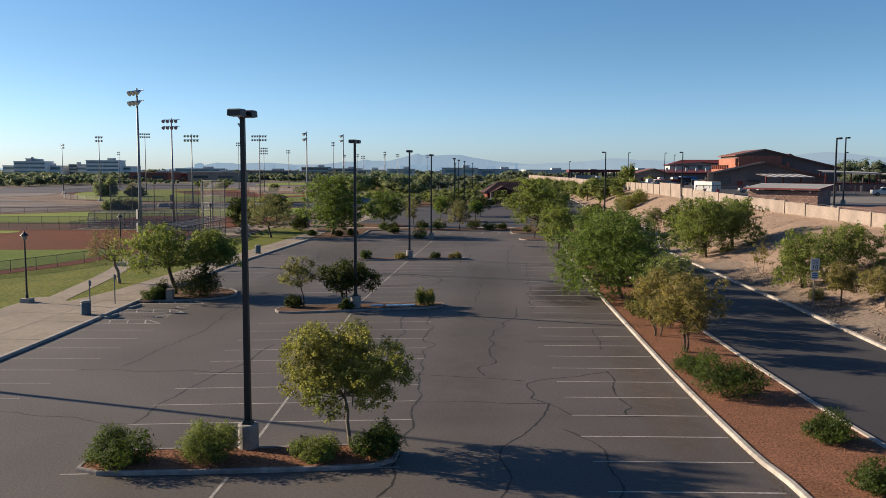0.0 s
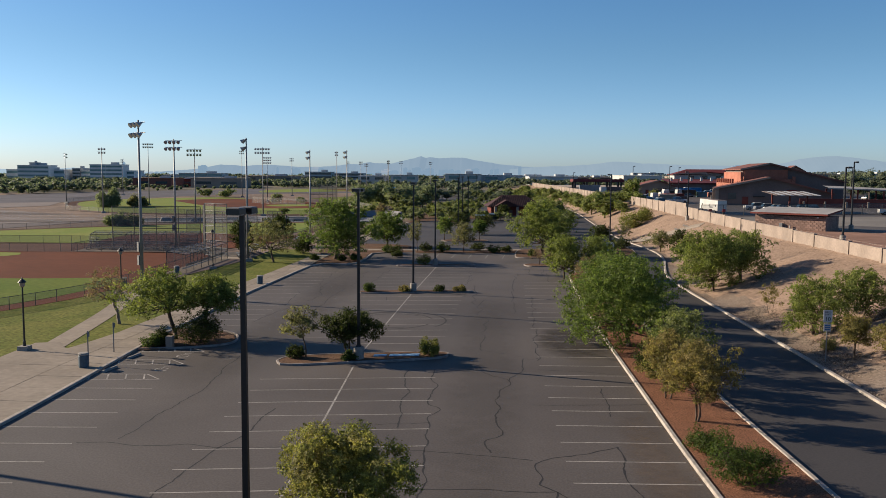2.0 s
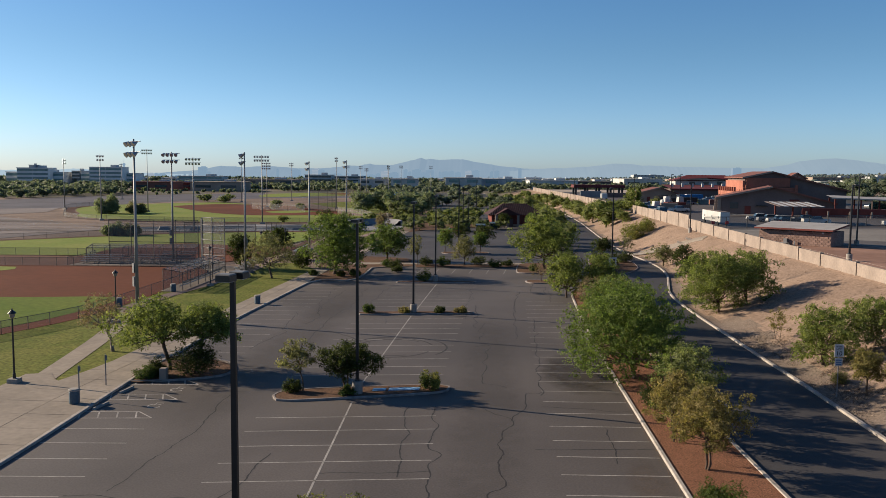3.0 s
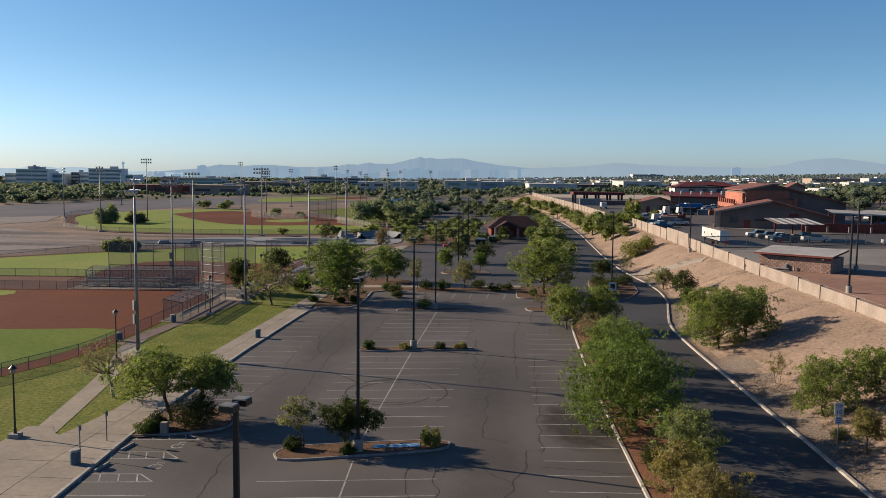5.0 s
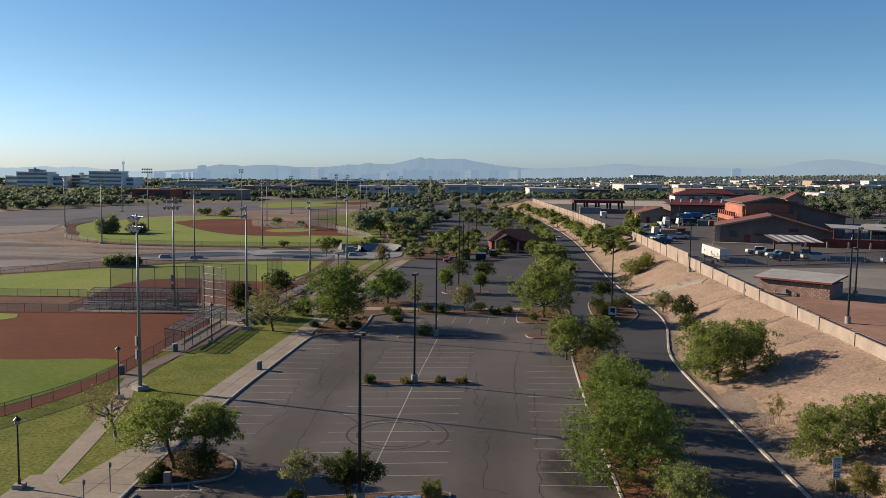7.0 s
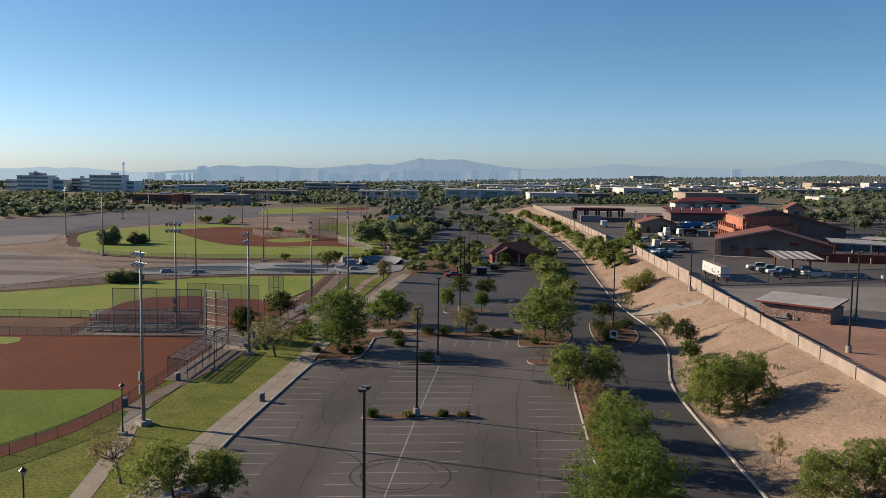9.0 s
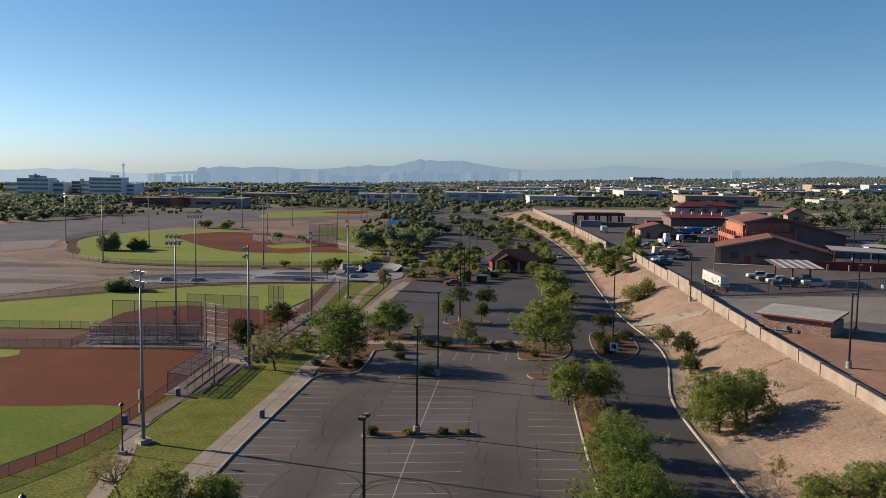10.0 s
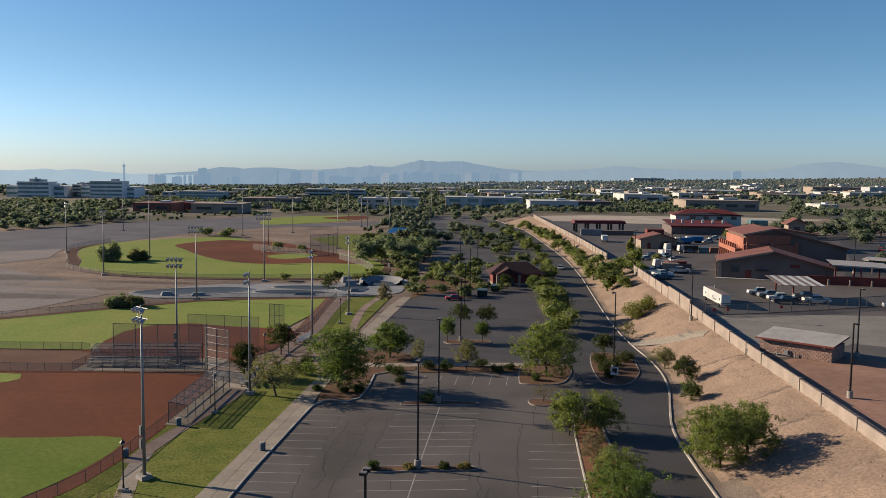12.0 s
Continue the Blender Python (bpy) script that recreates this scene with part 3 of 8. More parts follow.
flat("path_field", smooth_line([(-41.3, 91.5), (-41.2, 97), (-40.4, 104), (-39.5, 106.5), (-39.4, 124), (-40.8, 133), (-39.4, 150), (-38.2, 168), (-39.6, 190), (-41, 212)]) + smooth_line([(-38.2, 212), (-37.2, 190), (-35.9, 168), (-36.9, 150), (-36.8, 133), (-36.6, 122), (-37.7, 111.5), (-38.4, 106), (-39.1, 98), (-39.4, 91.5)]), 0.055, PATHCON, "tan concrete walk along the ballfield fence", category="pavement")
g = Geo()
g.strip(smooth_line([(-29.4, 168), (-31.0, 184), (-31.6, 200), (-30.2, 218)]), 1.7, 0.05)
tagged(g.done("dirt_track", PATHCON), "worn dirt track crossing a lawn strip", "path", "", "structure")
g = Geo()
g.strip(smooth_line([(-31.2, 54), (-32.6, 61), (-35.2, 75), (-37.1, 83), (-39.0, 89), (-40.1, 95)]), 1.8, 0.045)
flat("path_flare", [(-31.0, 49), (-30.4, 55.5), (-30.5, 60.2), (-31.7, 61.2), (-32.9, 63), (-34.6, 62.5), (-34.4, 57.8), (-33.4, 52)], 0.062, WALKCON, "concrete fan where a path leaves the pavement", category="pavement")
tagged(g.done("path_branch", WALKCON), "narrow concrete path branching over the lawn", "path", "", "structure")


# yard of the works depot behind the wall
flat("yard", [(along(WALL, y) + 0.3, y) for y in range(-60, 541, 20)] + [(60, 540), (130, 430), (220, 330), (220, -60)], YARD + 0.01, ASPHALT, "grey asphalt yard behind the block wall", category="yard")
flat("yard_dirt", [(39.9, -60), (39.6, 95), (38.9, 130), (44, 133), (56, 134), (62, 120), (80, 90), (120, 40), (120, -60)], YARD + 0.03, PINKDIRT, "pinkish bare dirt corner of the yard", category="dirt")

YARDCON = surface("yard_concrete", (0.1917, 0.1775, 0.1633), 0.9, fine=2.0, coarse=0.12, vary=0.1, stain=0.2, spec=0.06)
DUSTLOT = surface("pale_dust_lot", (0.355, 0.3053, 0.2556), 0.95, fine=0.5, coarse=0.05, vary=0.14, stain=0.2, spec=0.06)
flat("yard_concrete", [(38.8, 134), (38.3, 172), (56, 174), (76, 175.5), (130, 186), (130, 112), (80, 134), (58, 146), (46, 134)], YARD + 0.02, YARDCON, "pale concrete apron round the block shed", category="yard")
flat("vacant_lot", [(30, 486), (72, 474), (112, 472), (160, 500), (205, 545), (150, 560), (60, 556), (24, 540)], YARD + 0.03, DUSTLOT, "pale dusty vacant lot beyond the depot", category="dirt")

# islands with raised kerbs
def island(name, ring, mat, label, kerb_mat=ISLKERB, width=0.16):
    r = smooth_ring(ring, 0.5)
    flat(name, r, 0.12, mat, label, category="planting island")
    kerb("kerb_" + name, r, width, 0.14, kerb_mat, "low concrete kerb round a planting island", closed=True)


island("island_front", [(-13.2, 26.5), (-12.4, 26.2), (-8, 26.7), (-3.6, 27.5), (-2.9, 28.2), (-2.9, 29.1), (-4, 29.5), (-8, 28.9), (-12.3, 28.3), (-13.3, 27.4)], REDROCK, "kerbed island of red gravel and shrubs")
island("island_second", [(-14.7, 57.7), (-13.6, 57.2), (-9, 58.5), (-6.6, 59.2), (-3.9, 60.3), (-3.3, 61.2), (-4, 62.2), (-9, 61.2), (-13.5, 60), (-14.8, 58.9)], BROWNDIRT, "kerbed island with soil, shrubs and a lamp post")
island("island_third", [(-14.8, 91.7), (-13.6, 91.2), (-9, 92.1), (-3.4, 92.9), (-2.5, 93.5), (-3.2, 94.2), (-9, 93.6), (-13.6, 92.9), (-14.8, 92.4)], BROWNDIRT, "narrow kerbed island with low shrubs")
island("island_fourth", [(-13.8, 118.0), (-12.8, 117.4), (-8, 118.0), (-3.6, 118.5), (-3.0, 119.3), (-4.0, 119.9), (-8, 120.2), (-12.8, 119.2)], BROWNDIRT, "narrow kerbed island at the end of a parking row")
island("island_corner", [(3.9, 121.2), (4.5, 119.4), (6.2, 119.2), (8.7, 120.2), (9.4, 121.6), (7, 122.4), (4.6, 122.4)], BROWNDIRT, "small kerbed corner island")
island("island_tree", [(3.6, 143.0), (2.9, 133), (3.6, 131.0), (6.5, 130.9), (9.6, 132.6), (11.4, 139.5), (11.0, 144), (7, 145)], BROWNDIRT, "kerbed island under a big green tree")
island("island_median", [(15.8, 152), (15.2, 144), (15.3, 136.3), (16, 133), (17.8, 131.9), (20, 133.6), (22, 138.9), (22.7, 143), (22.6, 150), (20, 154.5), (17, 155)], BROWNDIRT, "kerbed median island with dark shrubs")
island("island_lot_end", [(-10.6, 161.6), (-10.0, 160.0), (-8.6, 159.4), (-4, 160.2), (-1.8, 161.4), (-3.2, 163.8), (-9.6, 163.0)], BROWNDIRT, "kerbed island with small trees in the second car park")
flat("planter_left_corner", smooth_ring([(-26.2, 61.2), (-22.6, 62.2), (-20.2, 64.0), (-20.8, 67), (-23, 68.5), (-26.4, 69)], 0.5), 0.1, BROWNDIRT, "soil bed at the pavement corner", category="planting bed")
kerb("kerb_left_corner", smooth_line([(-26.3, 61.0), (-22.6, 62.0), (-20.0, 63.8), (-20.6, 67.2), (-23, 68.9), (-26.5, 69.4)], 0.5), 0.16, 0.14, ISLKERB, "concrete kerb round the corner bed")

# loose stones and clods on the bank
rs = np.random.RandomState(900)
g = Geo()
for _ in range(5000):
    y = rs.uniform(50, 230) if rs.rand() < 0.8 else rs.uniform(230, 480)
    a, b = along(ROAD_R, y) + 0.5, along(WALL, y) - 0.2
    x, r = rs.uniform(a, b), rs.uniform(0.03, 0.09) * (1.6 if rs.rand() < 0.06 else 1)
    z = land(x, y)
    q = [(x + r * math.cos(t + rs.uniform(-0.3, 0.3)), y + r * rs.uniform(0.6, 1.2) * math.sin(t), z - 0.02) for t in (0.3, 2.4, 4.4)]
    g.add(q + [(x + rs.uniform(-0.3, 0.3) * r, y, z + r * rs.uniform(0.5, 0.9) + 0.04)], [(0, 1, 3), (1, 2, 3), (2, 0, 3)])
tagged(g.done("bank_stones", BANK), "loose stones and clods scattered over the sand bank", "stones", "", "stuff")


def stones(name, spots, mat, label, seed, low=0.02, high=0.055):
    """Small angular stones, three faces each."""
    rs = np.random.RandomState(seed)
    g = Geo()
    for x, y, z in spots:
        r, t0 = rs.uniform(low, high), rs.uniform(0, 6)
        q = [(x + r * math.cos(t0 + t), y + r * math.sin(t0 + t), z - 0.005) for t in (0, 2.1, 4.2)]
        g.add(q + [(x + rs.uniform(-0.4, 0.4) * r, y + rs.uniform(-0.4, 0.4) * r, z + r * rs.uniform(0.5, 1.1))], [(0, 1, 3), (1, 2, 3), (2, 0, 3)])
    return tagged(g.done(name, mat), label, "gravel", "", "stuff")


ROCKBITS = surface("red_rock_pieces", (0.213, 0.1065, 0.0674), 0.95, fine=3.0, coarse=0.8, vary=0.3, spread=0.55, island=True, bump=0.0, spec=0.06)
rs = np.random.RandomState(960)
spots = []
for _ in range(22000):
    y = 18 + 60 * rs.rand() ** 1.5
    xa, xb = np.interp(y, [p[1] for p in KERB_R], [p[0] for p in KERB_R]) + 0.15, np.interp(y, [p[1] for p in ROAD_L], [p[0] for p in ROAD_L]) - 0.15
    spots.append((rs.uniform(xa, xb), y, 0.1))
for _ in range(2600):
    x = rs.uniform(-13, -3.1)
    y0 = 26.5 + (x + 13) * 0.115
    spots.append((x, rs.uniform(y0, y0 + 1.7), 0.12))
stones("red_rock", spots, ROCKBITS, "loose red crushed rock in the planting beds", 961, 0.013, 0.038)
leafbits = []
for _ in range(1500):  # dry leaves drifted against the kerb
    y = 20 + 70 * rs.rand() ** 1.2
    x = np.interp(y, [p[1] for p in KERB_R], [p[0] for p in KERB_R]) - 0.1 - abs(rs.normal(scale=0.16)) * (0.5 + 0.9 * (noise.noise((y * 0.25, 0, 4)) + 0.4))
    leafbits.append((x, y, 0.008))
stones("dry_leaves", leafbits, LITTER, "dry brown leaves drifted along the kerb", 962, 0.012, 0.03)

def leaf_drift(x, y, rx, ry, count, seed):
    """Fallen leaves and crumbs thinning out round the foot of a tree."""
    rs = np.random.RandomState(seed)
    out = []
    for _ in range(count):
        px, py = x + rs.normal(scale=rx * 0.5), y + rs.normal(scale=ry * 0.5)
        if px > along(ROAD_R, py) + 0.3:
            out.append((px, py, land(px, py) + 0.01))
    return out


drift = []
for i, (x, y, a, b) in enumerate([(26.0, 97.5, 4.2, 3.4), (24.8, 66, 2.0, 6.5), (27.5, 62, 3.5, 3), (30, 70.5, 3.5, 2.4), (26.0, 79.5, 1.6, 1.6), (26.6, 121, 1.4, 2.0)]):
    drift += leaf_drift(x, y, a, b, int(250 * a * b), 950 + i)
stones("fallen_leaves", drift, LITTER, "brown fallen leaves under the bank's trees", 963, 0.02, 0.05)

GREYBITS = surface("grey_gravel_pieces", (0.1775, 0.1455, 0.1172), 0.95, fine=3.0, coarse=0.8, vary=0.3, spread=0.45, island=True, bump=0.0, spec=0.06)
rs = np.random.RandomState(970)
spots = []
for _ in range(15000):
    y = rs.uniform(34, 84)
    x = along(ROAD_R, y) + 0.3 + abs(rs.normal(scale=3.4))
    spots.append((x, y, land(x, y) + 0.01))
stones("bank_gravel", spots, GREYBITS, "grey-brown gravel along the foot of the sand bank", 971, 0.03, 0.09)

# ---- plants ----
def leaf_cloud(rs, lobes, count, size, lean=0.55, spray=16, loose=1.5):
    """Leaf blades scattered over lumps, facing mostly outwards. lobes: rows of x, y, z, rx, ry, rz."""
    lobes = np.array(lobes, float)
    area = (lobes[:, 3] * lobes[:, 4] * lobes[:, 5]) ** (2 / 3)
    sprays = max(20, count // spray)  # twig ends, each with a spray of leaves
    pick = rs.choice(len(lobes), sprays, p=area / area.sum())
    d = rs.normal(size=(sprays, 3)) + np.array((0, 0, 0.12))
    d /= np.linalg.norm(d, axis=1)[:, None]
    r = rs.uniform(0.35, 1.0, sprays) ** 0.5 * rs.uniform(0.88, 1.2, sprays)
    tip = lobes[pick, :3] + d * r[:, None] * lobes[pick, 3:]
    of = rs.randint(0, sprays, count)
    p = tip[of] + rs.normal(size=(count, 3)) * size * loose * np.array((1.0, 1.0, 0.8))
    d = d[of]
    nrm = d + rs.normal(scale=lean, size=(count, 3)) + np.array((0, 0, 0.25))
    nrm /= np.linalg.norm(nrm, axis=1)[:, None]
    u = np.cross(nrm, rs.normal(size=(count, 3)))
    u /= np.linalg.norm(u, axis=1)[:, None]
    w = np.cross(nrm, u)
    s = size * rs.uniform(0.6, 1.35, count)[:, None]
    quad = np.stack([p - u * s, p - w * s * 0.55 + nrm * s * 0.12, p + u * s, p + w * s * 0.55 + nrm * s * 0.12], 1).reshape(-1, 3)
    return quad, np.arange(count * 4).reshape(-1, 4)


def mesh_from(name, verts, faces, mat, parent):
    me = bpy.data.meshes.new(name)
    me.from_pydata(verts.tolist(), [], faces.tolist())
    me.materials.append(mat)
    ob = new(name, me)
    ob.parent = parent
    return ob


def limb(g, rs, a, b, ra, rb, bends=3, wobble=0.06):
    a, b = np.array(a, float), np.array(b, float)
    last, lr = a, ra
    for i in range(1, bends + 1):
        t = i / bends
        q = a + (b - a) * t + (rs.normal(scale=wobble, size=3) * np.linalg.norm(b - a) if i < bends else 0)
        r = ra + (rb - ra) * t
        g.tube(last, q, lr, r, 6, caps=i in (1, bends))
        last, lr = q, r


def tree(x, y, top, width, base, mat, label, seed, leaves=5000, size=0.13, z=0.0, trunk=0.12, stems=1, lobes=26, shift=(0.0, 0.0), droop=0.0, category="tree", fill=1.0, bark=BARK):
    """A tree: tapered trunk and limbs (one part), a crown of leaf clumps (another). base: height where the crown begins."""
    rs = np.random.RandomState(seed)
    th = thing("tree", pose(x, y, z), label, category, "trees and shrubs")
    h, r = top - base, width / 2 * 1.07
    leaves, size = int(leaves * 2.15), size * 0.84
    lob, many = [], int(lobes * 1.7)
    for i in range(many):  # lumps spread over a dome that narrows below
        t = min(0.97, max(0.03, (i + rs.uniform(0.1, 0.9)) / many))
        a = i * 2.39996 + rs.uniform(-0.5, 0.5)
        wide = r * math.sqrt(max(0.1, 1 - abs((t - 0.42) / 0.6) ** 2.6))
        wide *= 1 + 0.38 * noise.noise((math.cos(a) * 1.3, math.sin(a) * 1.3 + t * 1.2, seed * 1.7))
        q = r * rs.uniform(0.11, 0.3)
        out = max(0.0, wide - q * 0.75) * rs.uniform(0.5, 1.12)
        zc = base + q * 0.6 + max(0.1, h - 1.3 * q) * t - droop * h * (out / r) ** 2 * 0.4
        lob.append((shift[0] + out * math.cos(a), shift[1] + out * math.sin(a), max(zc, 0.3), q, q, min(q * 0.85, h * 0.2)))
    lob.append((shift[0], shift[1], base + h * 0.55, r * 0.5 * fill, r * 0.5 * fill, h * 0.36 * fill))
    lob += [(shift[0] + r * dx, shift[1] + r * dy, base + h * 0.5, r * 0.42 * fill, r * 0.42 * fill, h * 0.3 * fill) for dx, dy in ((0.3, 0.1), (-0.3, -0.1), (0.05, -0.3), (0.0, 0.3))]
    g = Geo()
    for s in range(stems):
        off = rs.normal(scale=0.12 * (stems > 1), size=2)
        fork = np.array((shift[0] * 0.45 + off[0] * 2.5, shift[1] * 0.45 + off[1] * 2.5, base + h * 0.12))
        limb(g, rs, (off[0], off[1], -0.1), fork, trunk / stems ** 0.4, trunk * 0.72 / stems ** 0.4, 4, 0.02)
        for l in lob[s::stems][:: 2 if stems == 1 else 3][:16]:
            limb(g, rs, fork, l[:3], trunk * 0.42 / stems ** 0.4, 0.012, 3)
    g.done("trunk", bark, th, smooth=True)
    v, f = leaf_cloud(rs, lob, leaves, size)
    v[:, 2] = np.maximum(v[:, 2], 0.05)
    mesh_from("crown", v, f, mat, th)
    return th


def shrub(x, y, width, height, mat, label, seed, leaves=1800, size=0.085, z=0.1):
    """A low rounded shrub: short stems and a dome of leaves."""
    rs = np.random.RandomState(seed)
    th = thing("shrub", pose(x, y, z), label, "shrub", "trees and shrubs")
    r = width / 2 * 1.06
    leaves, size = int(leaves * 2.6), size * 0.7
    lob = []
    for i in range(15):
        a, k = rs.uniform(0, 2 * math.pi), rs.uniform(0.2, 0.72)
        zc = height * rs.uniform(0.22, 0.8 - 0.45 * k)
        q = rs.uniform(0.24, 0.42)
        lob.append((k * r * math.cos(a), k * r * math.sin(a), zc, r * q, r * q, max(zc * 0.8, height * 0.22) * rs.uniform(0.8, 1.1)))
    lob.append((0, 0, height * 0.34, r * 0.74, r * 0.7, height * 0.4))
    g = Geo()
    for l in lob[:8]:
        limb(g, rs, (l[0] * 0.15, l[1] * 0.15, -0.05), l[:3], 0.03, 0.01, 2)
    g.done("woody_base", BARK, th)
    v, f = leaf_cloud(rs, lob, leaves, size, 0.6, 5, 1.0)
    v[:, 2] = np.maximum(v[:, 2], 0.02)
    mesh_from("leaves", v, f, mat, th)
    return th


# front islands
tree(-4.6, 29.3, 4.5, 4.5, 1.5, LEAFOLIVE, "young ash tree with olive and yellowing leaves", 1, 17500, 0.058, 0.1, 0.08, shift=(-0.5, 0), lobes=32, fill=0.9, droop=0.2, bark=PALEBARK)
shrub(-12.0, 27.1, 2.9, 1.35, LEAFSHRUB, "rounded green shrub on the gravel island", 2, 7000, 0.043)
shrub(-9.15, 27.5, 2.3, 1.6, LEAFBRIGHT, "bright green feathery shrub beside the lamp pedestal", 3, 7200, 0.042)
shrub(-5.55, 27.95, 1.9, 0.9, LEAFBRIGHT, "low bright green shrub on the gravel island", 4, 4800, 0.04)
shrub(-3.45, 28.35, 2.0, 1.2, LEAFSHRUB, "loose green shrub at the island's end", 5, 4600, 0.046)
tree(-13.2, 59.5, 3.65, 2.5, 1.5, LEAFPALE, "thin young tree with sparse pale leaves", 6, 1500, 0.085, 0.1, 0.05, shift=(-0.4, 0), lobes=16, fill=0.6)
tree(-10.2, 60.2, 3.4, 4.0, 0.95, LEAFDARK, "dark dense round-crowned small tree", 7, 5000, 0.085, 0.1, 0.1, stems=2)
shrub(-13.9, 59.2, 1.4, 0.95, LEAFDARK, "dark low shrub on the island", 8, 1400, 0.07)
shrub(-4.5, 60.9, 1.7, 1.45, LEAFOLIVE, "olive green rounded shrub", 9, 2000, 0.07)
shrub(-10.0, 58.9, 1.2, 0.7, LEAFSHRUB, "small green shrub at the kerb", 10, 900, 0.07)
for i, (x, y, w, h, m) in enumerate([(-13.6, 92.2, 1.6, 1.05, LEAFSHRUB), (-9.9, 92.5, 1.3, 0.7, LEAFDRY), (-6.2, 93.2, 1.3, 0.75, LEAFDARK), (-4.0, 93.4, 1.5, 0.7, LEAFDRY), (-10.1, 119.2, 2.1, 1.7, LEAFSHRUB)]):
    shrub(x, y, w, h, m, "small shrub on a narrow parking island", 20 + i, 1000, 0.085)

# corner by the pavement
tree(-24.6, 64.8, 5.6, 6.3, 1.9, LEAFBRIGHT, "leaning tree with a broad drooping green crown", 30, 5600, 0.095, 0.05, 0.17, shift=(-1.5, 0.6), droop=0.35, lobes=30)
tree(-22.6, 65.4, 5.2, 4.8, 2.1, LEAFBRIGHT, "green tree leaning over the car park", 31, 5500, 0.095, 0.05, 0.13, shift=(0.6, 0), droop=0.25)
shrub(-22.4, 63.8, 4.7, 2.4, LEAFDARK, "large dark clipped shrub", 32, 3800, 0.075)
shrub(-24.9, 62.8, 1.9, 1.25, LEAFDARK, "dark green shrub at the bed's edge", 33, 1800, 0.075)
shrub(-25.3, 61.9, 1.8, 0.85, LEAFSHRUB, "low green shrub beside the pavement", 34, 1500, 0.075)
tree(-31.9, 70.9, 5.0, 4.3, 1.7, LEAFBARE, "half bare tree with thin pinkish twigs", 35, 1900, 0.07, 0.02, 0.15, shift=(-0.9, 0), lobes=24, fill=0.5, bark=PALEBARK)

# far end of the first car park
tree(-24.0, 125.8, 9.2, 10.4, 0.6, LEAF, "large broad green tree at the car park's end", 40, 8500, 0.16, 0.05, 0.28, shift=(0.6, 0), lobes=36)
tree(-19.0, 146.8, 6.2, 7.8, 0.9, LEAF, "spreading green tree in a soil bed", 41, 5000, 0.16, 0.05, 0.2)
tree(-31.8, 120.2, 6.2, 6.4, 1.2, LEAFPALE, "half bare pale tree on the lawn", 42, 4200, 0.1, 0.02, 0.16, shift=(-0.9, 0), fill=0.6)
tree(-38.1, 147.0, 5.5, 5.2, 1.5, LEAFDARK, "small dark round-crowned tree", 43, 2800, 0.14, 0.05, 0.14)
tree(-39.7, 131.2, 5.4, 4.6, 0.8, LEAFDARK, "small dark tree behind the bleachers", 44, 2600, 0.14, 0.05, 0.14)
shrub(-30.6, 133.2, 4.0, 3.4, LEAFDARK, "tall dark shrub on the lawn", 45, 2000, 0.14)
for i, (x, y, w, h) in enumerate([(-20.5, 123.6, 1.8, 1.0), (-22.6, 123.2, 1.6, 0.8), (-26.5, 123.8, 1.7, 0.8), (-16.0, 134, 2.6, 1.6), (-17.5, 136.5, 2.4, 1.4), (-15.2, 129.5, 1.9, 1.1)]):
    shrub(x, y, w, h, LEAFDARK if i % 2 else LEAFSHRUB, "dark low shrub in the soil bed", 50 + i, 900, 0.11)

# strip between car park and road
tree(10.2, 65.4, 6.9, 9.7, 0.4, LEAF, "large broad-leaved green tree over the parking bays", 60, 14000, 0.105, 0.1, 0.2, shift=(-0.6, 0), lobes=46, droop=0.15)
tree(11.0, 79.0, 6.2, 7.2, 0.3, LEAF, "green tree in the planting strip", 61, 6000, 0.115, 0.1, 0.15, lobes=28)
tree(8.4, 106.6, 5.6, 6.4, 0.3, LEAFBRIGHT, "green tree at the end of the planting strip", 62, 4200, 0.13, 0.1, 0.14)
tree(12.4, 107.2, 5.6, 5.8, 0.3, LEAFBRIGHT, "green tree beside the road", 63, 3800, 0.13, 0.1, 0.14)
tree(10.2, 95.6, 3.9, 4.0, 0.7, LEAFBARE, "small half bare tree on red gravel", 64, 2200, 0.08, 0.1, 0.06, stems=2, fill=0.4)
tree(10.8, 46.3, 4.4, 3.9, 1.15, LEAFDRY, "multi-stemmed tree with dry yellow-brown leaves", 65, 6500, 0.07, 0.1, 0.1, stems=4, lobes=30)
tree(10.2, 50.8, 4.1, 3.4, 1.0, LEAFDRY, "shrubby tree with olive-brown leaves", 66, 4200, 0.075, 0.1, 0.08, stems=3)
tree(11.3, 53.4, 3.4, 3.6, 0.3, LEAFOLIVE, "olive green shrubby tree", 67, 3800, 0.08, 0.1, 0.08, stems=3)
tree(12.2, 57.0, 4.4, 4.4, 0.6, LEAFLOT, "dense dark olive tree in the planting strip", 167, 4500, 0.085, 0.1, 0.1, stems=3)
tree(12.0, 72.2, 4.6, 4.6, 0.5, LEAFROAD, "yellow-green tree in the planting strip", 168, 4200, 0.1, 0.1, 0.1, stems=2)
shrub(9.6, 73.4, 3.0, 2.2, LEAFBARE, "brown half dry shrub in the planting strip", 169, 2200, 0.08)
tree(11.3, 87.0, 5.2, 5.4, 0.4, LEAFROAD, "olive green tree in the planting strip", 170, 4600, 0.11, 0.1, 0.1, stems=2)
shrub(10.4, 57.6, 2.6, 2.2, LEAFDARK, "dark green shrub under the big tree", 68, 2200, 0.085)
shrub(10.3, 41.3, 2.5, 1.35, LEAFSHRUB, "rounded dark green shrub on red gravel", 69, 2200, 0.06)
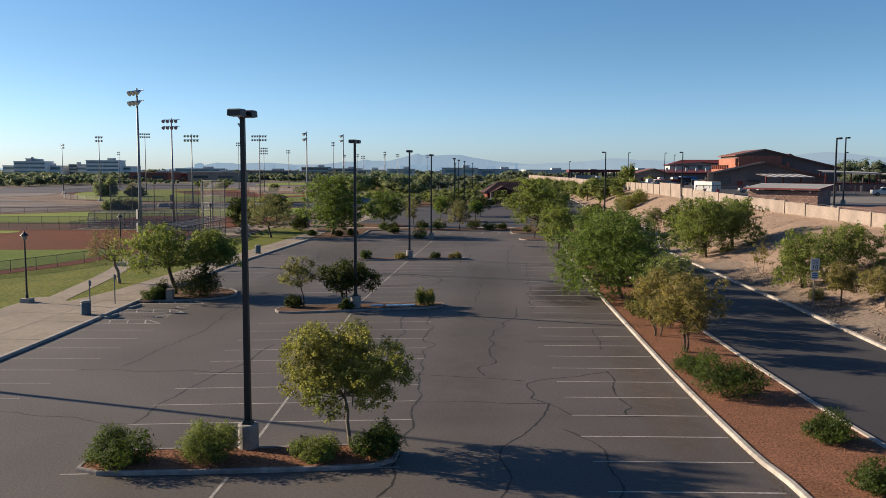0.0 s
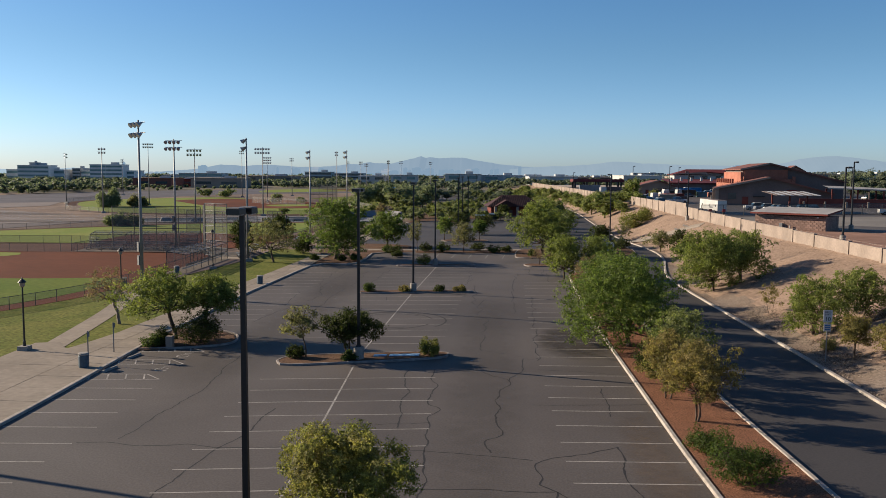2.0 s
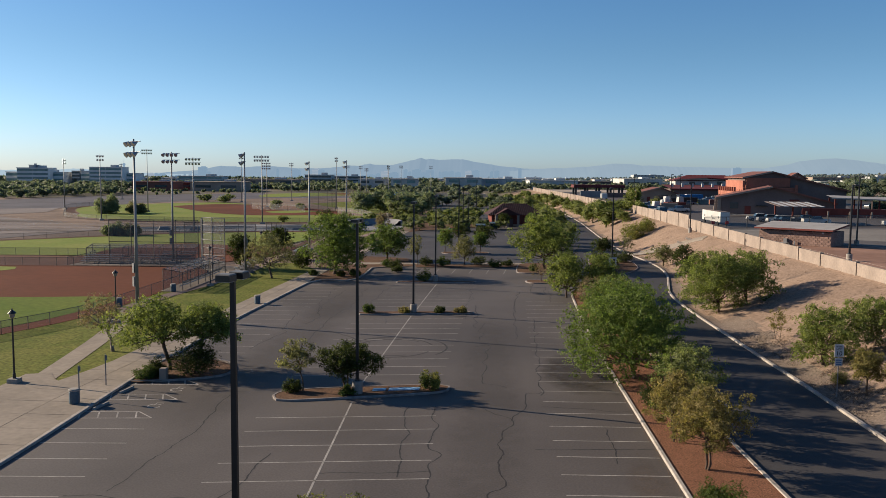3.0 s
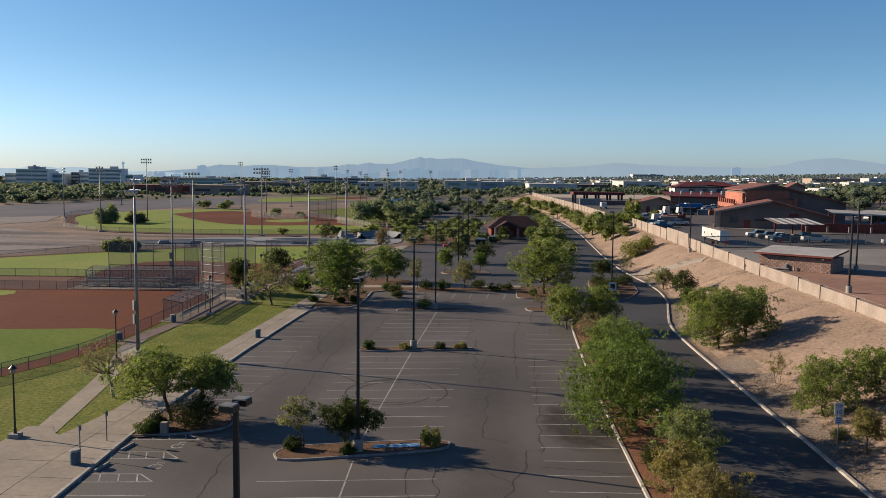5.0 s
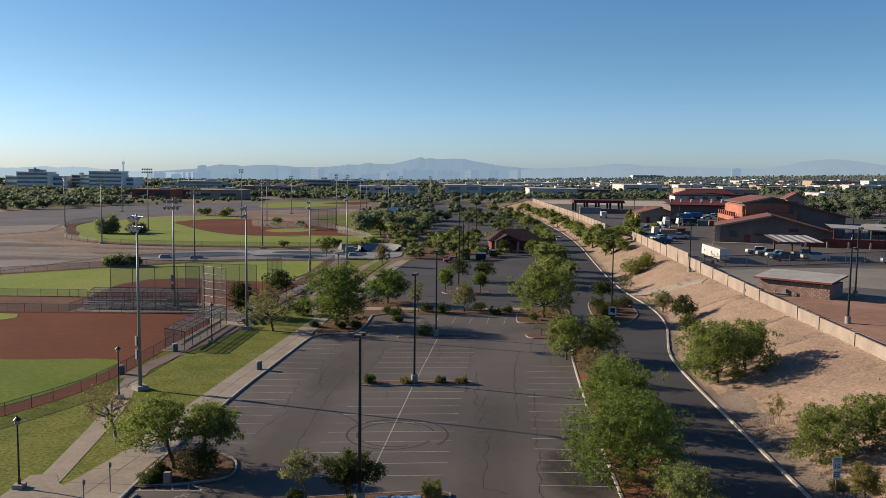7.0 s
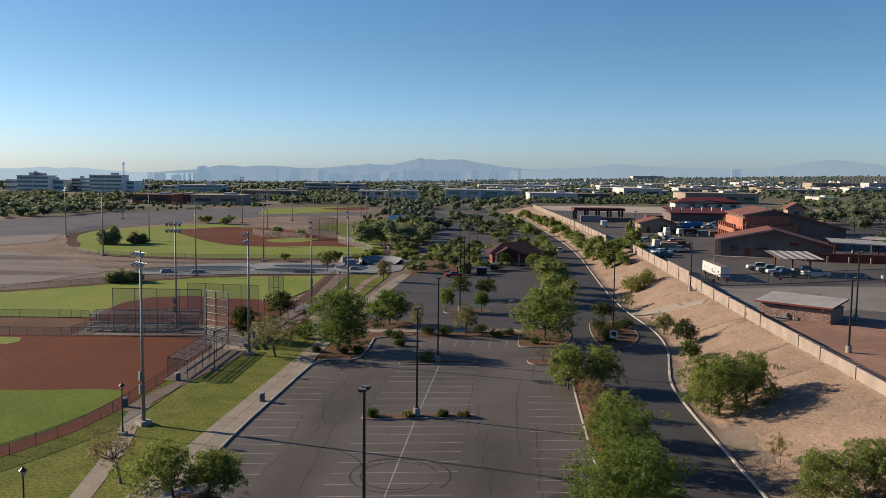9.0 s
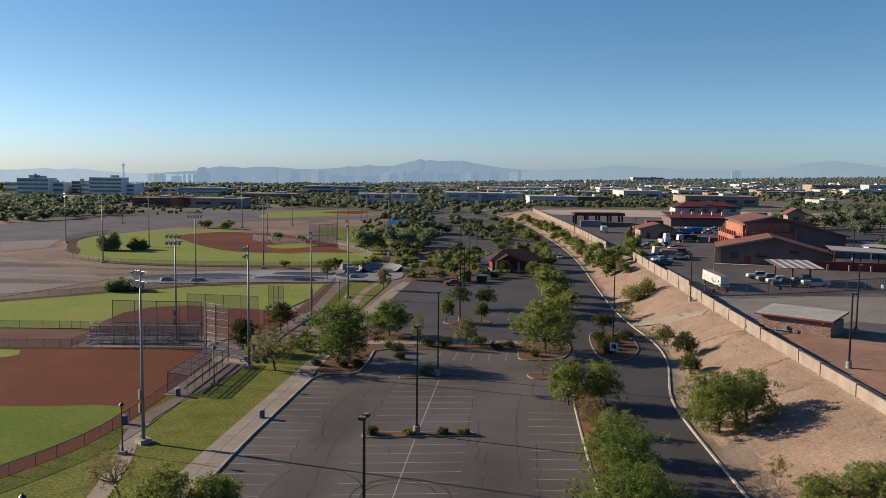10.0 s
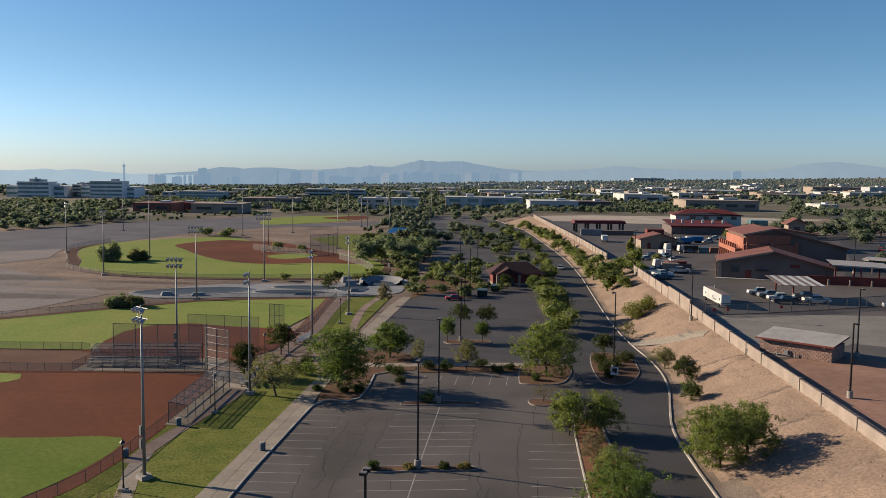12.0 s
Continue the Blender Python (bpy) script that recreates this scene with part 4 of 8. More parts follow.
shrub(10.7, 37.2, 3.3, 2.0, LEAFSHRUB, "broad dark green shrub on red gravel", 70, 4200, 0.06)
shrub(12.7, 31.3, 2.2, 1.05, LEAFSHRUB, "low green shrub beside the road kerb", 71, 2400, 0.06)
shrub(12.4, 26.3, 1.9, 1.0, LEAFSHRUB, "low green shrub on red gravel", 72, 2000, 0.06)

# bank beside the road
tree(24.0, 96.2, 6.9, 8.0, 0.4, LEAFBRIGHT, "wide bright green tree on the sand bank", 80, 9000, 0.125, land(24.0, 96.2), 0.18, stems=3, lobes=40, shift=(-0.5, 0))
tree(27.7, 98.6, 5.8, 7.0, 0.4, LEAFBRIGHT, "bright green tree on the sand bank", 81, 5500, 0.125, land(27.7, 98.6), 0.15, stems=2, lobes=26)
tree(25.4, 70.2, 4.8, 5.8, 0.3, LEAFBRIGHT, "yellow-green tree at the foot of the bank", 82, 5500, 0.1, land(25.2, 70.2), 0.12, stems=3, lobes=28)
tree(29.8, 71.5, 4.1, 5.6, 0.3, LEAFBRIGHT, "yellow-green tree on the bank", 83, 5000, 0.1, land(29.5, 71.5), 0.12, stems=3, lobes=26)
tree(34.4, 70.5, 3.6, 5.0, 0.3, LEAFBRIGHT, "green tree below the block wall", 84, 3800, 0.1, land(34.0, 70.5), 0.12, stems=3)
tree(25.0, 61.2, 3.2, 2.7, 1.0, LEAFDRY, "small tree with yellow-brown leaves", 85, 2600, 0.08, land(25.0, 61.2), 0.08)
tree(26.8, 58.2, 2.9, 3.6, 0.7, LEAFDRY, "shrubby tree with yellow-brown leaves", 86, 3000, 0.08, land(26.8, 58.2), 0.08, stems=2)
shrub(24.6, 64.8, 1.6, 1.1, LEAFPALE, "dry pale shrub below the road sign", 87, 900, 0.08, land(24.6, 64.8))
tree(25.2, 80.0, 2.9, 2.2, 0.8, LEAFDRY, "thin sparse sapling on bare sand", 88, 500, 0.08, land(25.2, 80.0), 0.03, stems=2, fill=0.3, lobes=12)
tree(27.0, 143.5, 3.8, 4.4, 0.5, LEAFPALE, "pale shrubby tree beside the road", 89, 1500, 0.13, land(27, 143.5), 0.1, stems=3)
tree(28.2, 133.5, 4.0, 4.2, 0.6, LEAFDARK, "dark olive shrubby tree on the bank", 90, 1800, 0.13, land(28.2, 133.5), 0.1, stems=3)
tree(26.7, 122.8, 2.9, 3.2, 0.4, LEAFSHRUB, "round green shrubby tree on the bank", 91, 1500, 0.12, land(26.7, 122.8), 0.08, stems=3)
shrub(28.6, 187.0, 6.2, 3.8, LEAFOLIVE, "wide olive green shrub on the bank", 92, 2400, 0.16, land(28.6, 187))
shrub(32.0, 190.0, 5.0, 3.6, LEAFOLIVE, "wide olive green shrub below the wall", 93, 1800, 0.16, land(32, 190))
tree(24.9, 169.5, 3.4, 3.0, 0.6, LEAFPALE, "sparse pale shrub beside the road", 94, 700, 0.11, land(24.9, 169.5), 0.05, stems=2, fill=0.4)

# ---- far plants, joined, beyond counting ----
CLUMP_V = [(0, 0, 1), (0, 0, -0.7)] + [(math.cos(i * math.pi / 3 + k * 0.5) * q, math.sin(i * math.pi / 3 + k * 0.5) * q, z) for k, (q, z) in enumerate(((0.72, 0.66), (1.0, 0.05), (0.7, -0.5))) for i in range(6)]
CLUMP_F = [(0, 2 + i, 2 + (i + 1) % 6) for i in range(6)] + [(2 + 6 * k + i, 8 + 6 * k + i, 8 + 6 * k + (i + 1) % 6, 2 + 6 * k + (i + 1) % 6) for k in (0, 1) for i in range(6)] + [(1, 14 + (i + 1) % 6, 14 + i) for i in range(6)]


def woodland(name, spots, mat, label, seed, blades, size):
    """Many far trees as one mesh: each a few lumps of leaf blades on a short trunk. spots: x, y, height, width."""
    rs = np.random.RandomState(seed)
    unit, vs, fs, n = np.array(CLUMP_V), [], [], 0
    for x, y, h, w in spots:
        z = land(x, y)
        lob = [(x + rs.uniform(-0.32, 0.32) * w, y + rs.uniform(-0.32, 0.32) * w, z + h * rs.uniform(0.22, 0.74), w * rs.uniform(0.22, 0.36), w * rs.uniform(0.22, 0.38), h * rs.uniform(0.19, 0.28)) for _ in range(9)]
        v, f = leaf_cloud(rs, lob, blades, size * (0.7 + 0.3 * h / 6), 0.4, 4, 0.8)
        v[:, 2] = np.maximum(v[:, 2], z + 0.02)
        for l in lob:  # the dense inside of each clump
            vs.append(np.array(l[:3]) + unit * np.array(l[3:]) * 0.72 * rs.uniform(0.7, 1.1, (len(unit), 1)))
            fs += [tuple(i + n for i in q) for q in CLUMP_F]
            n += len(unit)
        g = Geo().tube((x, y, z - 0.1), (x, y, z + h * 0.5), 0.03 * h, 0.015 * h, 4, False)
        vs += [v, np.array(g.v)]
        fs += (f + n).tolist() + (np.array(g.f) + n + len(v)).tolist()
        n += len(v) + len(g.v)
    me = bpy.data.meshes.new(name)
    me.from_pydata(np.concatenate(vs).tolist(), [], fs)
    me.materials.append(mat)
    return tagged(new(name, me), label, "trees", "", "stuff")


def far_woods(name, spots, mat, label, seed, clumps, blades=0, blade=0.6):
    """Trees too far off to show leaves: rounded clumps with loose sprays over them, joined. spots: x, y, height, width."""
    rs = np.random.RandomState(seed)
    spot = np.array(spots, float)
    n, unit = len(spot), np.array(CLUMP_V)
    x, y, h, w = spot.T
    z = np.array([land(a, b) for a, b in zip(x, y)])
    at = np.stack([x, y, z], 1)[:, None, :] + np.stack([rs.uniform(-0.32, 0.32, (n, clumps)) * w[:, None], rs.uniform(-0.32, 0.32, (n, clumps)) * w[:, None], rs.uniform(0.3, 0.7, (n, clumps)) * h[:, None]], 2)
    size = np.stack([rs.uniform(0.2, 0.36, (n, clumps)) * w[:, None], rs.uniform(0.2, 0.36, (n, clumps)) * w[:, None], rs.uniform(0.2, 0.3, (n, clumps)) * h[:, None]], 2) * (1.5 if clumps == 1 else 1.1 if clumps == 2 else 0.84)
    rough = rs.uniform(0.75, 1.2, (n, clumps, len(unit), 1))
    v = [(at[:, :, None, :] + unit * size[:, :, None, :] * rough).reshape(-1, 3)]
    k = n * clumps
    step = np.arange(k)[:, None, None] * len(unit)
    tri, quad = np.array([f for f in CLUMP_F if len(f) == 3]), np.array([f for f in CLUMP_F if len(f) == 4])
    faces = (tri + step).reshape(-1, 3).tolist() + (quad + step).reshape(-1, 4).tolist()
    if blades:
        own = np.repeat(np.arange(k), max(1, blades // clumps))
        d = rs.normal(size=(len(own), 3)) + np.array((0, 0, 0.15))
        d /= np.linalg.norm(d, axis=1)[:, None]
        p = at.reshape(-1, 3)[own] + d * size.reshape(-1, 3)[own] * rs.uniform(0.9, 1.4, (len(own), 1))
        nrm = d + rs.normal(scale=0.45, size=d.shape)
        u = np.cross(nrm, rs.normal(size=d.shape))
        u /= np.linalg.norm(u, axis=1)[:, None]
        q = np.cross(nrm / np.linalg.norm(nrm, axis=1)[:, None], u)
        r = blade * rs.uniform(0.5, 1.3, (len(own), 1))
        v.append(np.stack([p - u * r, p + u * r * 0.8, p + q * r * 1.4], 1).reshape(-1, 3))
        faces += (np.arange(len(own) * 3).reshape(-1, 3) + k * len(unit)).tolist()
    me = bpy.data.meshes.new(name)
    me.from_pydata(np.concatenate(v).tolist(), [], faces)
    me.materials.append(mat)
    me.shade_smooth()
    return tagged(new(name, me), label, "trees", "", "stuff")


def beyond_wash(x, y):
    """North and west of the dry wash and its far bank."""
    return x < np.interp(y, [300, 396, 450, 506, 578, 640], [-252, -243, -234, -204, -163, -150]) or (x < -60 and y > 625)


def scatter(seed, count, box, heights, keep=None):
    rs = np.random.RandomState(seed)
    out = []
    while len(out) < count:
        x, y = rs.uniform(box[0], box[1]), rs.uniform(box[2], box[3])
        if keep is None or keep(x, y):
            h = rs.uniform(*heights)
            out.append((x, y, h, h * rs.uniform(0.95, 1.55)))
    return out


woodland("road_trees", [(11.6, 172, 6.4, 7.6), (11.9, 180, 6.4, 6.5), (11.6, 190, 8, 8.4), (12.6, 200, 6.4, 7), (13.4, 228, 5.0, 6.5), (14.0, 250, 6.2, 6.0), (15, 268, 6, 6.5), (14, 290, 6, 7), (12.5, 330, 6, 7), (11, 352, 6.5, 7), (9, 390, 6, 7), (5, 420, 6, 7)], LEAFROAD, "row of green trees along the road", 100, 2600, 0.16)
woodland("bank_trees", [(28.4, 230, 7.5, 8.5), (30.2, 240, 7.0, 7), (27.6, 255, 6, 7), (29, 266, 6.5, 8), (27, 285, 5.5, 7), (27.5, 300, 6, 7), (26.5, 318, 5, 6), (25.5, 335, 6, 7), (24, 352, 5, 6), (24.5, 372, 6, 7), (22, 392, 6, 7), (20, 412, 6, 7), (19, 430, 5, 6), (17, 455, 6, 7), (13, 480, 6, 7), (33, 246, 4.5, 5), (32, 225, 3.5, 4.5), (36, 255, 4, 5), (38, 246, 7.5, 5), (39, 240, 3.5, 4)], LEAFROAD, "row of green trees on the sand bank", 101, 2400, 0.16)
tree(7.2, 136.2, 8.6, 9.6, 0.9, LEAFBRIGHT, "large bright green tree on a kerbed island", 102, 7500, 0.16, 0.1, 0.26, lobes=40)
tree(18.2, 152.4, 3.9, 4.2, 1.3, LEAFDARK, "small dark tree on the median island", 103, 1600, 0.13, 0.1, 0.1)
for i, (x, y, w, h) in enumerate([(16.6, 146, 3.0, 2.4), (18.6, 143, 3.4, 2.6), (21.2, 148.4, 3.6, 2.0), (17.4, 137, 2.6, 1.4), (16.8, 140.5, 2.6, 1.8)]):
    shrub(x, y, w, h, LEAFDARK, "dark shrub on the median island", 110 + i, 1100, 0.12)
tree(-12.9, 138.6, 5.2, 2.4, 1.8, LEAFPALE, "slender leaning tree beside the crossing walk", 216, 900, 0.11, 0.05, 0.07, fill=0.5, shift=(-0.5, 0))
tree(-5.6, 139.6, 5.0, 3.7, 0.8, LEAFPALE, "pale green feathery tree", 116, 2000, 0.12, 0.05, 0.09, stems=2)
tree(6.0, 120.9, 2.6, 3.2, 0.7, LEAFBARE, "bare twiggy small tree", 117, 450, 0.07, 0.1, 0.06, stems=2, fill=0.3)
for i, (x, y, w, h) in enumerate([(-3.4, 141.4, 3.2, 1.5), (-0.6, 138.6, 2.6, 1.2), (1.5, 140.4, 2.2, 1.2), (-8.8, 138.5, 2.8, 1.7), (-11.6, 139.0, 2.4, 1.5), (5.4, 133.5, 1.6, 1.0)]):
    shrub(x, y, w, h, LEAFDARK if i % 2 == 0 else LEAFSHRUB, "low shrub along the crossing walk", 120 + i, 800, 0.11)
for i, (x, y, t, w, m) in enumerate([(-8.3, 178, 5.0, 5.4, LEAFDARK), (-2.8, 179, 4.6, 5.0, LEAFDARK), (-10.0, 161.4, 4.8, 3.3, LEAF), (-3.4, 161.6, 4.0, 3.0, LEAF), (-27.7, 203, 5.4, 3.2, LEAFBARE), (-44.6, 219.5, 5.6, 5.2, LEAFDARK), (1.5, 236.5, 4.0, 3.6, LEAFDARK), (8.8, 232, 4.6, 4.0, LEAF)]):
    tree(x, y, t, w, 1.3, m, "small tree standing in a car park bed" if i < 4 or i > 5 else "small tree beside the skate park", 130 + i, 1500, 0.14, 0.02, 0.1)


lot_trees = [(-9.4, 219, 3.6, 4.6), (-4.6, 228, 3.4, 4.2), (0.6, 231, 2.6, 4.2), (10.4, 226, 4.4, 4.6), (-21.5, 222, 3.6, 5.0), (-12.5, 236, 4.1, 4.6), (-7, 240, 3.7, 4.6), (-16, 226, 3.1, 4.1), (-22.5, 236, 3.4, 5.5), (-18, 250, 3.7, 5.5), (-24, 228, 2.2, 3.7), (-12, 262, 4.4, 5.5), (-2, 266, 4.4, 6.4), (4, 272, 4.8, 6.4), (9, 262, 4.4, 5.5), (-20, 272, 4.4, 6.4), (-8, 284, 4.4, 6.4), (1, 292, 4.4, 6.4), (8, 300, 4.8, 6.4), (-15, 300, 4.4, 6.4)]
woodland("lot_trees", lot_trees, LEAFLOT, "small olive trees in the second car park", 139, 900, 0.17)
woodland("gum_trees", [(-46, 290, 9.5, 8), (-41, 294, 10.5, 8.5), (-36, 291, 10, 8), (-31, 295, 9.5, 8.5), (-49, 303, 9, 8), (-27, 303, 9, 8), (-38, 306, 10, 9), (-33, 316, 9, 9)], LEAFGUM, "tall grey-green gum trees with hanging foliage", 240, 2600, 0.2)
flat("park_lawn", [(-58, 332), (-44, 306), (-34, 330), (-48, 400), (-74, 424), (-88, 392)], 0.03, GRASS, "green park lawn under trees", category="lawn")
woodland("park_trees", scatter(140, 24, (-58, -24, 262, 380), (4, 7.5), lambda x, y: not (x < -38 and y < 330)) + scatter(141, 14, (-20, 6, 310, 480), (3.5, 5.5)), LEAFLOT, "grove of green park trees", 141, 700, 0.22)
woodland("park_trees_dark", scatter(142, 24, (-58, -22, 275, 470), (4, 7.5), lambda x, y: not (x < -38 and y < 330)) + scatter(143, 16, (-18, 6, 330, 520), (3.5, 6)), LEAFFAR, "grove of dark park trees", 143, 700, 0.24)
far_woods("wash_trees", scatter(160, 60, (-150, -45, 505, 620), (3, 6), lambda x, y: x > -70 or (y > 600 and x > -100)) + scatter(161, 22, (-70, -40, 420, 500), (3, 6)), LEAFFAR, "dull green trees along the wash", 161, 5, 90, 0.4)
woodland("skate_shrubs", scatter(144, 16, (-40, -26, 252, 262), (1.5, 3.5)) + scatter(145, 12, (-24, -6, 252, 275), (2, 5)) + [(-62, 243, 3, 3.5), (-47, 246, 3.4, 4), (-41, 246, 2.6, 5)], LEAFROAD, "dry shrubs round the skate park", 146, 700, 0.18)
shrub(-132.5, 284, 8.6, 5.9, LEAFGUM, "large round grey-green bush inside the outfield fence", 241, 5200, 0.3, 0.0)
shrub(-125.0, 288, 7.6, 4.0, LEAFPALE, "wide yellowish bush inside the outfield fence", 242, 4200, 0.28, 0.0)
shrub(-88.3, 192, 6.2, 3.3, LEAFGUM, "grey-green bush on the dirt behind the outfield", 243, 3600, 0.2, 0.0)
shrub(-84.2, 192.5, 5.4, 2.6, LEAFPALE, "olive bush on the dirt behind the outfield", 244, 3000, 0.2, 0.0)
woodland("field_shrubs", [(-128, 395, 5, 8), (-140, 398, 5, 7), (-87, 330, 4, 5), (-78, 332, 3, 4)], LEAFLOT, "scrubby green bushes beside a ballfield", 147, 2400, 0.2)
far_woods("shore_trees", scatter(148, 760, (-520, -150, 392, 720), (3, 7), lambda x, y: beyond_wash(x, y) and x > -0.62 * y - 60 and (y > 660 or not -0.46 * y < x < -0.26 * y)) + scatter(149, 70, (-280, -160, 480, 600), (1.5, 3), beyond_wash), LEAFFAR, "belt of dull green trees beyond the wash", 149, 3, 120, 0.6)
far_woods("mid_trees", scatter(150, 1250, (-330, 300, 540, 900), (3, 7), lambda x, y: (beyond_wash(x, y) or (x > -60 and (x < 20 or y > 600))) and (y > 660 or not -0.46 * y < x < -0.26 * y) and not 120 < x - (y - 540) * 0.35 < 175), LEAFFAR, "dull green town trees", 151, 3, 96, 0.62)
far_woods("town_trees_near", scatter(152, 1900, (-900, 100, 860, 1500), (4, 9), lambda x, y: x > -0.66 * y - 40) + scatter(153, 850, (0, 760, 860, 1500), (3, 8)), LEAFFAR, "dull green town trees in the middle distance", 153, 2, 34, 0.95)
far_woods("town_trees_far", scatter(154, 4600, (-1900, 1650, 1450, 3000), (4, 10), lambda x, y: -0.68 * y < x < 0.52 * y), LEAFHAZED, "far town trees merging into a belt", 155, 1, 6, 1.6)
far_woods("town_trees_last", scatter(156, 2400, (-2700, 2200, 2900, 4000), (6, 12), lambda x, y: -0.68 * y < x < 0.52 * y), LEAFHAZED, "far town trees on the horizon", 157, 1)
woodland("depot_trees", scatter(158, 22, (120, 230, 380, 470), (4, 8)) + [(157, 388, 9, 10), (164, 400, 11, 12), (160, 412, 10, 11), (171, 424, 12, 13), (177, 440, 11, 13), (154, 376, 7, 9), (183, 455, 11, 13), (169, 392, 11, 12), (150, 362, 6, 7), (118, 372, 8, 10), (126, 380, 8, 10), (136, 385, 8, 11), (145, 392, 8, 10), (110, 380, 7, 9), (62, 322, 5, 5), (102, 300, 5, 5), (112, 262, 6, 6), (118, 258, 4, 5)], LEAFFAR, "dull green trees beyond the depot", 159, 900, 0.3)


# ---- mountains and skyline ----
def ridge(name, y, heights, colour, seed, label):
    """A far range; colour is emitted to paint in its distance haze. heights: x and the height of the crest."""
    g = Geo()
    xs = np.linspace(heights[0][0], heights[-1][0], 500)
    hs = np.interp(xs, [h[0] for h in heights], [h[1] for h in heights])
    v, rows = [], 5
    for i, (x, h) in enumerate(zip(xs, hs)):
        hh = h + 2 * noise.noise((x * 0.02, seed, 1)) + 1.5 * noise.noise((x * 0.06, seed, 2))
        base = land(x, 4200) - 60
        for k in range(rows):
            t = k / (rows - 1)
            v.append((x, y - 260 * (1 - t) + 50 * noise.noise((x * 0.01, k * 3.1, seed)) * (1 - t), base + (hh - base) * t ** 0.8))
    g.add(v, [(i * rows + k, (i + 1) * rows + k, (i + 1) * rows + k + 1, i * rows + k + 1) for i in range(len(xs) - 1) for k in range(rows - 1)])
    # near-black base: the pale air haze over the range is put in as emission
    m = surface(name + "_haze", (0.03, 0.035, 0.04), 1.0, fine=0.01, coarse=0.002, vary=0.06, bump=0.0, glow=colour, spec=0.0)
    return tagged(g.done(name, m), label, "mountains", "", "structure")


def sight(across, depth):
    """The plan place at a depth on the bearing across (as read on a plate 1568 wide, seen from high over the car park)."""
    side, yaw = depth * (across - 784) / 1500, radians(3.75)
    return -0.7 + side * math.cos(yaw) - depth * math.sin(yaw), 4 + side * math.sin(yaw) + depth * math.cos(yaw)


def skyline(across):
    return 304 + (across - 884) * 0.0117


def crest(points, depth):
    return [(sight(a, depth)[0], 32 + (skyline(a) - b) * depth / 1500) for a, b in points]


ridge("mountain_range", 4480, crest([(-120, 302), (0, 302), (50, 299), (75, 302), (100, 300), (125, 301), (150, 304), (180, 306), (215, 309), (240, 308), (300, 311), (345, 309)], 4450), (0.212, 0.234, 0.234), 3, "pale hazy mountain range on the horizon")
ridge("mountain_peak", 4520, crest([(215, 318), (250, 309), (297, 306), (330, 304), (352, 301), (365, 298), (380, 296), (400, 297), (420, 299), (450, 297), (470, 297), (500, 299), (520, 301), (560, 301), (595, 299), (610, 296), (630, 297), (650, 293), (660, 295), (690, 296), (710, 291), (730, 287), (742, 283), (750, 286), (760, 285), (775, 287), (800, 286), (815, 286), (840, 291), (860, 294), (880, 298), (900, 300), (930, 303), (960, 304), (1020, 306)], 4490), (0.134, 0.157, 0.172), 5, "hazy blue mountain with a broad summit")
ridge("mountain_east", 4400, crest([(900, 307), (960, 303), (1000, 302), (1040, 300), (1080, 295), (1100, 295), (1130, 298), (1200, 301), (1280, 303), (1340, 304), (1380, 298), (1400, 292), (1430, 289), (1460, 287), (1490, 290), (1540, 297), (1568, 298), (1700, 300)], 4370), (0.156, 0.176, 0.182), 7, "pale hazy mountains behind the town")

# both tower materials emit: air haze painted on, not lit windows
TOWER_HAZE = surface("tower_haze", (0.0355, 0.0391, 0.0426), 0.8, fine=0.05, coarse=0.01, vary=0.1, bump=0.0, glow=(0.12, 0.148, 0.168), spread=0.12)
TOWER_PALE_HAZE = surface("tower_pale", (0.0852, 0.0852, 0.0852), 0.8, fine=0.05, coarse=0.01, vary=0.1, bump=0.0, glow=(0.175, 0.178, 0.18), spread=0.08)


def tower(spot, w, base, top, mat):
    """A far hotel tower with set-back top and floor bands."""
    x, y = spot
    th = thing("tower", pose(x, y, base), "hazy high-rise tower on the far skyline", "tower", "skyline towers")
    g = Geo().box(0, 0, -20, w, w * 0.6, top - base + 20).box(w * 0.1, 0, top - base, w * 0.5, w * 0.4, 3.5)
    g.done("tower_body", mat, th)
    n = max(3, int((top - base) / 7))
    for i in range(n):
        Geo().box(0, -w * 0.305, (i + 0.4) * (top - base) / n, w * 0.9, 0.6, 1.6).done("window_band", TOWER_HAZE, th)
    return th


def place_tower(a, b, top_edge, low_edge=322, mat=TOWER_HAZE):
    k, mid = 4046 / 1500.0, (a + b) / 2
    tower(sight(mid, 4046), (b - a) * k, 32 - (low_edge - skyline(mid)) * k, 32 - (top_edge - skyline(mid)) * k, mat)


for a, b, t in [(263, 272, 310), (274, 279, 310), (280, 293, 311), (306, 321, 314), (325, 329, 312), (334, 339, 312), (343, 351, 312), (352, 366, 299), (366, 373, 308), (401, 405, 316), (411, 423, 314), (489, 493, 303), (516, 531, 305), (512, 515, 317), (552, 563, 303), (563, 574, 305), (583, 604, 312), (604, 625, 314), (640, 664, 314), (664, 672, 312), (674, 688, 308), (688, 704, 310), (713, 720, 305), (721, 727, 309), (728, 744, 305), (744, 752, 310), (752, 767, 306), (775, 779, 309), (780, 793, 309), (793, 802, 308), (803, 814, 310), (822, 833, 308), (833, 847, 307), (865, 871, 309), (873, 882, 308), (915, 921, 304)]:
    place_tower(a, b, t, 324 if a < 640 else 321, TOWER_PALE_HAZE if a in (552, 822, 263, 674) else TOWER_HAZE)
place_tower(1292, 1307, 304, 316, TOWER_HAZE)

